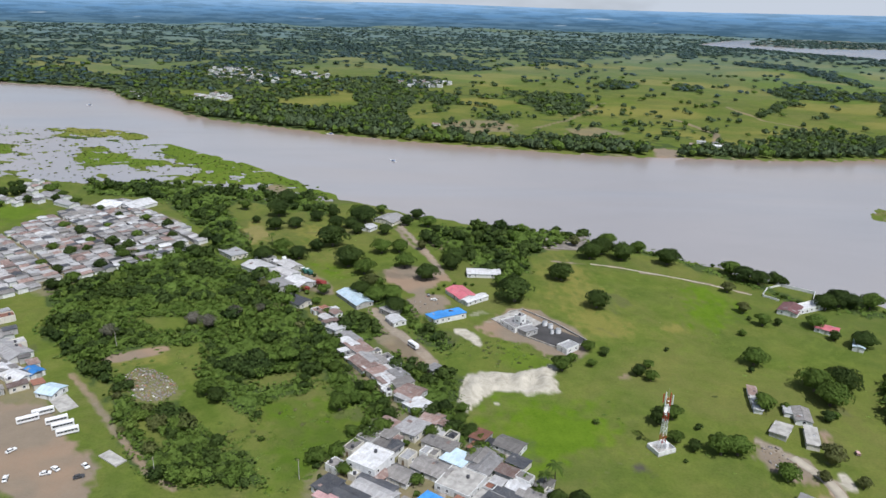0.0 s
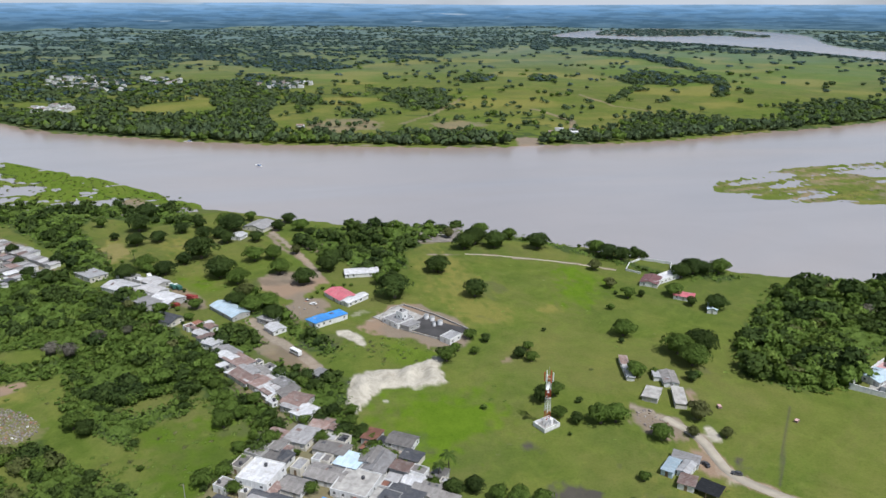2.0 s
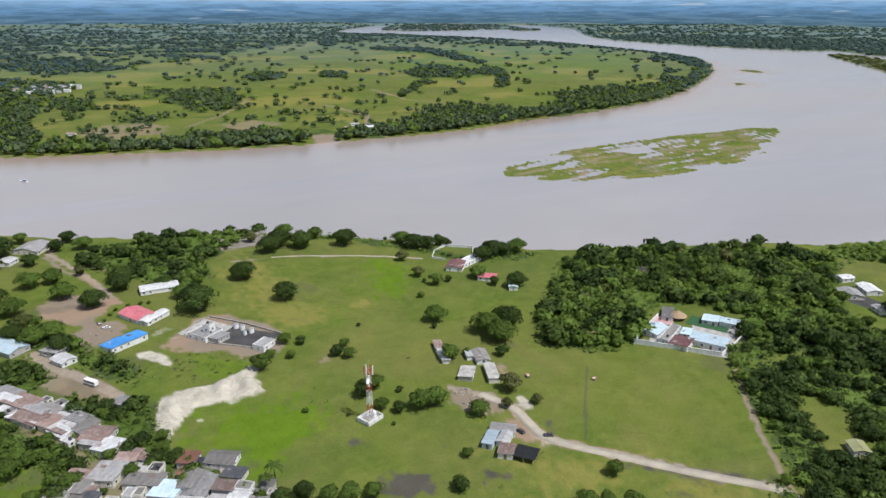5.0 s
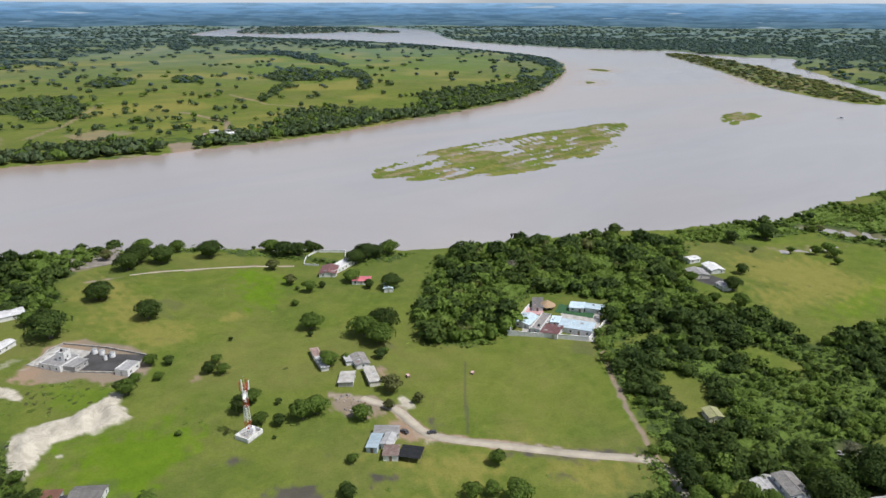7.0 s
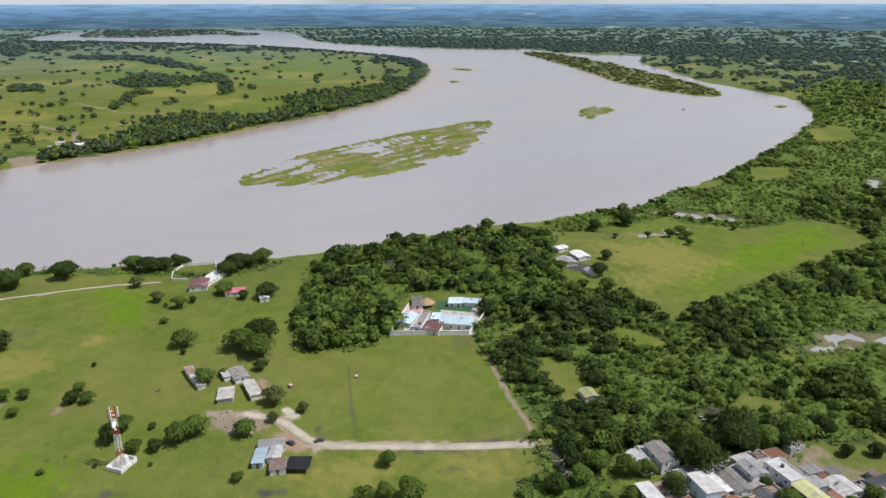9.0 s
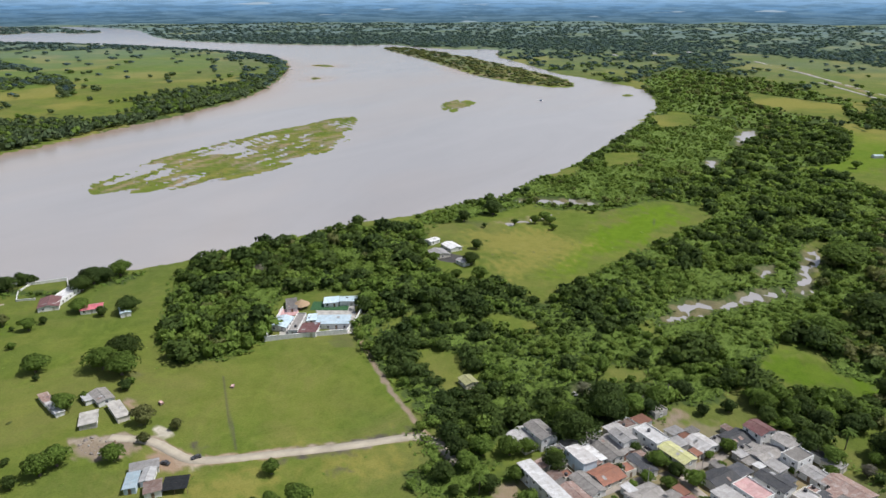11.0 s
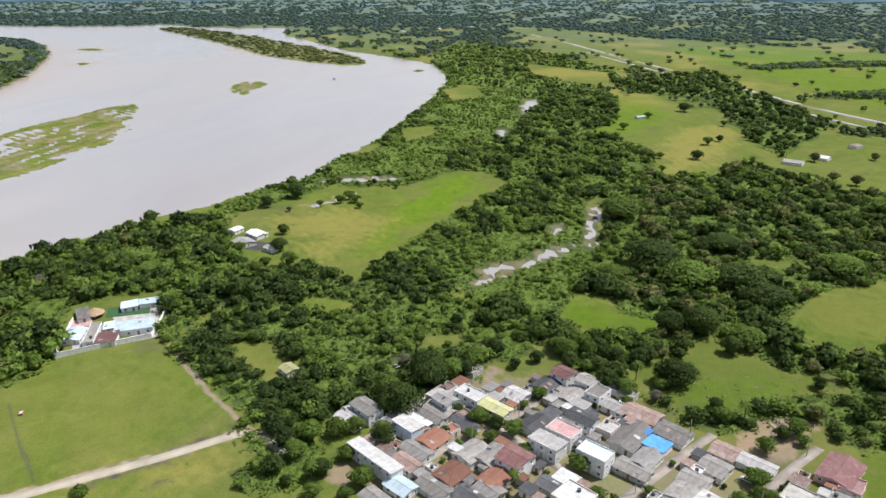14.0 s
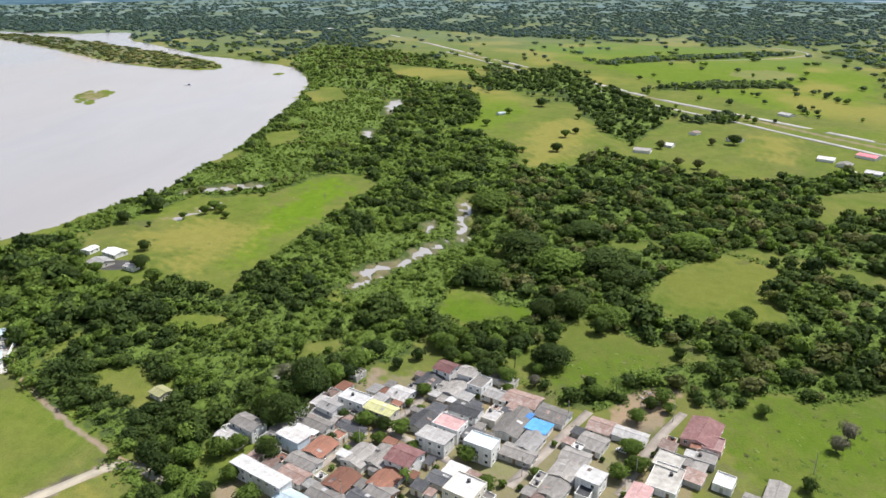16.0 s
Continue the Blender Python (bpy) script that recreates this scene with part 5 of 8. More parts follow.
grow([(353, 225, 10.6), (341, 208, 8.8), (348, 186, 12.1), (330, 171, 11.5), (322, 159, 9.3), (325, 183, 8.3), (325, 213, 13.3), (375, 197, 8.6), (315, 184, 9.4), (371, 239, 9.7)])
grow([(-57, 490, 20.5), (-59, 463, 12.5), (-40, 463, 11.7), (-11, 483, 13.7), (-12, 449, 9.1), (5, 398, 14.2), (-24, 333, 12.8), (-35, 346, 13.9), (-44, 355, 12.4), (-66, 476, 12.0), (-82, 502, 11.0), (-27, 486, 10.6)])
for x, y in [(253.5, -14.6), (179.2, 22.0), (234.9, -52.6), (167.1, 85.4)]:
    plant(PALM, x, y, random.uniform(0.8, 1.1))
for x, y in [(-111.3, 434.6), (34.7, 194.6), (38.9, 197.1)]:
    plant(PALM, x, y, random.uniform(0.8, 1.1))
for x, y, s in (-154.4, 295.9, 1.2), (-112.0, 308.3, 1.3), (-120.8, 312.1, 1.2), (-92.1, 328.0, 0.9), (271.6, 282.7, 1.1), (204.7, -120.9, 1.0), (211.3, -127.6, 1.1), (-103.0, 322.6, 1.1), (241.4, 77.7, 1.0), (239.4, -21.6, 0.8):
    plant(BARE[0], x, y, s)


def stuff_of(name, label, pieces, mats):
    """Many crowns as one mesh. pieces: (corners, faces, material number, the boughs' ways)."""
    v, f, mi, lie, tone, base = [], [], [], [], [], 0
    rng = np.random.RandomState(5)
    for pv, pf, k, *way in pieces:
        v.append(pv), f.append(pf + base), mi.append(np.full(len(pf), k, np.int32))
        tone.append(np.full(len(pv), rng.uniform()))
        lie.append(way[0] if way else np.tile((0.0, 0.0, 1.0), (len(pv), 1)))
        base += len(pv)
    me = mesh_of(name, np.concatenate(v), np.concatenate(f), face=np.concatenate(lie), tone=np.concatenate(tone))
    for m in mats:
        me.materials.append(m)
    me.polygons.foreach_set("material_index", np.concatenate(mi))
    return tagged(new(name, me), label, "woodland", kind="stuff")


# woods: crowns differ from place to place, taken from a few dozen shapes
np.random.seed(8)
LEAVES = [LEAF_DARK, LEAF_MID, LEAF_LIGHT, LEAF_OLIVE]
SHAPES = {n: [make_crown(1.0, 0.62, lobes, n, s) for _ in range(10)] for n, s, lobes in ((230, 0.068, 17), (104, 0.098, 13), (44, 0.145, 9))}
pieces = []
for i, (outline, wide, gap, kinds) in enumerate(WOODS):
    kinds = kinds.replace(" ", "")
    spots = scatter(outline, gap * 0.9, 50 + i)
    if not len(spots):
        continue
    sx, sy = spots[:, 0], spots[:, 1]
    wet = np.maximum.reduce([inside_by(p, sx, sy, 8) for p in POOLS])
    thin, kin = lumps(sx, sy, 45, 61), lumps(sx, sy, 42, 63, 3)
    bare = np.maximum.reduce([inside_by(p, sx, sy, 8) for p in CLEARINGS])
    low = np.maximum.reduce([inside_by(p, sx, sy, 8) for p in SCRUB]) + 4 * thin
    tall = np.maximum.reduce([inside_by(p, sx, sy, 8) for p in DEEP]) + 4 * thin
    for (x, y), w, th, ki, cl, lo, hi in zip(spots, wet, thin, kin, bare, low, tall):
        if w > -4.5 + 2 * th or cl > 0.5:
            continue
        far = math.hypot(x, y)
        s = np.random.uniform(wide[0] * 0.75, wide[1]) * (0.85 + 0.3 * max(-1, min(1, th))) * np.random.choice([0.7, 1, 1]) * (0.5 if th < -0.75 else 1)
        v, f, face = SHAPES[230 if far < 290 else 104 if far < 525 else 44][np.random.randint(10)]
        a = np.random.uniform(0, math.tau)
        turn = np.array([[math.cos(a), math.sin(a), 0], [-math.sin(a), math.cos(a), 0], [0, 0, 1]])
        leaf, luck = kinds[np.random.randint(len(kinds))], np.random.uniform()
        if lo > 0 and ki < 0.7:
            leaf, s = "l" if luck < 0.35 else "m", s * 0.8
        elif hi > 0 and luck < 0.9:
            leaf, s = "d", s * 1.25
        elif ki > 0.25 and luck < 0.75 and "dd" not in kinds and "ll" not in kinds:
            leaf, s = "d" if "o" not in kinds or luck < 0.5 else "m", s * 1.3
        elif ki < -0.2 and luck < 0.75 and wide[1] < 13:
            leaf, s = "l" if "l" in kinds and luck < 0.55 else "m", s * 0.6
        k = "dmlo".index(leaf)
        pieces.append((((v * (np.random.uniform(0.8, 1.25), 1, 1)) @ turn) * (s, s, s * np.random.uniform(0.7, 1.1)) + (x, y, height_at(x, y) + 0.02 * s), f, k, face @ turn))
# undergrowth: a rough leafy layer between the trunks
def undergrowth():
    deep = np.maximum.reduce([inside_by(np.array(o, float), gx, gy, 12) for o, *_ in WOODS]) - 2.0
    deep = np.minimum(np.minimum(deep, -pool - 3), -clearing - 2) + 1.5 * lumps(gx, gy, 14, 67)
    top = height - 0.6 + np.clip(deep, -1, 1.6) * 0.75 + np.clip(deep, 0, 1) * (0.55 * lumps(gx, gy, 8, 68, 3) + np.random.uniform(-0.5, 0.5, gx.shape))
    on = deep > -1
    r, c = np.nonzero(on[:-1, :-1] & on[1:, :-1] & on[:-1, 1:] & on[1:, 1:])
    w = gx.shape[1]
    f = np.stack([r * w + c, (r + 1) * w + c, (r + 1) * w + c + 1, r * w + c + 1], -1)[:, ::-1]
    used, f = np.unique(f, return_inverse=True)
    v = np.stack([gx, gy, top], -1).reshape(-1, 3)[used]
    tagged(new("undergrowth", mesh_of("undergrowth", v, f.reshape(-1, 4)[:, ::-1], LEAF_MID, face=unit(np.random.normal(size=v.shape) * 0.35 + (0, 0, 1)))), "low tangled green undergrowth beneath the trees", "undergrowth", kind="stuff")


undergrowth()


def ground_cover():
    """Single leaf clumps over the undergrowth: bushes, creepers and saplings."""
    x, y, size = [], [], []
    r = 120.0
    while r < 720:
        gap = r / 185
        a = np.arange(math.radians(-46), math.radians(122), gap / r)
        a = a + np.random.uniform(-0.5, 0.5, a.shape) * gap / r
        q = r + np.random.uniform(-0.5, 0.5, a.shape) * gap
        x.append(q * np.sin(a)), y.append(q * np.cos(a)), size.append(np.full(a.shape, gap))
        r += gap
    x, y, size = np.concatenate(x), np.concatenate(y), np.concatenate(size)
    deep = np.full(x.shape, -6.0)
    for o, *_ in WOODS:
        np.maximum(deep, inside_by(np.array(o, float), x, y, 6), out=deep)
    wet = np.maximum.reduce([inside_by(p, x, y, 6) for p in POOLS])
    k = (deep + 2 * lumps(x, y, 9, 69) > 0) & (wet < -1) & (np.maximum.reduce([inside_by(p, x, y, 6) for p in CLEARINGS]) < 0.5)
    x, y, size = x[k], y[k], size[k]
    z = heights_at(x, y)
    c = np.stack([x, y, z + np.random.uniform(0.3, 1.3, x.shape) + 0.5 * lumps(x, y, 7, 70)], 1)
    n = np.random.normal(size=c.shape) * 0.45 + (0, 0, 1)
    n /= np.linalg.norm(n, axis=1)[:, None]
    v, f = make_leaf_cards(c, n, size * 0.62)
    me = mesh_of("ground_cover", v, f, LEAF_MID, face=np.repeat(unit(n * 0.7 + (0, 0, 0.5)), 4, 0), tone=np.repeat(np.clip(0.5 + 0.4 * lumps(x, y, 25, 72), 0, 1), 4))
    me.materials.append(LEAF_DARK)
    # the dark leaf covers the floor inside the DEEP outlines
    in_deep = np.maximum.reduce([inside_by(p, x, y, 6) for p in DEEP]) > 0
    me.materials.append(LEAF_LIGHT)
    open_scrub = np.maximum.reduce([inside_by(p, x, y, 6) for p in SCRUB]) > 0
    me.polygons.foreach_set("material_index", np.where(in_deep, 1, np.where(open_scrub & (np.random.uniform(size=x.shape) < 0.4), 2, 0)).astype(np.int32))
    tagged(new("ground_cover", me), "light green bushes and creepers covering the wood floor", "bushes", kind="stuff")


ground_cover()
stuff_of("woodland", "dense mixed green woodland and scrub beside the river", pieces, LEAVES)

np.random.seed(12)
spots = []
ring = 590.0
while ring < 4700:
    gap = 5.2 + 0.0078 * (ring - 590)
    a = np.arange(math.radians(-44), math.radians(122), gap / ring)
    a = a + np.random.uniform(-0.45, 0.45, a.shape) * gap / ring
    rr = ring + np.random.uniform(-0.5, 0.5, a.shape) * gap
    spots.append(np.stack([rr * np.sin(a), rr * np.cos(a), np.full(a.shape, gap)], 1))
    ring += gap
spots = np.concatenate(spots)
sx, sy = spots[:, 0], spots[:, 1]
share = far_share(sx, sy)
wet = inside_by(RIVER, sx, sy, 90)
share = np.where((wet > -30) & (sy > 700) & (sx < 1625), 0.97, share)
share = np.where(inside_by(rounded([(250, 863), (290, 858), (247, 724), (214, 735)]), sx, sy, 5) > 0, 0, share)
taken = np.full(sx.shape, -30.0)
for o, *_ in WOODS:
    taken = np.maximum(taken, inside_by(np.array(o, float), sx, sy, 30))
near_side = (wet < 0) & (sy < 700) & (sx < 775)
keep = (np.random.uniform(size=sx.shape) < share) & (wet < -4) & (taken < 0) & ~near_side & (inside_by(MARSH, sx, sy, 5) < 0)
strip_wood = (inside_by(STRIP_ISLAND, sx, sy, 5) > 1) & (np.random.uniform(size=sx.shape) < 0.6)
back_wood = ((inside_by(BACK_ISLAND, sx, sy, 5) > 2) | (inside_by(MID_ISLAND, sx, sy, 5) > 2)) & (np.random.uniform(size=sx.shape) < 0.8)
FAR_SHAPES = {n: [make_crown(1.0, 0.62, 6, n, s) for _ in range(8)] for n, s in ((16, 0.26), (10, 0.33))}
pieces = []
chosen = keep | strip_wood | back_wood
by_water = (wet > -30) & (sy > 700) & (sx < 1625)
for (x, y, gap), s_isle, near_bank in zip(spots[chosen], strip_wood[chosen], by_water[chosen]):
    s = (4.5 if s_isle else np.random.uniform(0.7, 1.6) * min(6.6, gap * 1.1)) if gap < 9 else np.random.uniform(0.8, 1.5) * gap
    if near_bank and not s_isle:
        s *= 1.45
    s = min(s, 26)
    v, f, face = FAR_SHAPES[16 if gap < 9 else 10][np.random.randint(8)]
    tall = (0.25 * s if s_isle else min(s * np.random.uniform(0.6, 1.0), 8)) if gap > 9 else s * (0.32 if s_isle else np.random.uniform(0.8, 1.2))
    # the haze-tinted leaf takes over from about 1250 m outwards
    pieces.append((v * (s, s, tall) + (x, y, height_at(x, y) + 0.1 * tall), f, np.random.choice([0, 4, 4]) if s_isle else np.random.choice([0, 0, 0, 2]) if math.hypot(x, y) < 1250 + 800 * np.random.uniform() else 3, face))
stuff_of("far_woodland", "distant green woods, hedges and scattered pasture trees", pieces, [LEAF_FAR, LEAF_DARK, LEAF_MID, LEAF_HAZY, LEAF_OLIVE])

# reeds and grass tufts on the flooded islands and the marsh
np.random.seed(14)
pieces = []
for o, gap in ((BIG_ISLAND, 5.0), (SMALL_ISLAND, 5.0), (MARSH, 6.5), (SHOALS[0], 3), (SHOALS[1], 3), (SHOALS[2], 3), (SHOALS[3], 3)):
    for x, y in scatter(o, gap, 90):
        if o is BIG_ISLAND and lumps(np.array([x * 0.25]), np.array([y]), 40, 6)[0] < -0.1:
            continue
        if height_at(x, y) > -1.3 or o is MARSH and np.random.uniform() < 0.13:
            s = np.random.uniform(1.2, 2.8) * (np.random.choice([0.8, 1.1, 1.6]) if o is MARSH else 1)
            v, f, face = FAR_SHAPES[10][np.random.randint(8)]
            pieces.append((v * (s, s, s * (0.32 if o is MARSH else 0.13)) + (x, y, max(-1.35, height_at(x, y))), f, np.random.choice([0, 1, 1, 3] if o is BIG_ISLAND else [0, 1, 1, 2]), face))
stuff_of("marsh_reeds", "low green reeds and floating grass on flooded ground", pieces, [LEAF_MID, LEAF_OLIVE, LEAF_LIGHT, LEAF_BARE])

# ---- buildings ----


def box(bm, x0, y0, z0, x1, y1, z1):
    v = [bm.verts.new((x, y, z)) for z in (z0, z1) for x, y in ((x0, y0), (x1, y0), (x1, y1), (x0, y1))]
    for f in ((3, 2, 1, 0), (4, 5, 6, 7), (0, 1, 5, 4), (1, 2, 6, 5), (2, 3, 7, 6), (3, 0, 4, 7)):
        bm.faces.new([v[i] for i in f])


def prism(bm, section, y0, y1):
    """A section of (x, z) corners drawn out along y."""
    a, b = ([bm.verts.new((x, y, z)) for x, z in section] for y in (y0, y1))
    n = len(section)
    bm.faces.new(a[::-1]), bm.faces.new(b)
    for i in range(n):
        bm.faces.new((a[i], a[(i + 1) % n], b[(i + 1) % n], b[i]))


def drum(bm, x, y, z0, z1, r0, r1, sides=14):
    lofted(bm, (x, y, z0), (x, y, z1), r0, r1, sides)


def unit_mesh(name, mat, build):
    bm = bmesh.new()
    build(bm)
    bmesh.ops.recalc_face_normals(bm, faces=bm.faces)
    me = bpy.data.meshes.new(name)
    bm.to_mesh(me)
    bm.free()
    me.materials.append(mat)
    return me


def frame_build(bm):
    for a in ((-0.6, -0.08, 0, -0.5, 0.05, 1.2), (0.5, -0.08, 0, 0.6, 0.05, 1.2), (-0.5, -0.08, 1.1, 0.5, 0.05, 1.2), (-0.7, -0.16, -0.08, 0.7, 0.05, 0), (-0.03, -0.06, 0, 0.03, 0.05, 1.1)):
        box(bm, *a)


WINDOW_FRAME = unit_mesh("window", WHITE_PAINT, frame_build)
WINDOW_PANE = unit_mesh("pane", GLASS, lambda bm: box(bm, -0.5, -0.03, 0, 0.5, 0.04, 1.1))
DOORS = [unit_mesh("door", m, lambda bm: (box(bm, -0.5, -0.06, 0, 0.5, 0.04, 2.05), box(bm, 0.34, -0.1, 0.95, 0.4, -0.06, 1.1))) for m in (WOOD, GREYWALL, METAL)]
TANK = unit_mesh("water_tank", STEEL_DARK, lambda bm: (drum(bm, 0, 0, 0, 0.95, 0.55, 0.6), drum(bm, 0, 0, 0.95, 1.15, 0.6, 0.25)))
RNG = random.Random(21)
ROOF_WORD = {ROOF_GREY: "grey corrugated", ROOF_PALE: "pale zinc", ROOF_WHITE: "white sheet", ROOF_RUST: "rusty sheet", ROOF_TILE: "clay tile", ROOF_MAROON: "maroon sheet",
             ROOF_RED: "red sheet", ROOF_BLUE: "bright blue sheet", ROOF_SKY: "pale blue sheet", ROOF_DARK: "dark sheet", ROOF_YELLOW: "yellow sheet", ROOF_PINK: "pink", SLAB: "bare concrete"}
WALL_WORD = {WHITE: "white plastered", CREAM: "cream plastered", BRICK: "bare brick", PINK: "pink plastered", GREYWALL: "grey rendered", BLUEWALL: "pale blue plastered"}


BUILT = []


def house(x, y, w, d, rot, roof=None, wall=None, storeys=1, form="gable", openings=True, group="town houses", name="house", high=None):
    """A house with its walls, roof, door and windows. w runs along rot. form: gable, shed or flat."""
    roof, wall = roof or ROOF_GREY, wall or WHITE
    h = high or (2.3 if storeys == 1 else 5.0)
    top = tagged(new(name), f"{WALL_WORD.get(wall, 'plain')} {'two-storey ' if storeys == 2 else ''}house under a {ROOF_WORD.get(roof, 'grey')} {'flat' if form == 'flat' else 'pitched'} roof", "house", group)
    top.matrix_world = pose(x, y, height_at(x, y), 0, 0, rot)
    w, d = max(w, 2.5), max(d, 2.5)
    if name == "distant_house":
        w, d = min(w, 17), min(d, 11)
    BUILT.append((x, y, w, d, radians(rot)))
    turned = w < d                                   # the ridge runs along the longer side
    L, D = (d, w) if turned else (w, d)
    spin = pose(0, 0, 0, 0, 0, 90) if turned else Matrix.Identity(4)
    bm = bmesh.new()
    rise = {"gable": 0.12 * D, "shed": 0.06 * D, "flat": 0.0}[form]
    if form == "gable":
        prism(bm, [(-D / 2, -0.5), (D / 2, -0.5), (D / 2, h), (0, h + rise), (-D / 2, h)], -L / 2, L / 2)
    elif form == "shed":
        prism(bm, [(-D / 2, -0.5), (D / 2, -0.5), (D / 2, h), (-D / 2, h + rise)], -L / 2, L / 2)
    else:
        box(bm, -D / 2, -L / 2, -0.5, D / 2, L / 2, h)
        for a in ((-D / 2, -L / 2, D / 2, -L / 2 + 0.15), (-D / 2, L / 2 - 0.15, D / 2, L / 2), (-D / 2, -L / 2 + 0.15, -D / 2 + 0.15, L / 2 - 0.15), (D / 2 - 0.15, -L / 2 + 0.15, D / 2, L / 2 - 0.15)):
            box(bm, a[0], a[1], h, a[2], a[3], h + 0.55)
    bm.transform(spin @ pose(0, 0, 0, 0, 0, 90))
    part("wall", bm, wall, top)
    bm = bmesh.new()
    o, th = 0.35, 0.1
    if form == "gable":
        k = rise / (D / 2)
        for s in (-1, 1):
            prism(bm, [(0, h + rise + 0.03), (s * (D / 2 + o), h - k * o + 0.03), (s * (D / 2 + o), h - k * o + th + 0.03), (0, h + rise + th + 0.03)], -L / 2 - o, L / 2 + o)
        prism(bm, [(-0.22, h + rise + 0.09), (0.22, h + rise + 0.09), (0, h + rise + 0.24)], -L / 2 - o, L / 2 + o)
    elif form == "shed":
        k = rise / D
        prism(bm, [(-D / 2 - o, h + rise + k * o + 0.03), (D / 2 + o, h - k * o + 0.03), (D / 2 + o, h - k * o + th + 0.03), (-D / 2 - o, h + rise + k * o + th + 0.03)], -L / 2 - o, L / 2 + o)
    else:
        box(bm, -D / 2 + 0.15, -L / 2 + 0.15, h + 0.004, D / 2 - 0.15, L / 2 - 0.15, h + 0.08)
    bm.transform(spin @ pose(0, 0, 0, 0, 0, 90))
    part("roof", bm, roof, top)
    if form != "flat" and L > 7 and RNG.random() < 0.55:
        for _ in range(RNG.choice((1, 2))):
            bm = bmesh.new()
            s, u = RNG.choice((-1, 1)) if form == "gable" else 1, RNG.uniform(0.3, 0.6)
            c, wd, ln = RNG.uniform(-L * 0.35, L * 0.3), RNG.uniform(0.7, 1.6), RNG.uniform(0.16, 0.26)
            za = (lambda q: h + rise * (1 - q)) if form == "gable" else (lambda q: h + rise * (0.5 - q * 0.5))
            prism(bm, [(s * D / 2 * (u - ln), za(u - ln) + th + 0.07), (s * D / 2 * (u + ln), za(u + ln) + th + 0.07), (s * D / 2 * (u + ln), za(u + ln) + th + 0.12), (s * D / 2 * (u - ln), za(u - ln) + th + 0.12)], c, c + wd)
            bm.transform(spin @ pose(0, 0, 0, 0, 0, 90))
            part("roof_sheet", bm, RNG.choice((ROOF_WHITE, ROOF_PALE, ROOF_DARK, ROOF_RUST)), top, "replaced roof sheet")
    if form == "flat" and RNG.random() < 0.6:
        t = part("water_tank", TANK, None, top, "dark plastic water tank")
        t.location = (RNG.uniform(-0.3, 0.3) * w, RNG.uniform(-0.3, 0.3) * d, h + 0.08)
    if openings:
        for side in range(4):
            run, off = (w, d / 2) if side % 2 == 0 else (d, w / 2)
            turn = Matrix.Rotation(side * math.pi / 2, 4, "Z")
            for s in range(storeys):
                n = max(1, int(run / 3.2))
                for i in range(n):
                    u = (i + 0.5) / n * run - run / 2
                    at = turn @ Matrix.Translation((u, -off, 2.6 * s))
                    if s == 0 and i == n // 2 and side in (0, 3):
                        part("door", RNG.choice(DOORS), None, top).matrix_local = at
                    elif RNG.random() < 0.75:
                        f = part("window", WINDOW_FRAME, None, top)
                        f.matrix_local = at @ Matrix.Translation((0, 0, 0.85))
                        part("pane", WINDOW_PANE, None, f)
    return top


def pick(*choices):
    return RNG.choice(choices)


def shack(x, y, w, d, rot, roof=None, wall=None, form=None):
    return house(x, y, w, d, rot, roof or pick(ROOF_PALE, ROOF_GREY, ROOF_RUST, ROOF_WHITE, ROOF_PALE), wall or pick(WHITE, GREYWALL, WHITE, CREAM), 1, form or pick("shed", "gable"), True, "small houses", "small_house", RNG.uniform(2.1, 2.7))


# the town by the flooded wood
house(198.7, 84.5, 10.7, 5.8, -118, ROOF_PALE, CREAM)
house(203.7, 80.0, 10.8, 6.8, -121, ROOF_GREY, WHITE, 2)
house(178.1, 67.9, 22.1, 5.0, -121, ROOF_WHITE, WHITE, 2, "shed")
house(169.3, 56.4, 9.1, 6.7, -118, ROOF_SKY, WHITE, 1)
house(197.0, 62.4, 10.0, 5.7, -121, ROOF_PALE, BLUEWALL, 2, "shed")
house(204.4, 59.7, 9.6, 3.9, -117, ROOF_WHITE, WHITE, 1, "shed")
house(207.9, 57.3, 12.0, 6.5, -120, ROOF_GREY, WHITE)
house(212.9, 54.5, 11.4, 6.0, -118, ROOF_GREY, BRICK)
house(215.1, 53.6, 7.9, 5.9, -121, ROOF_PALE, WHITE, 2)
house(194.4, 52.5, 8.1, 9.5, -119, ROOF_TILE, CREAM)
house(187.0, 56.4, 10.9, 6.1, -119, ROOF_GREY, WHITE)
house(180.5, 57.9, 9.9, 5.9, -120, ROOF_RUST, WHITE)
house(206.4, 44.1, 10.4, 4.4, -120, ROOF_DARK, WHITE)
house(221.2, 45.2, 11.4, 6.7, -118, ROOF_WHITE, WHITE, 2, "flat")
house(214.9, 34.7, 11.4, 6.0, -118, ROOF_YELLOW, CREAM, 2)
house(244.5, 51.8, 12.2, 6.3, -120, ROOF_GREY, GREYWALL, 1, "flat")
house(228.8, 29.4, 8.5, 8.4, -117, ROOF_PALE, WHITE)
house(238.5, 19.2, 8.4, 9.7, -120, ROOF_DARK, GREYWALL)
house(244.6, 12.9, 7.7, 7.5, -121, ROOF_MAROON, WHITE, 2)
house(233.7, 8.3, 8.8, 11.1, -122, ROOF_GREY, GREYWALL)
house(241.3, 3.3, 7.9, 6.8, -118, ROOF_GREY, WHITE, 2)
house(234.0, -0.5, 6.4, 8.5, -120, ROOF_GREY, WHITE, 2, "flat")
house(230.2, -6.5, 11.2, 6.2, -120, ROOF_PALE, WHITE)
house(216.0, 4.2, 10.6, 6.7, -117, ROOF_DARK, WHITE, 2)
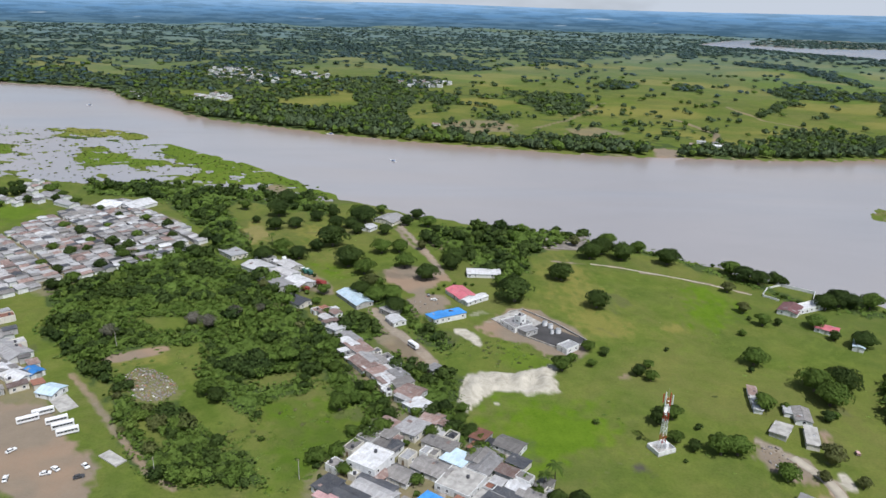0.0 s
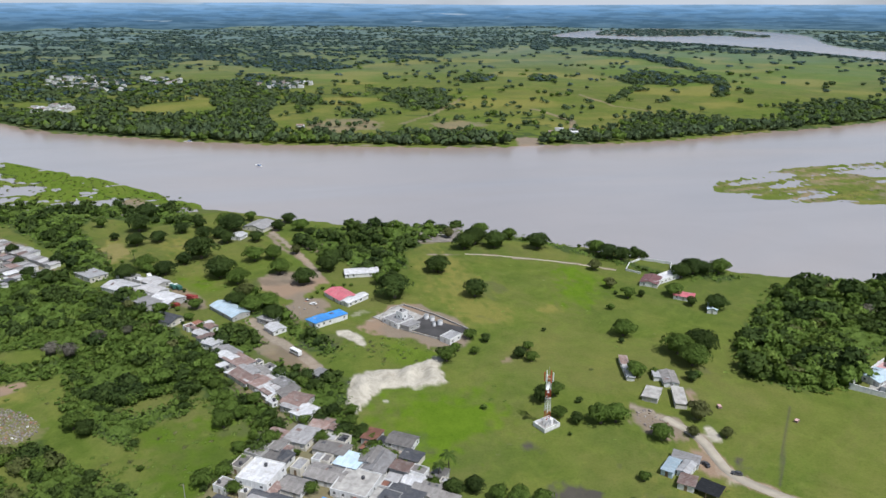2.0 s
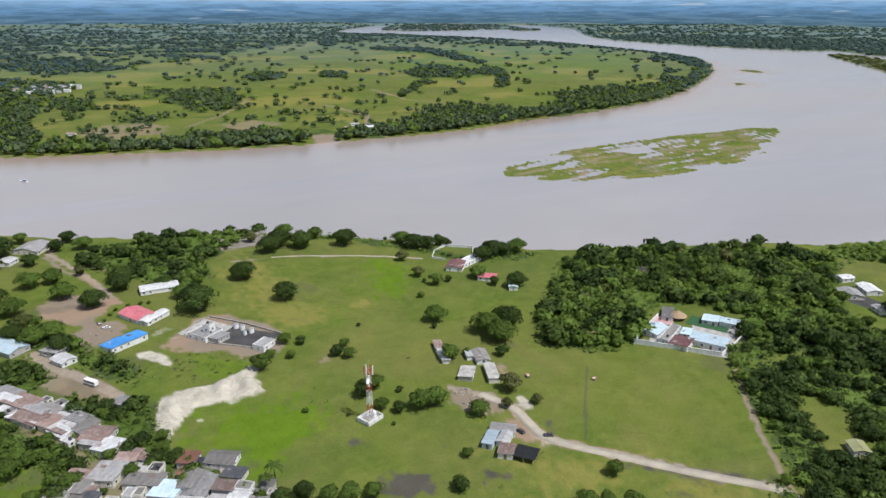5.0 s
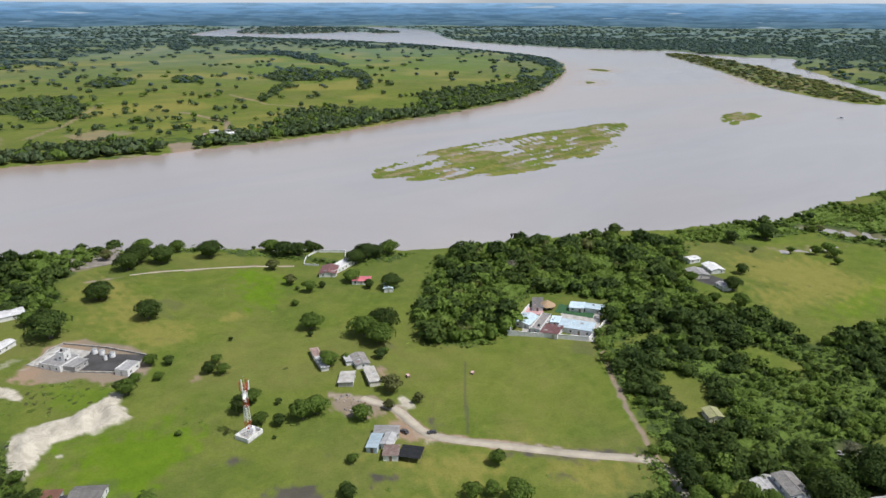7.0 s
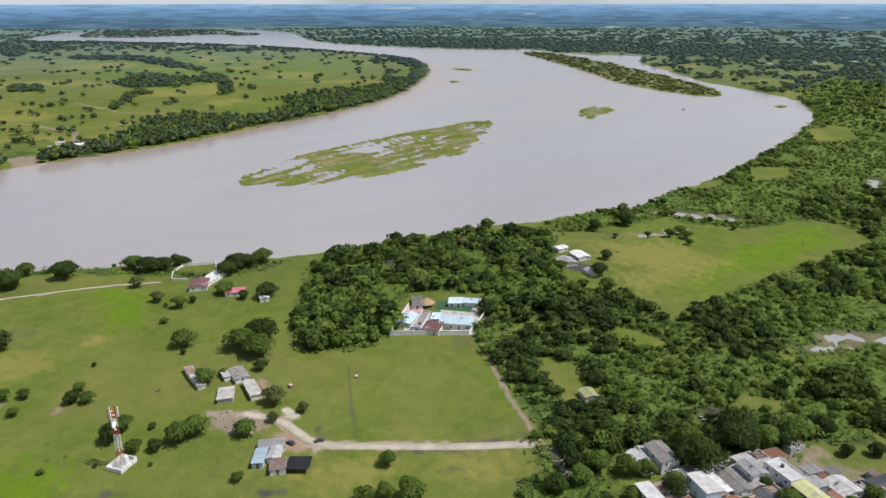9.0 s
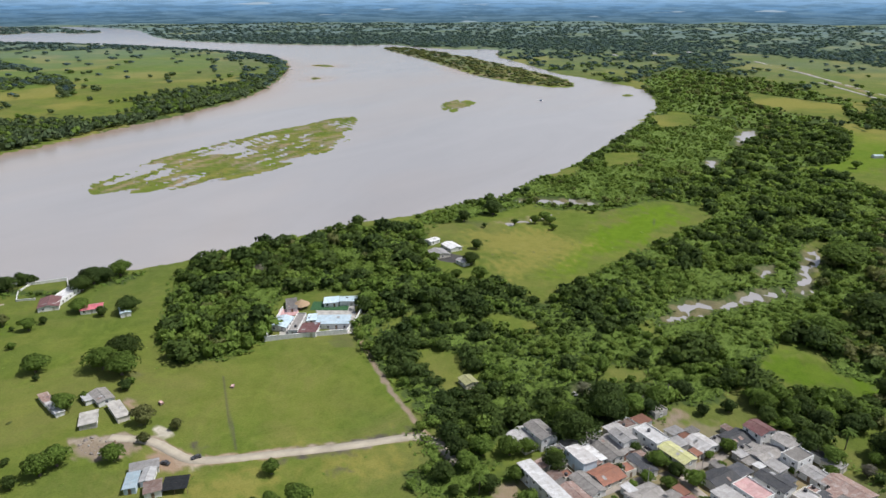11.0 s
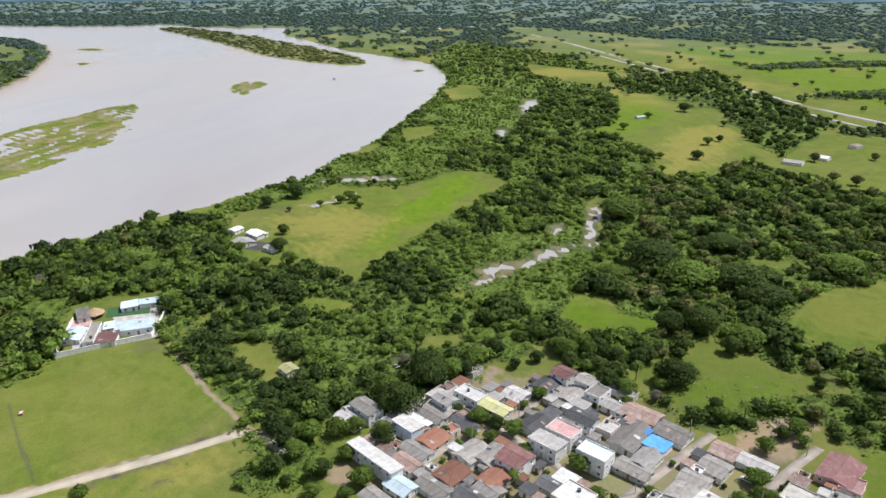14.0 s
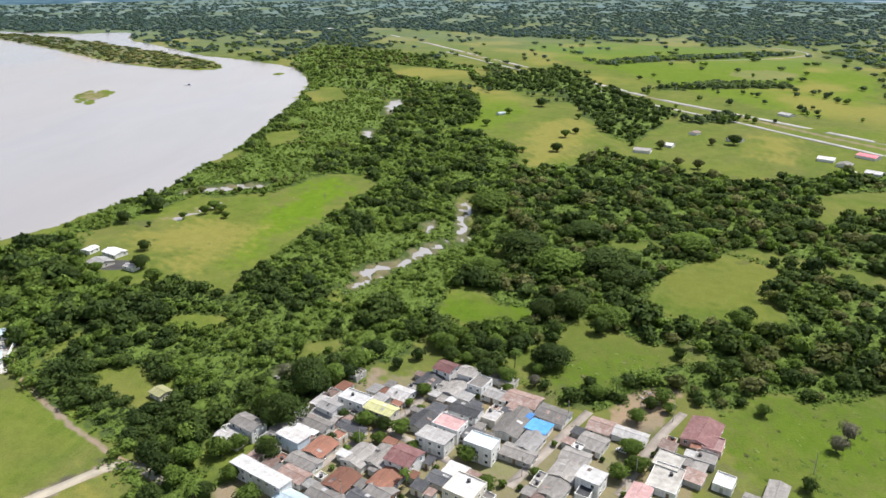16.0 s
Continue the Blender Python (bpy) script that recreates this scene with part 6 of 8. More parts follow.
house(207.1, 9.7, 10.2, 7.5, -118, ROOF_PINK, WHITE, 2, "flat")
house(199.4, 14.3, 11.0, 7.0, -118, ROOF_PALE, WHITE, 2, "shed")
house(211.9, 19.8, 8.9, 10.4, -119, ROOF_DARK, WHITE)
house(195.6, -1.4, 10.5, 6.8, -117, ROOF_SKY, WHITE, 2, "flat", high=6.4)
house(227.0, -16.7, 13.2, 8.5, -118, ROOF_RUST, GREYWALL)
house(210.0, -11.8, 9.5, 11.8, -117, ROOF_GREY, WHITE)
house(209.7, -21.5, 7.5, 7.3, -119, ROOF_BLUE, WHITE, 1, "shed")
house(216.2, -17.8, 3.4, 3.7, -122, ROOF_BLUE, WHITE, 1, "shed", False)
house(218.1, -27.1, 11.1, 9.0, -121, ROOF_GREY, WHITE)
house(216.5, -14.6, 6.3, 9.1, -120, ROOF_GREY, CREAM)
house(201.5, -17.9, 7.1, 10.5, -120, ROOF_PALE, WHITE)
house(195.0, -13.7, 11.3, 6.8, -118, ROOF_GREY, GREYWALL)
house(202.5, -39.2, 8.7, 8.7, -122, ROOF_GREY, WHITE)
house(212.1, -43.3, 8.3, 8.3, -117, ROOF_RUST, CREAM)
house(207.3, -52.6, 11.4, 6.2, -119, ROOF_PALE, WHITE)
house(210.0, -77.8, 10.6, 15.6, -121, ROOF_MAROON, PINK)
house(203.4, -79.6, 6.4, 8.1, -117, ROOF_PINK, PINK, 1, "flat")
house(185.3, -59.5, 9.4, 13.4, -118, SLAB, WHITE, 1, "flat")
house(193.9, -62.4, 8.6, 9.1, -122, SLAB, GREYWALL, 1, "flat")
house(190.9, -71.6, 3.7, 6.0, -121, ROOF_GREY, GREYWALL, 1, "shed")
house(186.7, -28.2, 8.3, 8.5, -120, ROOF_GREY, CREAM)
house(194.5, -32.4, 9.0, 7.0, -118, ROOF_GREY, WHITE)
house(181.7, -35.6, 7.7, 7.0, -122, ROOF_WHITE, WHITE, 2, "shed")
house(178.0, -23.7, 7.7, 8.4, -122, ROOF_GREY, WHITE)
house(177.0, -49.4, 5.8, 9.5, -121, ROOF_PINK, WHITE)
house(184.7, -77.5, 5.9, 7.0, -121, ROOF_WHITE, WHITE, 1, "flat")
house(174.5, 3.6, 10.3, 9.7, -120, ROOF_WHITE, CREAM, 2, "flat")
house(181.3, 11.5, 7.3, 5.6, -119, ROOF_DARK, GREYWALL)
house(178.8, 42.5, 8.5, 9.7, -118, ROOF_TILE, CREAM)
house(180.3, 28.5, 7.9, 10.1, -119, ROOF_TILE, WHITE)
house(188.2, 23.5, 9.4, 9.4, -119, ROOF_MAROON, WHITE, 2)
house(191.0, 38.4, 8.6, 10.6, -120, ROOF_GREY, WHITE)
house(190.9, 31.6, 7.9, 10.4, -121, ROOF_GREY, CREAM)
house(171.3, 46.1, 11.4, 6.7, -120, ROOF_GREY, WHITE)
house(170.5, 34.6, 9.2, 6.6, -120, ROOF_DARK, WHITE)
house(173.9, 29.4, 8.5, 7.4, -122, ROOF_GREY, BRICK)
house(179.3, -91.3, 5.7, 12.6, -121, ROOF_GREY, WHITE)
house(175.1, -83.5, 6.7, 6.6, -122, ROOF_GREY, WHITE)
house(161.7, 61.5, 10.7, 6.0, -121, ROOF_GREY, WHITE)
house(166.8, -19.4, 8.2, 9.3, -118, ROOF_RUST, CREAM)

# the town at the end of the lane
for a in ((-1.8, 202.0, 13.3, 7.8, -32, ROOF_GREY, WHITE), (6.5, 207.3, 8.8, 8.7, -33, ROOF_SKY, WHITE), (0.6, 216.1, 12.1, 7.1, -32, ROOF_GREY, CREAM),
          (25.5, 216.0, 10.0, 7.2, -33, ROOF_GREY, WHITE), (-19.3, 197.6, 4.7, 5.3, -32, ROOF_RUST, BRICK), (-13.8, 200.8, 4.6, 4.5, -34, ROOF_DARK, WHITE),
          (-12.4, 198.3, 8.7, 6.9, -32, ROOF_GREY, WHITE), (-20.4, 188.9, 15.2, 7.2, -31, ROOF_PALE, GREYWALL), (-35.6, 191.5, 7.6, 7.9, -35, ROOF_DARK, WHITE),
          (-34.9, 186.0, 7.2, 6.1, -32, ROOF_PINK, WHITE), (-27.9, 186.1, 11.7, 6.7, -32, ROOF_DARK, WHITE), (7.6, 195.0, 12.8, 12.5, -31, SLAB, WHITE),
          (15.9, 204.4, 8.0, 11.4, -31, ROOF_PALE, WHITE), (21.8, 185.8, 12.7, 9.5, -35, ROOF_DARK, WHITE), (15.4, 184.7, 9.0, 9.6, -33, SLAB, GREYWALL),
          (29.9, 187.9, 9.0, 6.6, -32, ROOF_GREY, WHITE), (25.9, 192.6, 6.3, 5.7, -31, ROOF_WHITE, WHITE), (14.1, 208.4, 8.3, 9.4, -31, ROOF_GREY, WHITE),
          (-10.0, 225.4, 9.9, 10.2, -34, ROOF_PALE, CREAM), (-2.5, 232.1, 7.2, 7.0, -32, ROOF_RUST, GREYWALL), (-18.3, 214.0, 8.4, 6.1, -31, ROOF_GREY, WHITE),
          (-16.1, 213.7, 5.4, 5.7, -31, ROOF_DARK, WHITE), (-19.6, 193.1, 14.1, 4.0, -33, ROOF_DARK, GREYWALL), (-1.0, 184.0, 9.8, 6.2, -35, ROOF_BLUE, WHITE),
          (34.4, 181.6, 8.3, 6.7, -35, ROOF_GREY, WHITE), (-8.8, 181.1, 9.0, 7.1, -34, ROOF_GREY, WHITE)):
    house(*a, 1, "flat" if a[5] is SLAB else pick("gable", "shed", "gable"))
house(-23.0, 203.4, 11.6, 11.8, -30, ROOF_WHITE, WHITE, 2, "flat")
for a in ((-33.2, 274.7, 12.9, 8.7, -53, ROOF_RUST), (-26.2, 268.6, 10.7, 10.2, -52, ROOF_PALE), (-22.8, 261.4, 8.4, 7.6, -53, ROOF_RUST), (-16.6, 260.2, 7.9, 9.0, -51, ROOF_GREY),
          (-12.7, 247.0, 8.7, 7.4, -38, ROOF_PALE), (-8.9, 241.4, 8.1, 8.2, -47, ROOF_WHITE), (-10.9, 251.3, 9.3, 7.3, -30, ROOF_RUST), (-17.8, 265.7, 7.8, 5.9, -50, ROOF_PALE),
          (-42.9, 298.5, 11.6, 8.1, -52, ROOF_PALE), (-37.1, 288.1, 13.1, 8.6, -52, ROOF_RUST), (-32.4, 278.1, 10.6, 9.2, -50, ROOF_PALE), (-28.7, 269.7, 10.9, 8.4, -50, ROOF_RUST),
          (-22.8, 260.2, 9.2, 7.5, -57, ROOF_WHITE), (-42.0, 292.7, 9.7, 6.1, -53, ROOF_WHITE), (-57.8, 321.7, 6.6, 4.8, -46, ROOF_PALE), (-53.6, 327.0, 5.5, 4.6, -48, ROOF_RUST),
          (-92.2, 367.9, 23.7, 13.2, -46, ROOF_PALE), (-80.6, 366.9, 14.4, 13.0, -41, ROOF_WHITE), (-76.6, 341.7, 14.4, 8.8, -36, ROOF_DARK), (-108.4, 390.6, 18.1, 12.8, -39, ROOF_WHITE),
          (-98.8, 375.4, 16.0, 10.3, -38, ROOF_GREY), (-130.6, 414.1, 16.4, 11.2, -45, ROOF_WHITE), (-90.7, 380.7, 14.6, 10.6, -39, ROOF_PALE), (-91.5, 394.6, 14.1, 9.1, -45, ROOF_PALE),
          (-13.5, 249.0, 8.9, 5.3, -40, ROOF_RUST), (-11.3, 253.2, 7.6, 5.2, -41, ROOF_GREY), (-27.3, 277.4, 10.1, 5.7, -54, ROOF_GREY), (-18.5, 262.1, 6.2, 5.4, -53, ROOF_PALE)):
    shack(*a)

def infill(outline, angle, lanes, free, gap=6.4, share=0.8, size=(4.0, 7.2), high=(2.2, 3.0)):
    """Small roofs and lean-tos that fill the yards between the houses."""
    area, a = rounded(outline), radians(angle)
    lo, hi = area.min(0), area.max(0)
    n = int(max(hi - lo) / gap) + 2
    mid = (lo + hi) / 2
    for i in range(-n, n):
        for j in range(-n, n):
            p, q = (i + RNG.uniform(-0.2, 0.2)) * gap, (j + RNG.uniform(-0.2, 0.2)) * gap
            x, y = mid[0] + p * math.cos(a) - q * math.sin(a), mid[1] + p * math.sin(a) + q * math.cos(a)
            ax, ay = np.array([x]), np.array([y])
            if inside_by(area, ax, ay, 5)[0] < 1 or any(near_line(l, ax, ay)[0] < 4.2 for l in lanes) or any(math.hypot(x - u, y - v) < r for u, v, r in free):
                continue
            w, d = RNG.uniform(*size), RNG.uniform(*size)
            clash = False
            for bx, by, bw, bd, br in (q for q in BUILT if abs(q[0] - x) < 30 and abs(q[1] - y) < 30):
                u, v = (x - bx) * math.cos(br) + (y - by) * math.sin(br), -(x - bx) * math.sin(br) + (y - by) * math.cos(br)
                if abs(u) < (bw + w) / 2 - 0.9 and abs(v) < (bd + d) / 2 - 0.9:
                    clash = True
                    break
            if not clash and RNG.random() < share:
                house(x, y, w, d, angle + RNG.uniform(-3, 3), pick(ROOF_GREY, ROOF_GREY, ROOF_PALE, ROOF_DARK, ROOF_RUST, ROOF_WHITE, ROOF_TILE), pick(WHITE, GREYWALL, CREAM), 1, pick("shed", "shed", "flat"), max(w, d) > 3.5, "yard rooms", "yard_room", RNG.uniform(*high))


infill([(190, 81), (211, 71), (231, 57), (248, 56), (233, 35), (252, 17), (246, -9), (220, -33), (208, -58), (207, -82), (179, -74), (165, 56)], -30,
       ([(172.0, 61.0), (184.0, 54.0), (199.0, 44.0), (210.0, 34.0), (217.0, 28.0), (230.0, 21.0)], [(181.0, -10.0), (193.0, -19.0), (209.0, -30.0), (224.0, -41.0)], [(210.0, 33.0), (202.0, 23.0), (196.0, 14.0), (189.0, 4.0)], [(181.1, -44.4), (205.0, -59.4), (222.8, -74.8)], [(204.8, 15.1), (197.6, 8.8), (187.0, -0.9), (177.6, -11.5)]),
       ((189.4, -10.0, 8), (194.4, -42.9, 8), (207.6, 35.4, 7), (226.0, -4.3, 5), (209.7, -75.4, 8), (243.1, 41.0, 9), (190.0, -4.0, 7), (200.0, -47.0, 7)))
infill([(190, 81), (211, 71), (231, 57), (248, 56), (233, 35), (252, 17), (246, -9), (220, -33), (208, -58), (207, -82), (179, -74), (165, 56)], -30,
       ([(172.0, 61.0), (184.0, 54.0), (199.0, 44.0), (210.0, 34.0), (217.0, 28.0), (230.0, 21.0)], [(181.0, -10.0), (193.0, -19.0), (209.0, -30.0), (224.0, -41.0)], [(210.0, 33.0), (202.0, 23.0), (196.0, 14.0), (189.0, 4.0)], [(181.1, -44.4), (205.0, -59.4), (222.8, -74.8)], [(204.8, 15.1), (197.6, 8.8), (187.0, -0.9), (177.6, -11.5)]),
       ((189.4, -10.0, 8), (194.4, -42.9, 8), (207.6, 35.4, 7), (226.0, -4.3, 5), (209.7, -75.4, 8), (243.1, 41.0, 9), (190.0, -4.0, 7), (200.0, -47.0, 7)), 4.2, 0.75, (2.6, 4.4), (1.9, 2.6))
infill([(-35, 215), (-24, 225), (-16, 235), (2, 237), (5, 223), (24, 222), (38, 192), (40, 181), (-42, 185), (-40, 196)], -33,
       ([(-0.1, 188.1), (2.8, 197.1), (13.1, 210.7), (27.4, 213.3)], [(2.8, 197.1), (-8.3, 191.9), (-13.6, 186.6)]), ((-10.9, 215.2, 5), (-8.5, 199.1, 4)))
infill([(-35, 215), (-24, 225), (-16, 235), (2, 237), (5, 223), (24, 222), (38, 192), (40, 181), (-42, 185), (-40, 196)], -33,
       ([(-0.1, 188.1), (2.8, 197.1), (13.1, 210.7), (27.4, 213.3)], [(2.8, 197.1), (-8.3, 191.9), (-13.6, 186.6)]), ((-10.9, 215.2, 5), (-8.5, 199.1, 4)), 4.2, 0.75, (2.6, 4.4), (1.9, 2.6))


def gardens(outline, gap, share):
    """Bushes and small trees in the free corners between houses."""
    for x, y in scatter(rounded(outline), gap, 77):
        near = min((max(abs((x - bx) * math.cos(br) + (y - by) * math.sin(br)) - bw / 2, abs(-(x - bx) * math.sin(br) + (y - by) * math.cos(br)) - bd / 2) for bx, by, bw, bd, br in BUILT if abs(bx - x) < 25 and abs(by - y) < 25), default=9.0)
        if near > 0.7 and RNG.random() < share:
            plant(RNG.choice((*BUSH, ROUND[0])), x, y, min(1.1, 0.4 + 0.28 * near) * RNG.uniform(0.8, 1.1) * 0.8)


gardens([(192, 86), (212, 72), (231, 57), (248, 56), (233, 35), (252, 17), (246, -9), (220, -33), (208, -58), (207, -82), (179, -74), (165, 56)], 3.6, 0.24)
gardens([(-43, 215), (-24, 225), (-16, 243), (2, 237), (10, 227), (26, 222), (40, 192), (40, 181), (-42, 185), (-44, 196)], 3.4, 0.34)
gardens([(-56, 305), (-46, 305), (-22, 271), (-3, 251), (-3, 235), (-21, 244), (-40, 258), (-55, 283)], 4.0, 0.4)
gardens([(-142, 440), (-113, 439), (-67, 377), (-49, 330), (-57, 311), (-86, 346), (-121, 389)], 6.5, 0.5)
infill([(-119, 413), (-99, 407), (-74, 378), (-65, 361), (-79, 354), (-95, 375), (-111, 389)], -40, (), (), 6.0, 0.6)
infill([(-56, 315), (-42, 307), (-19, 268), (-7, 253), (-9, 244), (-18, 249), (-28, 259), (-45, 285)], -40, (), (), 5.0, 0.9)

infill([(-52, 306), (-37, 305), (-22, 281), (-5, 252), (-8, 237), (-22, 249), (-34, 268), (-45, 285)], -50, (), (), 4.0, 0.95, (2.8, 5.0), (1.7, 2.4))

infill([(-69, 331), (-54, 340), (-49, 316), (-60, 311)], -48, (), (), 4.0, 0.95, (2.8, 5.0), (1.7, 2.4))

# the old town: rows along lanes
def far_roofs(places):
    """Small gabled houses far off, joined: walls and roofs."""
    cube = np.array([(x, y, z) for z in (-0.5, 1) for x, y in ((-0.5, -0.5), (0.5, -0.5), (0.5, 0.5), (-0.5, 0.5))])
    sides = np.array([(0, 1, 5, 4), (1, 2, 6, 5), (2, 3, 7, 6), (3, 0, 4, 7)])
    tent = np.array([(-0.56, -0.56, 0), (0.56, -0.56, 0), (0.56, 0.56, 0), (-0.56, 0.56, 0), (-0.56, 0, 1), (0.56, 0, 1)])
    slopes = np.array([(0, 1, 5, 4), (2, 3, 4, 5), (1, 2, 5, 5), (3, 0, 4, 4)])
    out, roofs = [], [WHITE, GREYWALL, ROOF_GREY, ROOF_PALE, ROOF_RUST, ROOF_WHITE, ROOF_DARK]
    for x, y in places:
        a = radians(-43 + RNG.uniform(-7, 7))
        t = np.array([[math.cos(a), math.sin(a), 0], [-math.sin(a), math.cos(a), 0], [0, 0, 1]])
        w, d, h = RNG.uniform(4.4, 6.2), RNG.uniform(5.0, 7.0), RNG.uniform(1.7, 2.6)
        out.append((cube * (w, d, h) @ t + (x, y, height_at(x, y)), sides, RNG.choice((0, 0, 1))))
        out.append((tent * (w, d, RNG.uniform(0.4, 0.9)) @ t + (x, y, height_at(x, y) + h), slopes, RNG.choice((2, 2, 3, 3, 3, 4, 5, 6))))
    ob = stuff_of("far_houses", "crowded small houses with grey and rusty sheet roofs", out, roofs)
    ob["category"] = "houses"


lane = math.radians(-43)
ux, uy = math.cos(lane), math.sin(lane)
TOWN = rounded([(-300, 400), (-296, 433), (-284, 490), (-266, 520), (-246, 540), (-209, 501), (-151, 435), (-156, 423), (-181, 393), (-200, 373), (-213, 361), (-223, 345), (-238, 331)])
homes = []
for row in range(-18, 20):
    for col in range(-26, 27):
        shift = row * 5.6 + (row // 2) * 1.7 + (row // 6) * 2.2 + RNG.uniform(-0.5, 0.5)
        along = col * 5.0 + RNG.uniform(-0.9, 0.9)
        x, y = -219 + ux * along - uy * shift, 437 + uy * along + ux * shift
        if inside_by(TOWN, np.array([x]), np.array([y]), 10)[0] > 1 and RNG.random() < 0.95:
            homes.append((x, y))
homes.sort(key=lambda p: math.hypot(*p))
for x, y in homes[:260]:
    house(x, y, RNG.uniform(4.4, 6.2), RNG.uniform(5.0, 7.0), -43 + RNG.uniform(-7, 7), pick(ROOF_GREY, ROOF_GREY, ROOF_PALE, ROOF_DARK, ROOF_PALE, ROOF_PALE, ROOF_RUST, ROOF_WHITE, ROOF_RUST),
          pick(WHITE, WHITE, GREYWALL), 1, pick("gable", "shed"), False, "old town houses", "town_house", RNG.uniform(1.7, 2.6))
far_roofs(homes[260:])
for x, y in scatter(rounded([(-367, 542), (-359, 601), (-293, 548), (-296, 519), (-340, 500)]), 11, 35):
    if RNG.random() < 0.6:
        house(x, y, RNG.uniform(5, 8), RNG.uniform(5, 7), -30 + RNG.uniform(-9, 9), pick(ROOF_GREY, ROOF_PALE, ROOF_RUST, ROOF_WHITE), WHITE, 1, "gable", False, "old town houses", "town_house", 2.6)
    else:
        plant(random.choice(ROUND[:2]), x, y, random.uniform(0.7, 1.2))
for a in ((-250.8, 516.2, 19.1, 18.6, -21, ROOF_WHITE), (-234.3, 518.4, 19.5, 21.8, -30, ROOF_WHITE), (-307.1, 537.8, 26.1, 11.0, -28, ROOF_PALE), (-287.0, 516.7, 19.6, 8.8, -30, ROOF_WHITE),
          (-258.9, 491.7, 15.2, 8.3, -29, ROOF_GREY)):
    house(*a, WHITE, 1, "gable", False)
infill([(-239, 320), (-224, 328), (-191, 294), (-163, 263), (-161, 245), (-171, 239), (-184, 236)], -50, (), (), 8.5, 0.85)
for x, y in [(-242.8, 413.9), (-227.0, 405.4), (-220.5, 412.8), (-226.1, 428.2), (-198.2, 419.6), (-210.5, 424.3), (-191.2, 466.2), (-205.1, 363.8), (-211.3, 352.7), (-194.1, 401.8), (-254.5, 502.2), (-280.1, 517.8), (-165.8, 420.0), (-156.8, 441.0), (-202.6, 443.3), (-234.7, 385.8), (-258.1, 457.6), (-230.7, 462.1), (-183.0, 415.8), (-178.8, 442.1), (-155.3, 414.4), (-199.2, 384.1), (-220.6, 376.6), (-241.1, 445.2), (-234.2, 487.6), (-211.6, 479.9)]:
    plant(random.choice(ROUND[:2]), x, y, random.uniform(0.7, 1.15))
for a in ((-191.1, 279.2, 21.6, 10.5, -33, ROOF_PALE), (-178.7, 260.0, 19.8, 8.3, -29, ROOF_WHITE), (-170.5, 261.3, 7.1, 6.2, -30, ROOF_BLUE), (-154.9, 246.6, 8.2, 8.1, -16, ROOF_SKY), (-205.2, 293.6, 12.1, 8.8, -26, ROOF_GREY)):
    house(*a, WHITE, 1, "gable", True, "yard sheds", "shed")

# houses and sheds round the works
house(-1.8, 325.4, 8.5, 9.7, -56, ROOF_BLUE, WHITE, 1, "shed", True, "sheds", "shed")
house(5.2, 329.1, 8.1, 12.1, -61, ROOF_BLUE, WHITE, 1, "shed", True, "sheds", "shed")
house(10.3, 356.6, 15.9, 10.7, -61, ROOF_RED, WHITE)
house(17.5, 349.3, 5.3, 15.0, -49, ROOF_WHITE, WHITE)
house(24.0, 389.4, 9.4, 19.4, -90, ROOF_WHITE, WHITE, 1, "gable", True, "sheds", "shed")
house(-46.7, 347.3, 22.1, 9.9, -54, ROOF_SKY, GREYWALL, 1, "gable", True, "sheds", "shed")
house(-22.8, 320.7, 8.8, 7.0, -58, ROOF_WHITE, WHITE, 1, "gable", True, "sheds", "shed")
house(-26.2, 331.9, 8.9, 7.6, -42, ROOF_PALE, GREYWALL, 1, "shed", True, "sheds", "shed")
house(-52.9, 473.5, 8.9, 9.2, -29, ROOF_WHITE, WHITE)
house(-39.6, 495.1, 17.4, 17.7, -32, ROOF_PALE, CREAM)
house(-2.8, 271.2, 5.2, 6.0, -45, ROOF_PALE, GREYWALL, 1, "shed")
# farm by the shore
house(184.4, 344.7, 9.6, 13.2, -38, ROOF_MAROON, WHITE, 1, "gable", True, "farm houses", "farmhouse")
house(194.8, 348.4, 6.8, 24.2, -64, ROOF_WHITE, WHITE, 1, "flat", True, "farm houses", "farmhouse")
house(192.1, 321.1, 10.4, 6.9, -36, ROOF_RED, WHITE, 1, "gable", True, "farm houses", "farmhouse")
house(198.3, 303.5, 4.8, 8.1, -31, ROOF_SKY, WHITE, 1, "gable", True, "farm houses", "hut")
# cluster by the lane
house(129.4, 258.6, 8.0, 3.3, -106, ROOF_RUST, WHITE, 1, "shed", True, "lane houses", high=1.9)
house(127.6, 250.4, 6.5, 3.6, -104, ROOF_PALE, WHITE, 1, "shed", True, "lane houses", high=2.1)
house(126.2, 244.9, 3.2, 3.2, -106, ROOF_WHITE, WHITE, 1, "shed", False, "lane houses", high=1.8)
house(128.6, 230.0, 6.0, 9.0, -38, SLAB, GREYWALL, 1, "shed", True, "lane houses", high=1.9)
house(141.3, 240.3, 10.5, 6.0, -106, ROOF_GREY, WHITE, 1, "gable", True, "lane houses", high=2.0)
house(137.6, 243.6, 5.0, 3.4, -106, ROOF_WHITE, WHITE, 1, "shed", True, "lane houses", high=1.9)
house(138.2, 225.9, 13.0, 4.4, -110, SLAB, CREAM, 1, "shed", True, "lane houses", high=2.0)
house(113.1, 184.5, 8.3, 3.8, 43, ROOF_SKY, BLUEWALL, 1, "shed", True, "lane houses")
house(117.9, 182.6, 7.1, 3.8, 39, ROOF_WHITE, WHITE, 1, "gable", True, "lane houses")
house(114.5, 175.9, 5.9, 5.2, 50, ROOF_RUST, WHITE, 1, "shed", True, "lane houses")
house(120.5, 187.8, 4.4, 8.9, 52, ROOF_PALE, WHITE, 1, "shed", True, "lane houses")
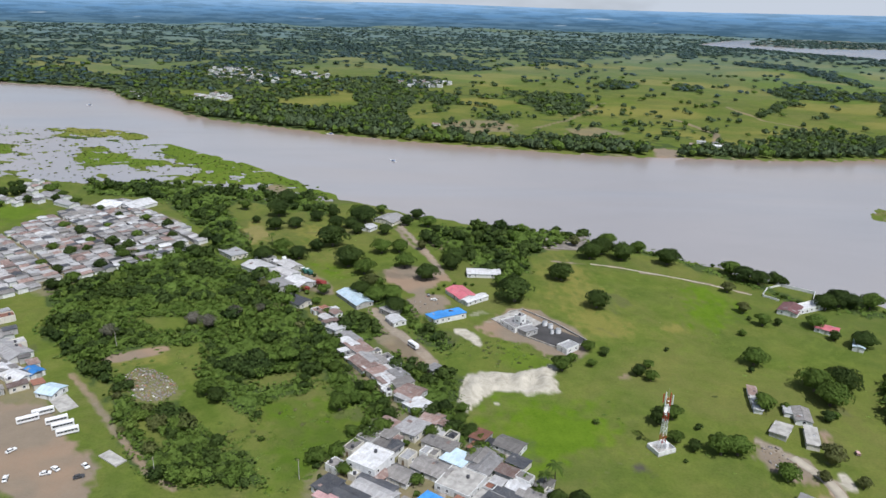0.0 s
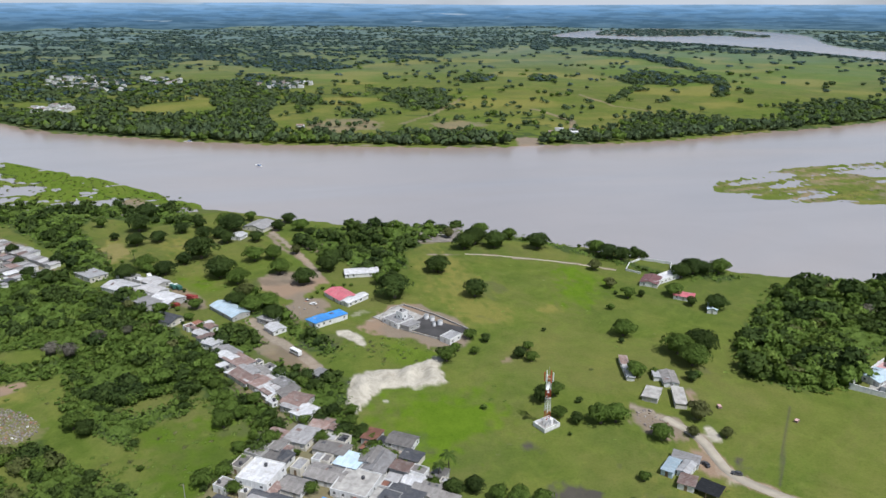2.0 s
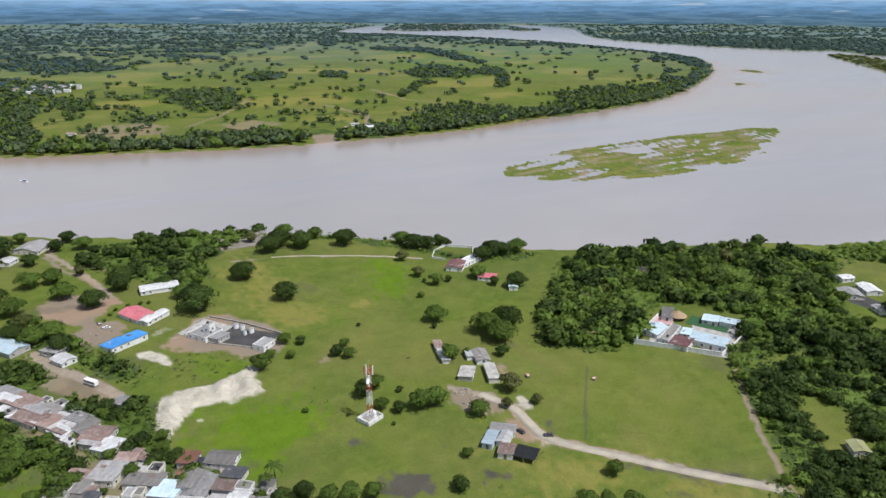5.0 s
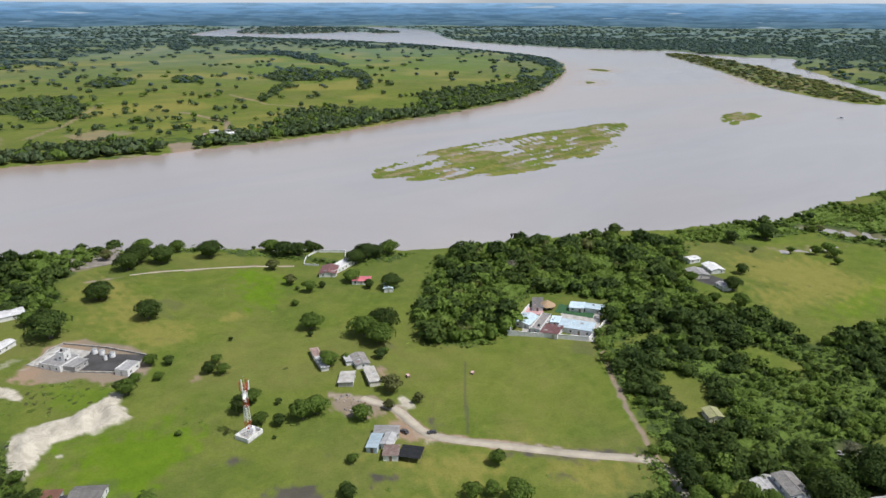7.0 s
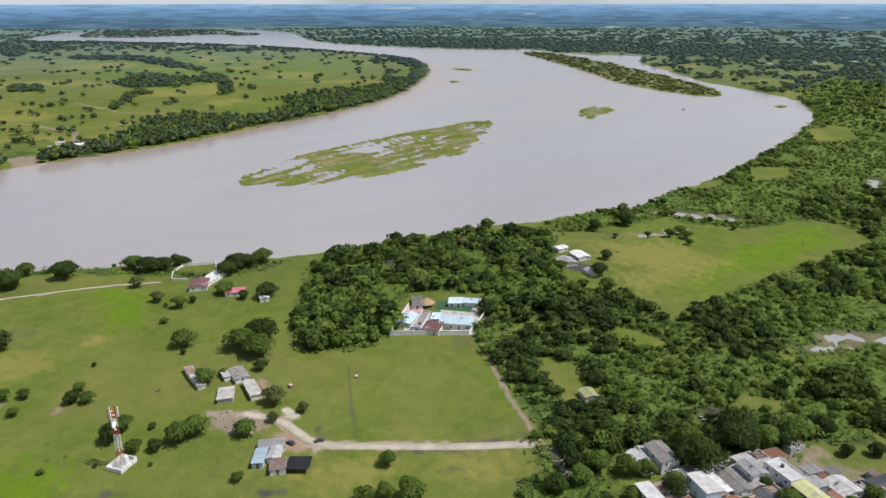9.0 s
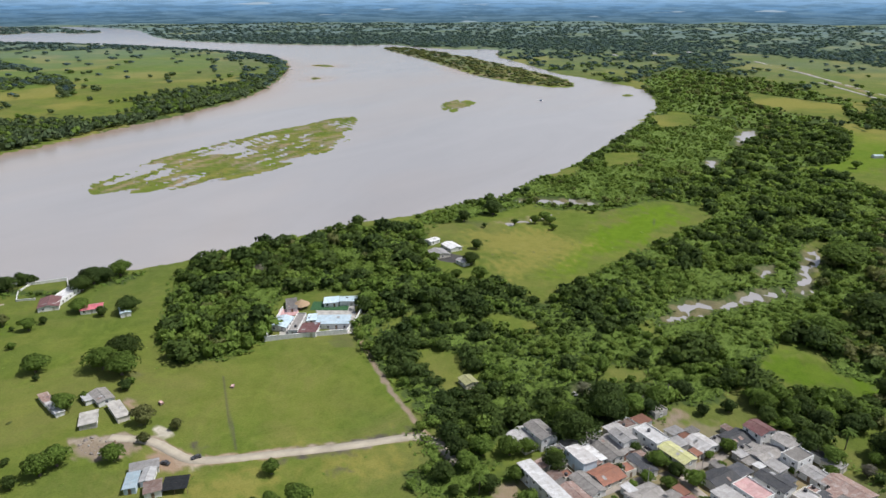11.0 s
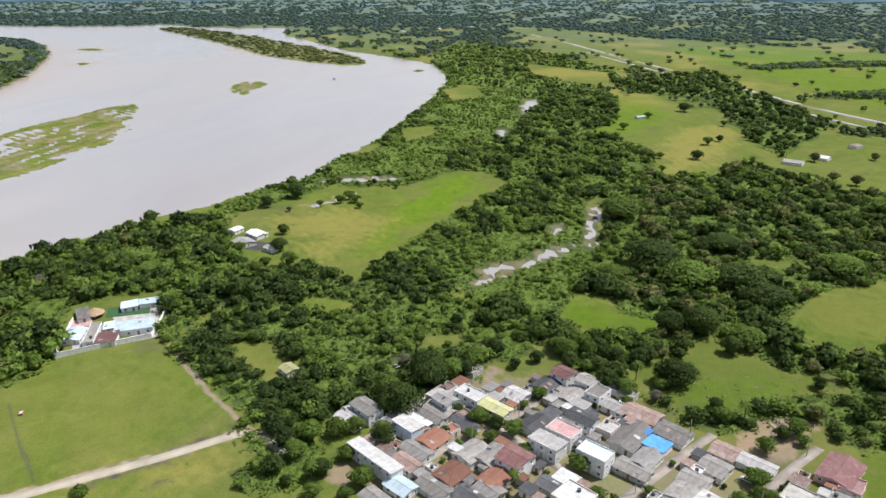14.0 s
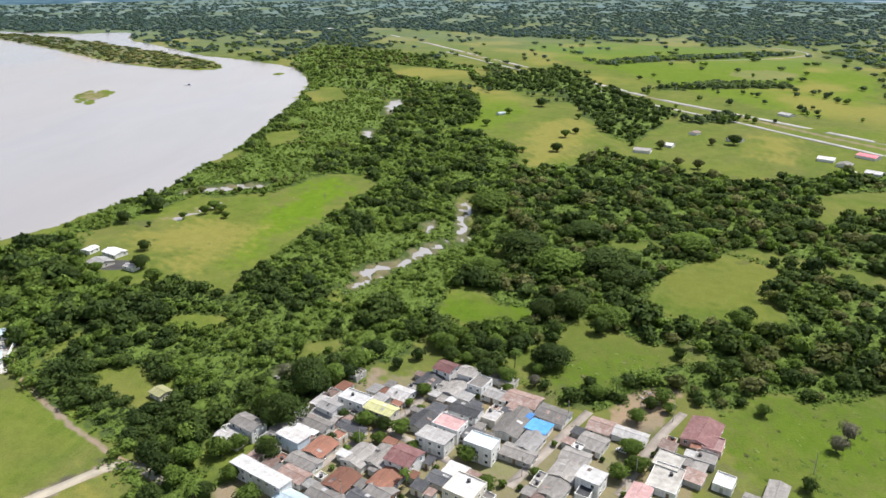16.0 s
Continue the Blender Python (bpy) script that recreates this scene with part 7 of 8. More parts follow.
house(201.5, 84.8, 9.1, 8.1, -116, ROOF_PALE, WHITE, 1, "gable")
house(370.4, 226.9, 6.0, 7.8, -104, ROOF_WHITE, WHITE, 1, "gable", True, "farm houses", "farmhouse")
house(367.6, 210.8, 11.9, 8.3, -118, ROOF_WHITE, WHITE, 1, "gable", True, "farm houses", "farmhouse")
house(352.4, 211.3, 11.1, 10.3, -123, ROOF_PALE, CREAM, 1, "gable", True, "farm houses", "farmhouse")
house(346.1, 190.7, 7.3, 4.9, -113, ROOF_WHITE, WHITE, 1, "gable", True, "farm houses", "farmhouse")
house(225, 121, 6.5, 5.5, -122, ROOF_YELLOW, CREAM, 1, "gable", True, "farm houses", "hut")
for a in ((665.4, -172.1, 13.1, 20.8, -120, ROOF_WHITE), (640.6, -144.9, 15.1, 14.7, -113, ROOF_GREY), (690.1, -243.5, 13.5, 22.4, -134, ROOF_WHITE), (721.6, -213.4, 7.8, 15.1, -132, ROOF_RUST),
          (615.2, -296.5, 13.1, 24.4, -124, ROOF_WHITE), (567.0, -292.1, 10.4, 23.6, 178, ROOF_WHITE), (625.6, -337.0, 19.4, 29.0, -145, ROOF_RED), (567.8, -313.3, 12.1, 21.9, -132, ROOF_WHITE),
          (595.7, -302.9, 10.7, 23.2, -131, ROOF_GREY), (818.0, -19.8, 6.0, 9.1, -149, ROOF_SKY), (826.8, -344.6, 15.3, 24.4, -152, ROOF_PALE),
          (2193.1, 463.4, 63.0, 96.6, -137, ROOF_WHITE), (1991.6, 621.4, 69.2, 82.5, -123, ROOF_WHITE), (2035.6, 578.6, 58.5, 85.6, -133, ROOF_WHITE), (2103.8, 543.6, 79.2, 90.7, -122, ROOF_WHITE), (2332.7, -1095.4, 100.1, 174.1, -168, ROOF_WHITE)):
    house(*a, WHITE, 1, "gable", False, "distant buildings", "distant_house")
# the village across the river
for outline, n in (([(-503, 1499), (-524, 1675), (-380, 1616), (-316, 1375), (-366, 1339), (-429, 1392)], 60),
                   ([(-112, 1365), (-75, 1458), (24, 1423), (-19, 1333)], 30),
                   ([(-407, 1125), (-412, 1215), (-352, 1200), (-343, 1122)], 18),
                   ([(-505, 1133), (-527, 1205), (-481, 1172), (-459, 1115)], 10),
                   ([(-373, 1693), (-213, 1511), (-210, 1407), (-316, 1472)], 20),
                   ([(294, 792), (281, 836), (337, 849), (326, 802)], 5),
                   ([(-37, 924), (-8, 933), (-8, 898)], 3)):
    spots = scatter(rounded(outline), 13, 33)
    for i in RNG.sample(range(len(spots)), min(n, len(spots))):
        x, y = spots[i]
        house(x, y, RNG.uniform(8, 13), RNG.uniform(6, 9), RNG.choice((-20, 70)) + RNG.uniform(-8, 8), pick(ROOF_WHITE, ROOF_PALE, ROOF_WHITE, ROOF_GREY, ROOF_RUST), WHITE, 1, "gable", False, "village across the river", "distant_house", 4.0)

# ---- telecom tower ----


def telecom_tower(x, y):
    top = tagged(new("telecom_tower"), "red and white lattice telecom tower with a white dish", "tower")
    top.matrix_world = pose(x, y, height_at(x, y), 0, 0, 24) @ Matrix.Scale(1.22, 4)
    bm = bmesh.new()
    box(bm, -3.2, -2.6, -0.3, 3.2, 2.6, 0.25)
    part("foundation", bm, SLAB, top, "grey concrete foundation slab")
    for a in ((-3.2, -2.6, 3.2, -2.4), (-3.2, 2.4, 3.2, 2.6), (-3.2, -2.4, -3.0, 2.4), (3.0, -2.4, 3.2, 2.4)):
        bm = bmesh.new()
        box(bm, a[0], a[1], 0.25, a[2], a[3], 1.5)
        part("perimeter_wall", bm, WHITE, top)
    bm = bmesh.new()
    box(bm, 1.2, -0.6, 0.25, 2.2, 0.9, 2.2)
    part("equipment_cabinet", bm, WHITE_PAINT, top)
    n, high = 7, 17.5
    for s in range(n):
        z0, z1 = 0.25 + s * high / n, 0.25 + (s + 1) * high / n
        w0, w1 = 0.7 - 0.035 * s, 0.7 - 0.035 * (s + 1)
        c0 = [(-w0, -w0, z0), (w0, -w0, z0), (w0, w0, z0), (-w0, w0, z0)]
        c1 = [(-w1, -w1, z1), (w1, -w1, z1), (w1, w1, z1), (-w1, w1, z1)]
        paint = RED_PAINT if s in (1, 4, 6) else WHITE_PAINT
        bm = bmesh.new()
        for i in range(4):
            lofted(bm, c1[i], c1[(i + 1) % 4], 0.06, 0.06, 4)
        sec = part("mast_section", bm, paint, top, "red painted" if paint is RED_PAINT else "white painted")
        for i in range(4):
            j = (i + 1) % 4
            for name, p, q, r in (("leg", c0[i], c1[i], 0.08), ("brace", c0[i], c1[j], 0.035), ("brace", c0[j], c1[i], 0.035)):
                bm = bmesh.new()
                lofted(bm, p, q, r, r, 5)
                part(name, bm, paint, sec)
    bm = bmesh.new()
    for i in range(8):
        a, b = i * math.tau / 8, (i + 1) * math.tau / 8
        lofted(bm, (1.2 * math.cos(a), 1.2 * math.sin(a), 16.2), (1.2 * math.cos(b), 1.2 * math.sin(b), 16.2), 0.07, 0.07, 4)
        lofted(bm, (1.2 * math.cos(a), 1.2 * math.sin(a), 17.2), (1.2 * math.cos(b), 1.2 * math.sin(b), 17.2), 0.05, 0.05, 4)
    part("platform_ring", bm, METAL, top)
    for i in range(6):
        a = i * math.tau / 6 + 0.3
        bm = bmesh.new()
        lofted(bm, (1.3 * math.cos(a), 1.3 * math.sin(a), 15.8), (1.3 * math.cos(a), 1.3 * math.sin(a), 18.8), 0.16, 0.16, 6)
        part("panel_antenna", bm, WHITE_PAINT if i % 2 else RED_PAINT, top)
    for (px, py, z, r, a) in ((-1.6, -0.9, 15.2, 1.35, 200), (-0.9, -0.9, 12.8, 0.6, 240)):
        bm = bmesh.new()
        for u0, u1 in ((0.0, 0.5), (0.5, 0.85), (0.85, 1.0)):
            r0 = [bm.verts.new((r * max(u0, 0.02) * math.cos(k * math.tau / 18), r * max(u0, 0.02) * math.sin(k * math.tau / 18), 0.35 * r * u0 * u0)) for k in range(18)]
            r1 = [bm.verts.new((r * u1 * math.cos(k * math.tau / 18), r * u1 * math.sin(k * math.tau / 18), 0.35 * r * u1 * u1)) for k in range(18)]
            for k in range(18):
                bm.faces.new((r0[k], r0[(k + 1) % 18], r1[(k + 1) % 18], r1[k]))
        lofted(bm, (0, 0, -0.3), (0, 0, 0), 0.25, 0.2, 8)
        bm.transform(pose(px, py, z, 90, 0, a - 180))
        part("dish_antenna", bm, WHITE_PAINT, top, "white dish antenna")
    bm = bmesh.new()
    lofted(bm, (0, 0, 17.6), (0, 0, 20.6), 0.07, 0.03, 5)
    part("lightning_rod", bm, METAL, top)
    return top


telecom_tower(80.4, 218.4)

# ---- walled compounds ----


def wall_run(name, label, points, high, mat, thick=0.25, group=""):
    """A free-standing wall along a line; each straight stretch is a part."""
    top = tagged(new(name), label, "wall", group)
    x0, y0 = points[0]
    top.location = (x0, y0, height_at(x0, y0))
    for (ax, ay), (bx, by) in zip(points[:-1], points[1:]):
        n = math.hypot(bx - ax, by - ay)
        bm = bmesh.new()
        box(bm, 0, -thick / 2, -0.6, n, thick / 2, high)
        box(bm, 0, -thick / 2 - 0.05, high, n, thick / 2 + 0.05, high + 0.1)
        bm.transform(pose(ax - x0, ay - y0, 0, 0, 0, math.degrees(math.atan2(by - ay, bx - ax))))
        part("wall_panel", bm, mat, top)
    return top


def slab(name, label, x, y, w, d, rot, mat, high=0.15, category="paving"):
    bm = bmesh.new()
    box(bm, -w / 2, -d / 2, -0.8, w / 2, d / 2, high)
    bmesh.ops.bevel(bm, geom=bm.edges[:], offset=0.03, segments=1, affect="EDGES")
    me = bpy.data.meshes.new(name)
    bm.to_mesh(me)
    bm.free()
    me.materials.append(mat)
    ob = tagged(new(name, me), label, category)
    ob.matrix_world = pose(x, y, height_at(x, y), 0, 0, rot)
    return ob


G = "compound buildings"
slab("courtyard", "grey paved courtyard of the white compound", 241.6, 214.2, 37.1, 34.3, -49, SLAB, 0.12)
slab("patio", "terracotta tiled patio beside the compound buildings", 241.2, 233.2, 9.7, 8.7, -46, ROOF_PINK, 0.2)
house(228.3, 225.7, 8.0, 11.9, -67, ROOF_SKY, WHITE, 1, "gable", True, G)
house(231.4, 218.7, 4.5, 19.2, -62, ROOF_GREY, WHITE, 1, "flat", True, G)
house(229.1, 209.2, 8.3, 10.0, -63, ROOF_MAROON, WHITE, 1, "shed", True, G)
house(242.4, 205.3, 15.9, 11.3, -58, ROOF_SKY, WHITE, 1, "shed", True, G)
house(239.2, 216.1, 4.2, 7.2, -56, ROOF_SKY, WHITE, 1, "shed", True, G)
house(260.6, 221.4, 7.2, 7.6, -55, ROOF_SKY, WHITE, 1, "shed", True, G)
house(267.1, 213.5, 11.6, 7.3, -55, ROOF_SKY, WHITE, 1, "shed", True, G)
house(246.9, 236.3, 5.2, 12.7, -46, ROOF_GREY, WHITE, 1, "shed", True, G)
slab("sports_pitch", "green artificial turf pitch inside the compound", 258.4, 220.4, 19.4, 10.9, -60, GREEN_NET, 0.2, "pitch")
rot = tagged(new("thatched_rotunda"), "round pavilion under a brown palm thatch roof", "pavilion")
rot.location = (249.3, 231.9, 0)
bm = bmesh.new()
drum(bm, 0, 0, 2.0, 4.6, 4.4, 0.25, 20)
part("roof", bm, THATCH, rot)
for i in range(8):
    bm = bmesh.new()
    drum(bm, 3.7 * math.cos(i * math.tau / 8), 3.7 * math.sin(i * math.tau / 8), -0.2, 2.4, 0.12, 0.12, 6)
    part("post", bm, WOOD, rot)
wall_run("compound_wall", "white plastered wall round the compound", [(211.9, 221.6), (224.7, 207.2), (237.6, 193.4)], 2.6, WHITE)
wall_run("compound_wall", "white plastered wall round the compound", [(211.9, 221.6), (224.4, 228.6), (242.4, 238.1)], 2.4, WHITE)
wall_run("compound_wall", "white plastered wall round the compound", [(237.6, 193.4), (248.5, 197.2), (270.4, 205.9)], 2.0, WHITE)

# the works: walled dark yard with plant
slab("works_yard", "dark stained asphalt yard inside a low white wall", 54.0, 308.8, 27.1, 15.3, -40, ASPHALT, 0.15)
slab("works_platform", "pale concrete platform of the works", 38.0, 325.4, 18.9, 18.2, -53, SLAB, 0.35)
wall_run("yard_wall", "low white wall round the works yard", [(27.9, 325.2), (38.2, 309.6), (59.4, 292.4), (69.4, 305.0)], 0.6, SLAB)
wall_run("yard_wall", "low white wall round the works yard", [(69.4, 305.0), (57.0, 323.7), (42.3, 340.1), (35.4, 336.8), (27.9, 325.2)], 0.6, SLAB)
house(37.0, 319.1, 11.4, 11.0, -56, ROOF_PALE, WHITE, 1, "flat", True, "works buildings", "works_building")
house(38.8, 318.6, 3.8, 4.2, -49, ROOF_PALE, WHITE, 2, "flat", True, "works buildings", "works_building", 6)
house(41.8, 312.0, 6.5, 7.4, -54, ROOF_PALE, GREYWALL, 1, "shed", True, "works buildings", "works_building")
house(58.9, 295.7, 6.2, 8.4, -51, ROOF_WHITE, WHITE, 1, "flat", True, "works buildings", "works_building")


def storage_tank(x, y, r, high, rot=0):
    top = tagged(new("storage_tank"), "white steel storage tank standing in the works yard", "tank", "tanks")
    top.matrix_world = pose(x, y, height_at(x, y) + 0.15, 0, 0, rot)
    bm = bmesh.new()
    drum(bm, 0, 0, 0, high, r, r, 18)
    part("shell", bm, WHITE_PAINT, top)
    bm = bmesh.new()
    drum(bm, 0, 0, high, high + 0.35 * r, r * 1.02, 0.15, 18)
    part("cone_roof", bm, METAL, top)
    bm = bmesh.new()
    for s in (-0.2, 0.2):
        lofted(bm, (r + 0.08, s, 0), (r + 0.08, s, high), 0.04, 0.04, 4)
    part("ladder", bm, METAL, top)


for x, y in [(51.5, 321.3), (53.9, 318.5), (57.0, 313.1), (42.4, 321.7)]:
    storage_tank(x, y, 1.3, 2.2)
storage_tank(53.8, 312.0, 0.8, 2.0)

# shade net yard beside the lane house
net = tagged(new("shade_net"), "black shade net stretched over posts beside the house", "shade net")
nx, ny, nw, nd, nr = 119.9, 171.5, 8.0, 7.3, -49
net.matrix_world = pose(nx, ny, height_at(nx, ny), 0, 0, nr)
bm = bmesh.new()
rows_n = [[bm.verts.new((nw * (i / 8 - 0.5), nd * (j / 8 - 0.5), 2.2 - 0.25 * math.sin(math.pi * i / 4) ** 2 * math.sin(math.pi * j / 4) ** 2)) for i in range(9)] for j in range(9)]
for j in range(8):
    for i in range(8):
        bm.faces.new((rows_n[j][i], rows_n[j][i + 1], rows_n[j + 1][i + 1], rows_n[j + 1][i]))
part("net", bm, DARK_NET, net)
for i in (-0.5, 0, 0.5):
    for j in (-0.5, 0, 0.5):
        bm = bmesh.new()
        drum(bm, i * nw, j * nd, -0.3, 2.25, 0.07, 0.07, 6)
        part("post", bm, WOOD, net)
wall_run("garden_wall", "low white wall round the farmhouse garden", [(186.0, 376.6), (196.7, 382.8), (211.4, 372.2), (205.5, 362.1)], 1.0, WHITE)
wall_run("garden_wall", "low white wall round the farmhouse garden", [(186.0, 376.6), (179.1, 366.1), (185.3, 359.3)], 1.0, WHITE)
OLD_CONCRETE = plain("old_brown_concrete", (0.27, 0.24, 0.21), 0.95, amount=0.45, scale=0.2)
slab("old_platform", "weathered brown concrete platform by the river", 82.1, 456.1, 30.5, 34.6, -7, OLD_CONCRETE, 0.2)
slab("ruined_floor", "bare concrete floor of a cleared building", -112.1, 205.3, 10.2, 4.2, -34, SLAB, 0.3)
slab("ruined_floor", "bare concrete floor of a cleared building", -146.9, 239.9, 13.1, 6.7, -44, SLAB, 0.3)


def ribbon(name, label, line, wide, mat, lift=0.12):
    """A road laid along a line, following the ground."""
    p = rounded(line, False, 2)
    d = np.gradient(p, axis=0)
    d /= np.linalg.norm(d, axis=1)[:, None]
    s = np.stack([-d[:, 1], d[:, 0]], 1) * wide / 2
    v = [(x, y, height_at(x, y) + lift + dz) for q, dz in ((p + s, -0.3), (p + s, 0), (p - s, 0), (p - s, -0.3)) for x, y in q]
    n = len(p)
    f = [(k * n + i, k * n + i + 1, (k + 1) * n + i + 1, (k + 1) * n + i) for k in range(3) for i in range(n - 1)]
    tagged(new(name, mesh_of(name, v, np.array(f)[:, ::-1], mat)), label, "road", kind="structure")


STREET = plain("dusty_street_concrete", (0.34, 0.30, 0.265), 0.92, amount=0.35, scale=0.15)
ROAD = plain("pale_worn_asphalt", (0.34, 0.33, 0.31), 0.9, amount=0.3, scale=0.05)
DIRT = plain("pale_packed_dirt", (0.45, 0.40, 0.32), 0.95, amount=0.3, scale=0.12)
ribbon("dirt_road", "pale packed dirt road across the pasture", [(126.6, 215.3), (133.4, 201.1), (132.2, 188.1), (131.9, 178.1), (143.7, 162.3), (157.6, 147.7), (172.3, 131.8), (184.5, 119.5), (184.5, 113.0), (182.2, 106.5), (174.9, 95.3)], 4.0, DIRT, 0.1)
ribbon("footpath", "narrow pale footpath across the pasture", [(91.4, 412.5), (111.6, 406.3), (133.1, 394.0), (159.7, 379.7), (173.9, 368.1)], 1.5, DIRT, 0.1)
ribbon("road", "pale main road between the fields", [(1985.8, 258.3), (1663.2, 100.6), (1400.1, -13.1), (1230.6, -97.8), (1067.8, -168.4), (920.9, -232.3), (816.7, -302.2), (744.1, -345.8), (669.5, -390.6)], 10, ROAD)
ribbon("road", "pale second carriageway beside the main road", [(1536.3, 81.0), (1334.3, -12.7), (1165.2, -93.0), (1002.1, -158.8), (871.0, -220.6), (788.8, -274.5), (709.8, -314.8), (618.7, -363.5)], 7.5, ROAD)
ribbon("road", "narrow pale farm road between the fields", [(1382.7, -277.7), (1388.2, -404.3), (1412.2, -516.3), (1445.0, -592.0), (1510.9, -662.3), (1615.8, -658.9), (1747.7, -581.8)], 4, ROAD)
for line in ([(172.0, 61.0), (184.0, 54.0), (199.0, 44.0), (210.0, 34.0), (217.0, 28.0), (230.0, 21.0)], [(181.0, -10.0), (193.0, -19.0), (209.0, -30.0), (224.0, -41.0)], [(210.0, 33.0), (202.0, 23.0), (196.0, 14.0), (189.0, 4.0)], [(178.5, -44.0), (205.0, -59.4), (224.6, -75.3)], [(-0.1, 186.0), (2.8, 197.1), (13.1, 210.7), (27.4, 213.3)]):
    ribbon("street", "pale dusty street between the houses", line, 3.4, STREET, 0.06)
slab("riverside_yard", "grey paved yard beside the shore house", 347.3, 203.0, 17.4, 24.0, -92, ASPHALT, 0.1)

# ---- vehicles ----


def wheel_on(top, x, y, r=0.48):
    bm = bmesh.new()
    lofted(bm, (x, y - 0.14, r), (x, y + 0.14, r), r, r, 12)
    w = part("wheel", bm, BLACK_RUBBER, top)
    bm = bmesh.new()
    s = 1 if y > 0 else -1
    lofted(bm, (x, y + s * 0.12, r), (x, y + s * 0.17, r), r * 0.55, r * 0.5, 10)
    part("hub", bm, METAL, w)


def make_bus(label, mat):
    top = tagged(new("bus"), label, "bus", "parked buses")
    bm = bmesh.new()
    box(bm, -4.6, -1.2, 0.5, 4.6, 1.2, 3.1)
    bmesh.ops.bevel(bm, geom=bm.edges[:], offset=0.18, segments=2, affect="EDGES")
    part("body", bm, mat, top)
    for s in (-1, 1):
        for i in range(6):
            bm = bmesh.new()
            box(bm, -4.1 + i * 1.38, s * 1.2 - 0.03, 1.7, -2.9 + i * 1.38, s * 1.2 + 0.03, 2.6)
            part("side_window", bm, GLASS, top)
    bm = bmesh.new()
    box(bm, 4.57, -1.0, 1.5, 4.64, 1.0, 2.7)
    part("windscreen", bm, GLASS, top)
    bm = bmesh.new()
    box(bm, -1.5, -0.6, 3.08, 0.3, 0.6, 3.3)
    part("roof_unit", bm, WHITE_PAINT, top)
    for x in (-3.0, 3.0):
        for y in (-1.08, 1.08):
            wheel_on(top, x, y, 0.5)
    return top


def make_car(label, mat):
    top = tagged(new("car"), label, "car", "parked cars")
    bm = bmesh.new()
    prism(bm, [(-2.1, 0.35), (2.1, 0.35), (2.15, 0.8), (1.2, 0.95), (-2.0, 1.0)], -0.85, 0.85)
    bmesh.ops.bevel(bm, geom=bm.edges[:], offset=0.07, segments=1, affect="EDGES")
    part("body", bm, mat, top)
    bm = bmesh.new()
    prism(bm, [(-1.6, 0.97), (1.0, 0.93), (0.4, 1.42), (-1.2, 1.45)], -0.74, 0.74)
    part("window_band", bm, GLASS, top)
    bm = bmesh.new()
    box(bm, -1.15, -0.7, 1.43, 0.35, 0.7, 1.5)
    part("roof", bm, mat, top)
    for x in (-1.3, 1.3):
        for y in (-0.8, 0.8):
            wheel_on(top, x, y, 0.32)
    return top


def make_truck(label, cab, bed):
    top = tagged(new("truck"), label, "truck", "parked trucks")
    for name, a, mat in (("cargo_bed", (-3.4, -1.15, 0.9, 1.2, 1.15, 2.6), bed), ("cab", (1.35, -1.1, 0.6, 3.2, 1.1, 2.5), cab), ("chassis", (-3.3, -0.5, 0.5, 3.1, 0.5, 0.88), STEEL_DARK), ("windscreen", (3.19, -0.9, 1.5, 3.24, 0.9, 2.3), GLASS)):
        bm = bmesh.new()
        box(bm, *a)
        bmesh.ops.bevel(bm, geom=bm.edges[:], offset=0.05 if name != "windscreen" else 0.01, segments=1, affect="EDGES")
        part(name, bm, mat, top)
    for x in (-2.3, 2.2):
        for y in (-1.0, 1.0):
            wheel_on(top, x, y, 0.48)
    return top


def park(ob, x, y, rot, size=1.0):
    ob.matrix_basis = pose(x, y, height_at(x, y) + 0.02, 0, 0, rot) @ Matrix.Scale(size, 4)
    return ob


bus = park(make_bus("white bus parked on the bare yard", WHITE_PAINT), -142.2, 226.4, 32, 0.82)
for x, y, r in ((-138.2, 223.1, 31), (-134.7, 219.5, 30), (-150.2, 231.8, 33), (-153.1, 226.6, 33)):
    copy_thing(bus, pose(x, y, height_at(x, y) + 0.02, 0, 0, r))
copy_thing(bus, pose(-12.8, 294.1, 0.1, 0, 0, 128)).scale = (0.7, 0.85, 0.85)
car = park(make_car("white car parked on bare ground", WHITE_PAINT), -119.1, 200.7, -40, 0.85)
for x, y, r in ((-128.4, 198.9, 150), (-130.4, 196.4, 20), (-4.4, 349.9, 160), (232.9, 69.6, 200), (240.9, 189.6, 10), (200.7, -48.6, 60), (-148.6, 208.1, 60), (-141.6, 192.9, 110)):
    copy_thing(car, pose(x, y, height_at(x, y) + 0.02, 0, 0, r))
dark_car = park(make_car("dark car parked beside the dirt road", STEEL_DARK), 134.1, 178.4, 150, 0.85)
for x, y, r in ((126.5, 185.1, 100), (-118.6, 195.0, 30), (-7.5, 356.3, 100), (199.3, -75.9, 60)):
    copy_thing(dark_car, pose(x, y, height_at(x, y) + 0.02, 0, 0, r))
truck = park(make_truck("red truck parked in the yard", TRUCK_RED, TRUCK_RED), -68.4, 368.2, 150)
copy_thing(truck, pose(-66.0, 364.8, 0.05, 0, 0, 120))
copy_thing(truck, pose(-76.2, 359.7, 0.05, 0, 0, 150))
g_truck = park(make_truck("green and white truck parked in the yard", WHITE_PAINT, GREEN_PAINT), -81.1, 387.0, 120)
copy_thing(g_truck, pose(-78.1, 385.1, 0.05, 0, 0, 125))
w_truck = park(make_truck("white truck parked in the yard", WHITE_PAINT, WHITE_PAINT), -89.6, 397.6, 120)
copy_thing(w_truck, pose(-96.7, 404.6, 0.05, 0, 0, 110))

# ---- boats ----


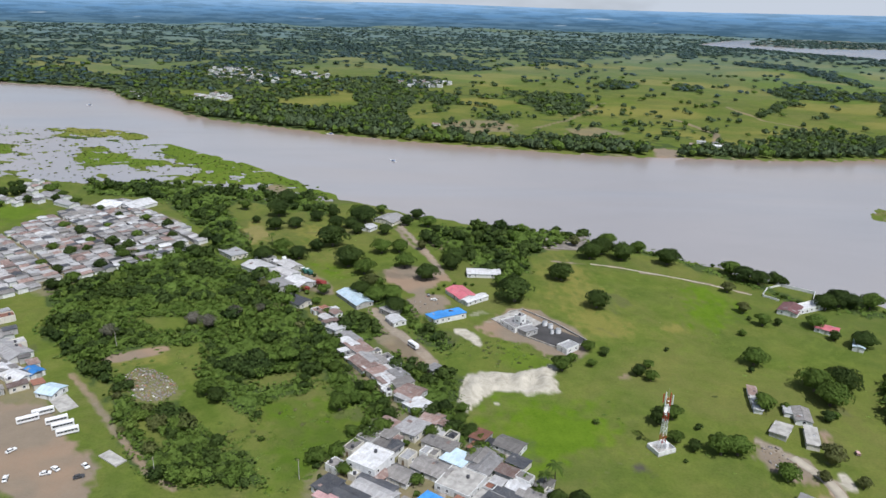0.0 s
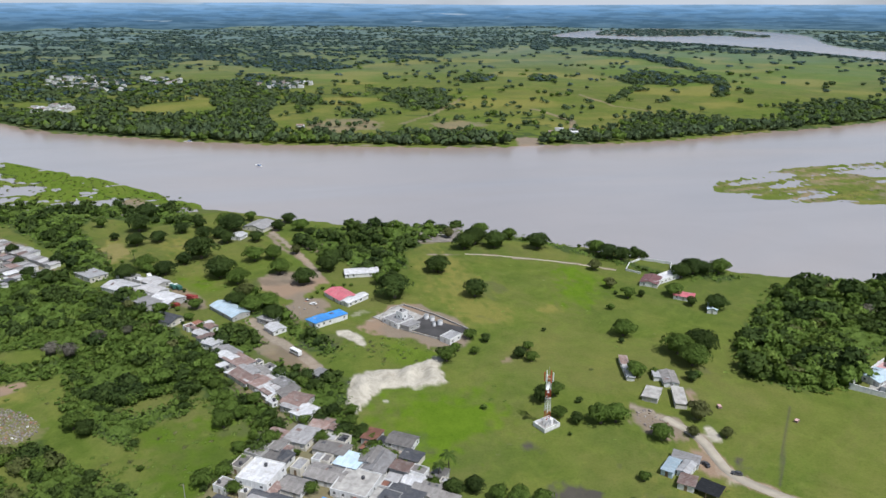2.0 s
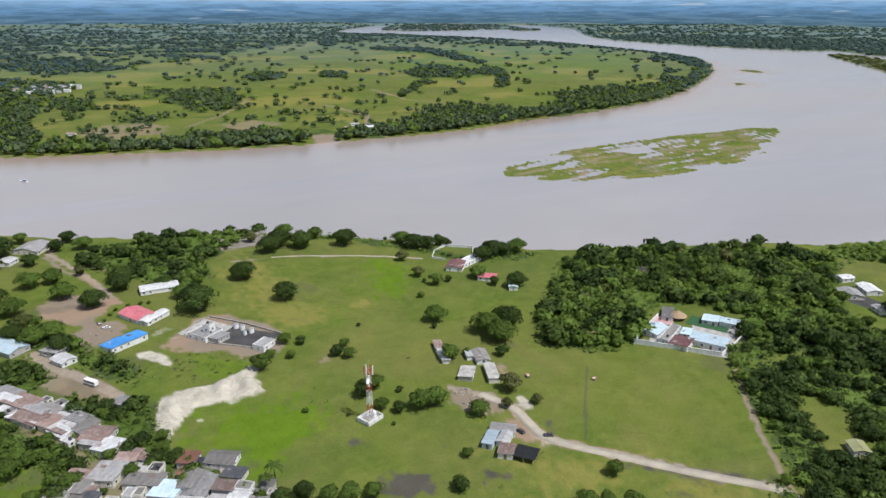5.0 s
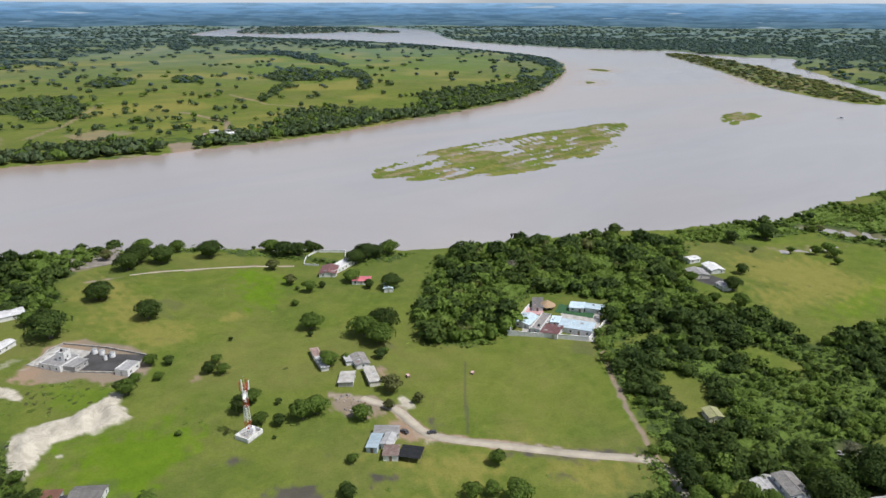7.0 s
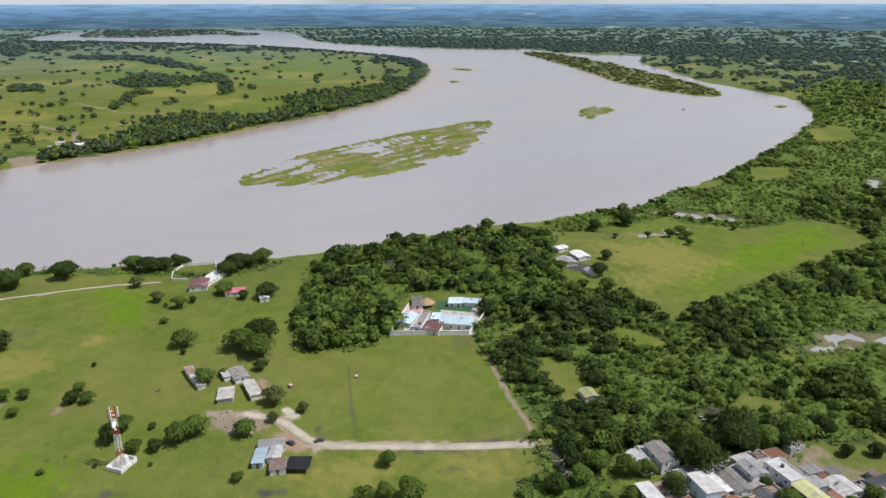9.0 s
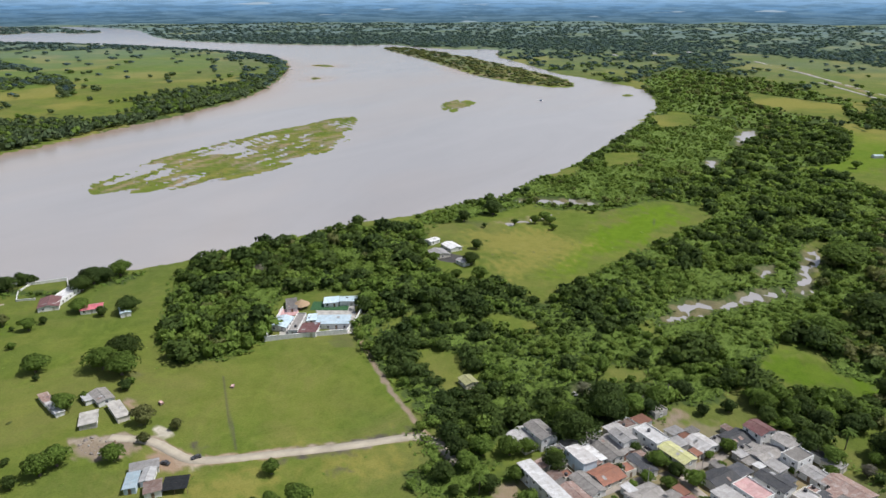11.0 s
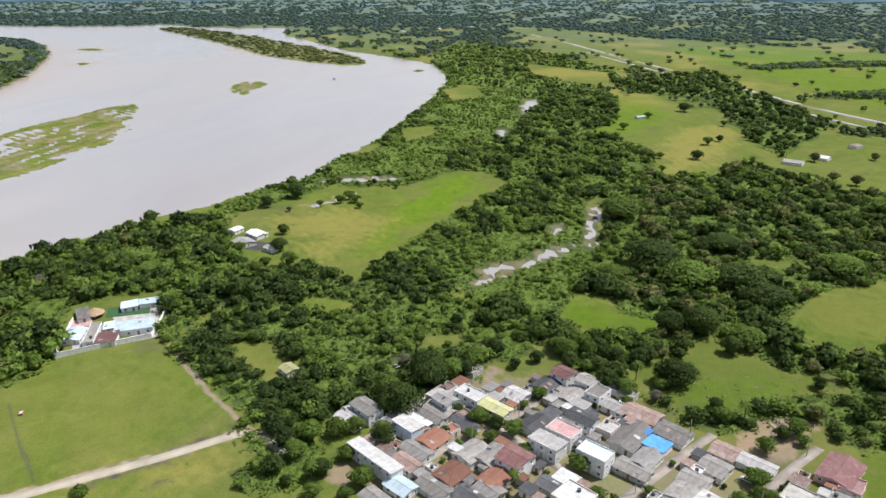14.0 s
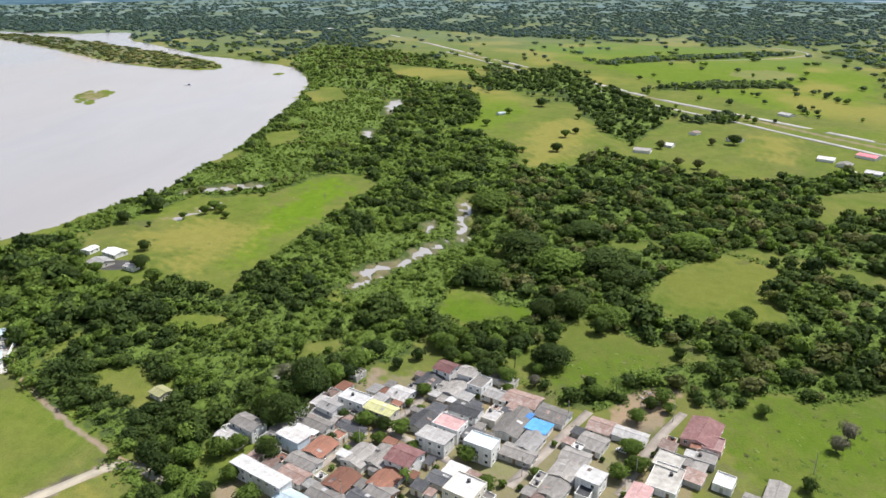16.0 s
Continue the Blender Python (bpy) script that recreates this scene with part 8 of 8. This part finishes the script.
def make_boat(label):
    top = tagged(new("river_boat"), label, "boat", "boats")
    bm = bmesh.new()
    prism(bm, [(-0.7, 0.0), (0.7, 0.0), (1.2, 0.8), (-1.2, 0.8)], -4.5, 3.4)
    prism(bm, [(-0.7, 0.0), (0.7, 0.0), (1.2, 0.8), (-1.2, 0.8)], 3.4, 3.5)
    for v in bm.verts:
        if v.co.y > 3.45:
            v.co.x, v.co.y, v.co.z = v.co.x * 0.15, v.co.y + 1.6, v.co.z + 0.3
    part("hull", bm, WHITE_PAINT, top)
    bm = bmesh.new()
    box(bm, -0.9, -2.6, 0.8, 0.9, 0.6, 1.9)
    part("cabin", bm, BLUE_PAINT, top)
    bm = bmesh.new()
    box(bm, -1.15, -3.0, 1.9, 1.15, 1.0, 2.02)
    part("awning", bm, ROOF_WHITE, top)
    return top


boat = make_boat("small white river boat with an awning")
boat.matrix_world = pose(-53.2, 709.6, -1.5, 0, 0, 40)
copy_thing(boat, pose(-529.9, 1056.5, -1.5, 0, 0, 70))
copy_thing(boat, pose(-141.0, 858.5, -1.5, 0, 0, 80))
copy_thing(boat, pose(1042.4, 439.0, -1.5, 0, 0, 20))

# ---- small things in the fields ----


def utility_pole(x, y, high=8.0):
    top = tagged(new("utility_pole"), "pale concrete utility pole with a cross arm", "pole", "utility poles")
    top.matrix_world = pose(x, y, height_at(x, y), 0, 0, RNG.uniform(0, 180))
    bm = bmesh.new()
    drum(bm, 0, 0, -0.5, high, 0.16, 0.09, 8)
    part("post", bm, SLAB, top)
    bm = bmesh.new()
    box(bm, -0.8, -0.05, high - 0.5, 0.8, 0.05, high - 0.38)
    part("cross_arm", bm, WOOD, top)


for x, y in (*[(-93.8, 196.0), (-46.1, 196.6), (-147.0, 287.2)], *[(197.4, 39.7), (217.2, 26.5), (185.7, -14.4), (218.3, -32.5), (186.9, -50.6), (218.9, -70.0), (171.9, 41.3), (253.6, 47.4)], *[(192.4, -108.3), (365.4, -198.9)]):
    utility_pole(x, y)

rust_tank = tagged(new("cattle_trough"), "small rusty red trough standing in the field", "trough", "troughs")
bm = bmesh.new()
box(bm, -1.0, -0.7, 0.2, 1.0, 0.7, 0.9)
for a in ((-1, -0.7, -0.85, -0.55), (0.85, -0.7, 1, -0.55), (-1, 0.55, -0.85, 0.7), (0.85, 0.55, 1, 0.7)):
    box(bm, a[0], a[1], -0.1, a[2], a[3], 0.2)
part("basin", bm, ROOF_RUST, rust_tank)
bm = bmesh.new()
box(bm, -0.85, -0.55, 0.9, 0.85, 0.55, 0.96)
part("lid", bm, PINK, rust_tank)
tx, ty = 174.4, 203.1
rust_tank.matrix_world = pose(tx, ty, height_at(tx, ty), 0, 0, 30)
copy_thing(rust_tank, pose(151.3, 218.0, 0, 0, 0, 80))

# rubble on the tip and crates
np.random.seed(31)
pieces = []
cube_v = np.array([(x, y, z) for z in (0, 1) for x, y in ((-0.5, -0.5), (0.5, -0.5), (0.5, 0.5), (-0.5, 0.5))])
cube_f = np.array([(3, 2, 1, 0), (4, 5, 6, 7), (0, 1, 5, 4), (1, 2, 6, 5), (2, 3, 7, 6), (3, 0, 4, 7)])
for o, gap, big in (([(-135, 262), (-130, 271), (-123, 270), (-107, 258), (-105, 248), (-113, 241), (-121, 243), (-134, 257)], 0.85, 0.8), ([(117, 225), (130, 218), (127, 203), (117, 204), (114, 216)], 1.9, 0.9), ([(-27, 351), (-4, 362), (2, 346), (-9, 332)], 2.6, 0.9),
                    ([(227, 6), (229, 0), (220, -1), (220, 4)], 2.0, 0.7), ([(238, -60), (241, -70), (227, -66), (226, -60)], 1.1, 1.1), ([(264, 210), (270, 204), (253, 191), (242, 193)], 1.6, 1.1)):
    for x, y in scatter(rounded(o), gap, 47):
        s = np.random.uniform(0.3, 0.9, 3) * big * np.random.choice([0.5, 0.8, 1, 1.5])
        a = np.random.uniform(0, math.tau)
        t = np.array([[math.cos(a), math.sin(a), 0], [-math.sin(a), math.cos(a), np.random.uniform(-0.4, 0.4)], [0, 0, 1]])
        v = (cube_v + np.random.uniform(-0.15, 0.15, cube_v.shape)) * s * (1, 1, 0.6)
        pieces.append((v @ t + (x, y, height_at(x, y) - 0.1), cube_f, int(np.random.choice([0, 0, 1, 2, 3, 4], p=[0.35, 0.25, 0.12, 0.08, 0.17, 0.03]))))
ob = stuff_of("rubble", "heaps of pale broken rubble and waste on bare earth", pieces, [RUBBLE, SLAB, BRICK, WOOD, WHITE])
ob["category"] = "rubble"

# tall grass clumps and low shrubs in the pastures
np.random.seed(37)
pieces = []
TUFT = [make_crown(1.0, 0.5, 5, 12, 0.26) for _ in range(8)]
for o, gap in (([(28, 330), (73, 211), (95, 164), (132, 135), (180, 116), (132, 184), (121, 223), (165, 365), (102, 438), (52, 408)], 12.0), ([(-68, 259), (-21, 259), (-17, 229), (-38, 202), (-60, 220)], 4.0), ([(274, -27), (277, -86), (246, -107), (225, -74), (234, -33)], 4.0),
               ([(230, -91), (241, -156), (180, -125), (181, -85)], 4.0), ([(-193, 348), (-124, 293), (-109, 292), (-100, 262), (-142, 266)], 4.5), ([(113, 292), (235, 306), (200, 233), (153, 237), (150, 314)], 13.0),
               ([(398, 232), (544, 128), (532, 93), (335, 126), (330, 158)], 12.0), ([(-208, 533), (-22, 531), (-24, 396), (-54, 364), (-117, 415)], 7.0), ([(-9, 328), (18, 301), (12, 279), (-3, 280), (-11, 309)], 3.0), ([(19, 307), (45, 300), (56, 283), (32, 273), (17, 279)], 2.6),
               ([(-84, 236), (-53, 222), (-32, 210), (-37, 193), (-70, 196), (-90, 222)], 3.4)):
    for x, y in scatter(rounded(o), gap, 53):
        if np.random.uniform() < 0.55:
            s = np.random.uniform(1.0, 3.2) * (1 if gap > 5 else 1.2)
            v, f, face = TUFT[np.random.randint(8)]
            pieces.append((v * (s, s, 0.15 + s * 0.08) + (x, y, height_at(x, y) - 0.12), f, np.random.choice([0, 0, 0, 2]), unit(face * 0.5 + (0, 0, 0.6))))
ob = stuff_of("tall_grass", "uneven clumps of tall grass and weeds in the pasture", pieces, [LEAF_LIGHT, LEAF_MID, LEAF_OLIVE])
ob["category"] = "grass"

# the models that the trees were grown from are no longer needed
for top in KINDS:
    for o in (*top.children, top):
        bpy.data.objects.remove(o)
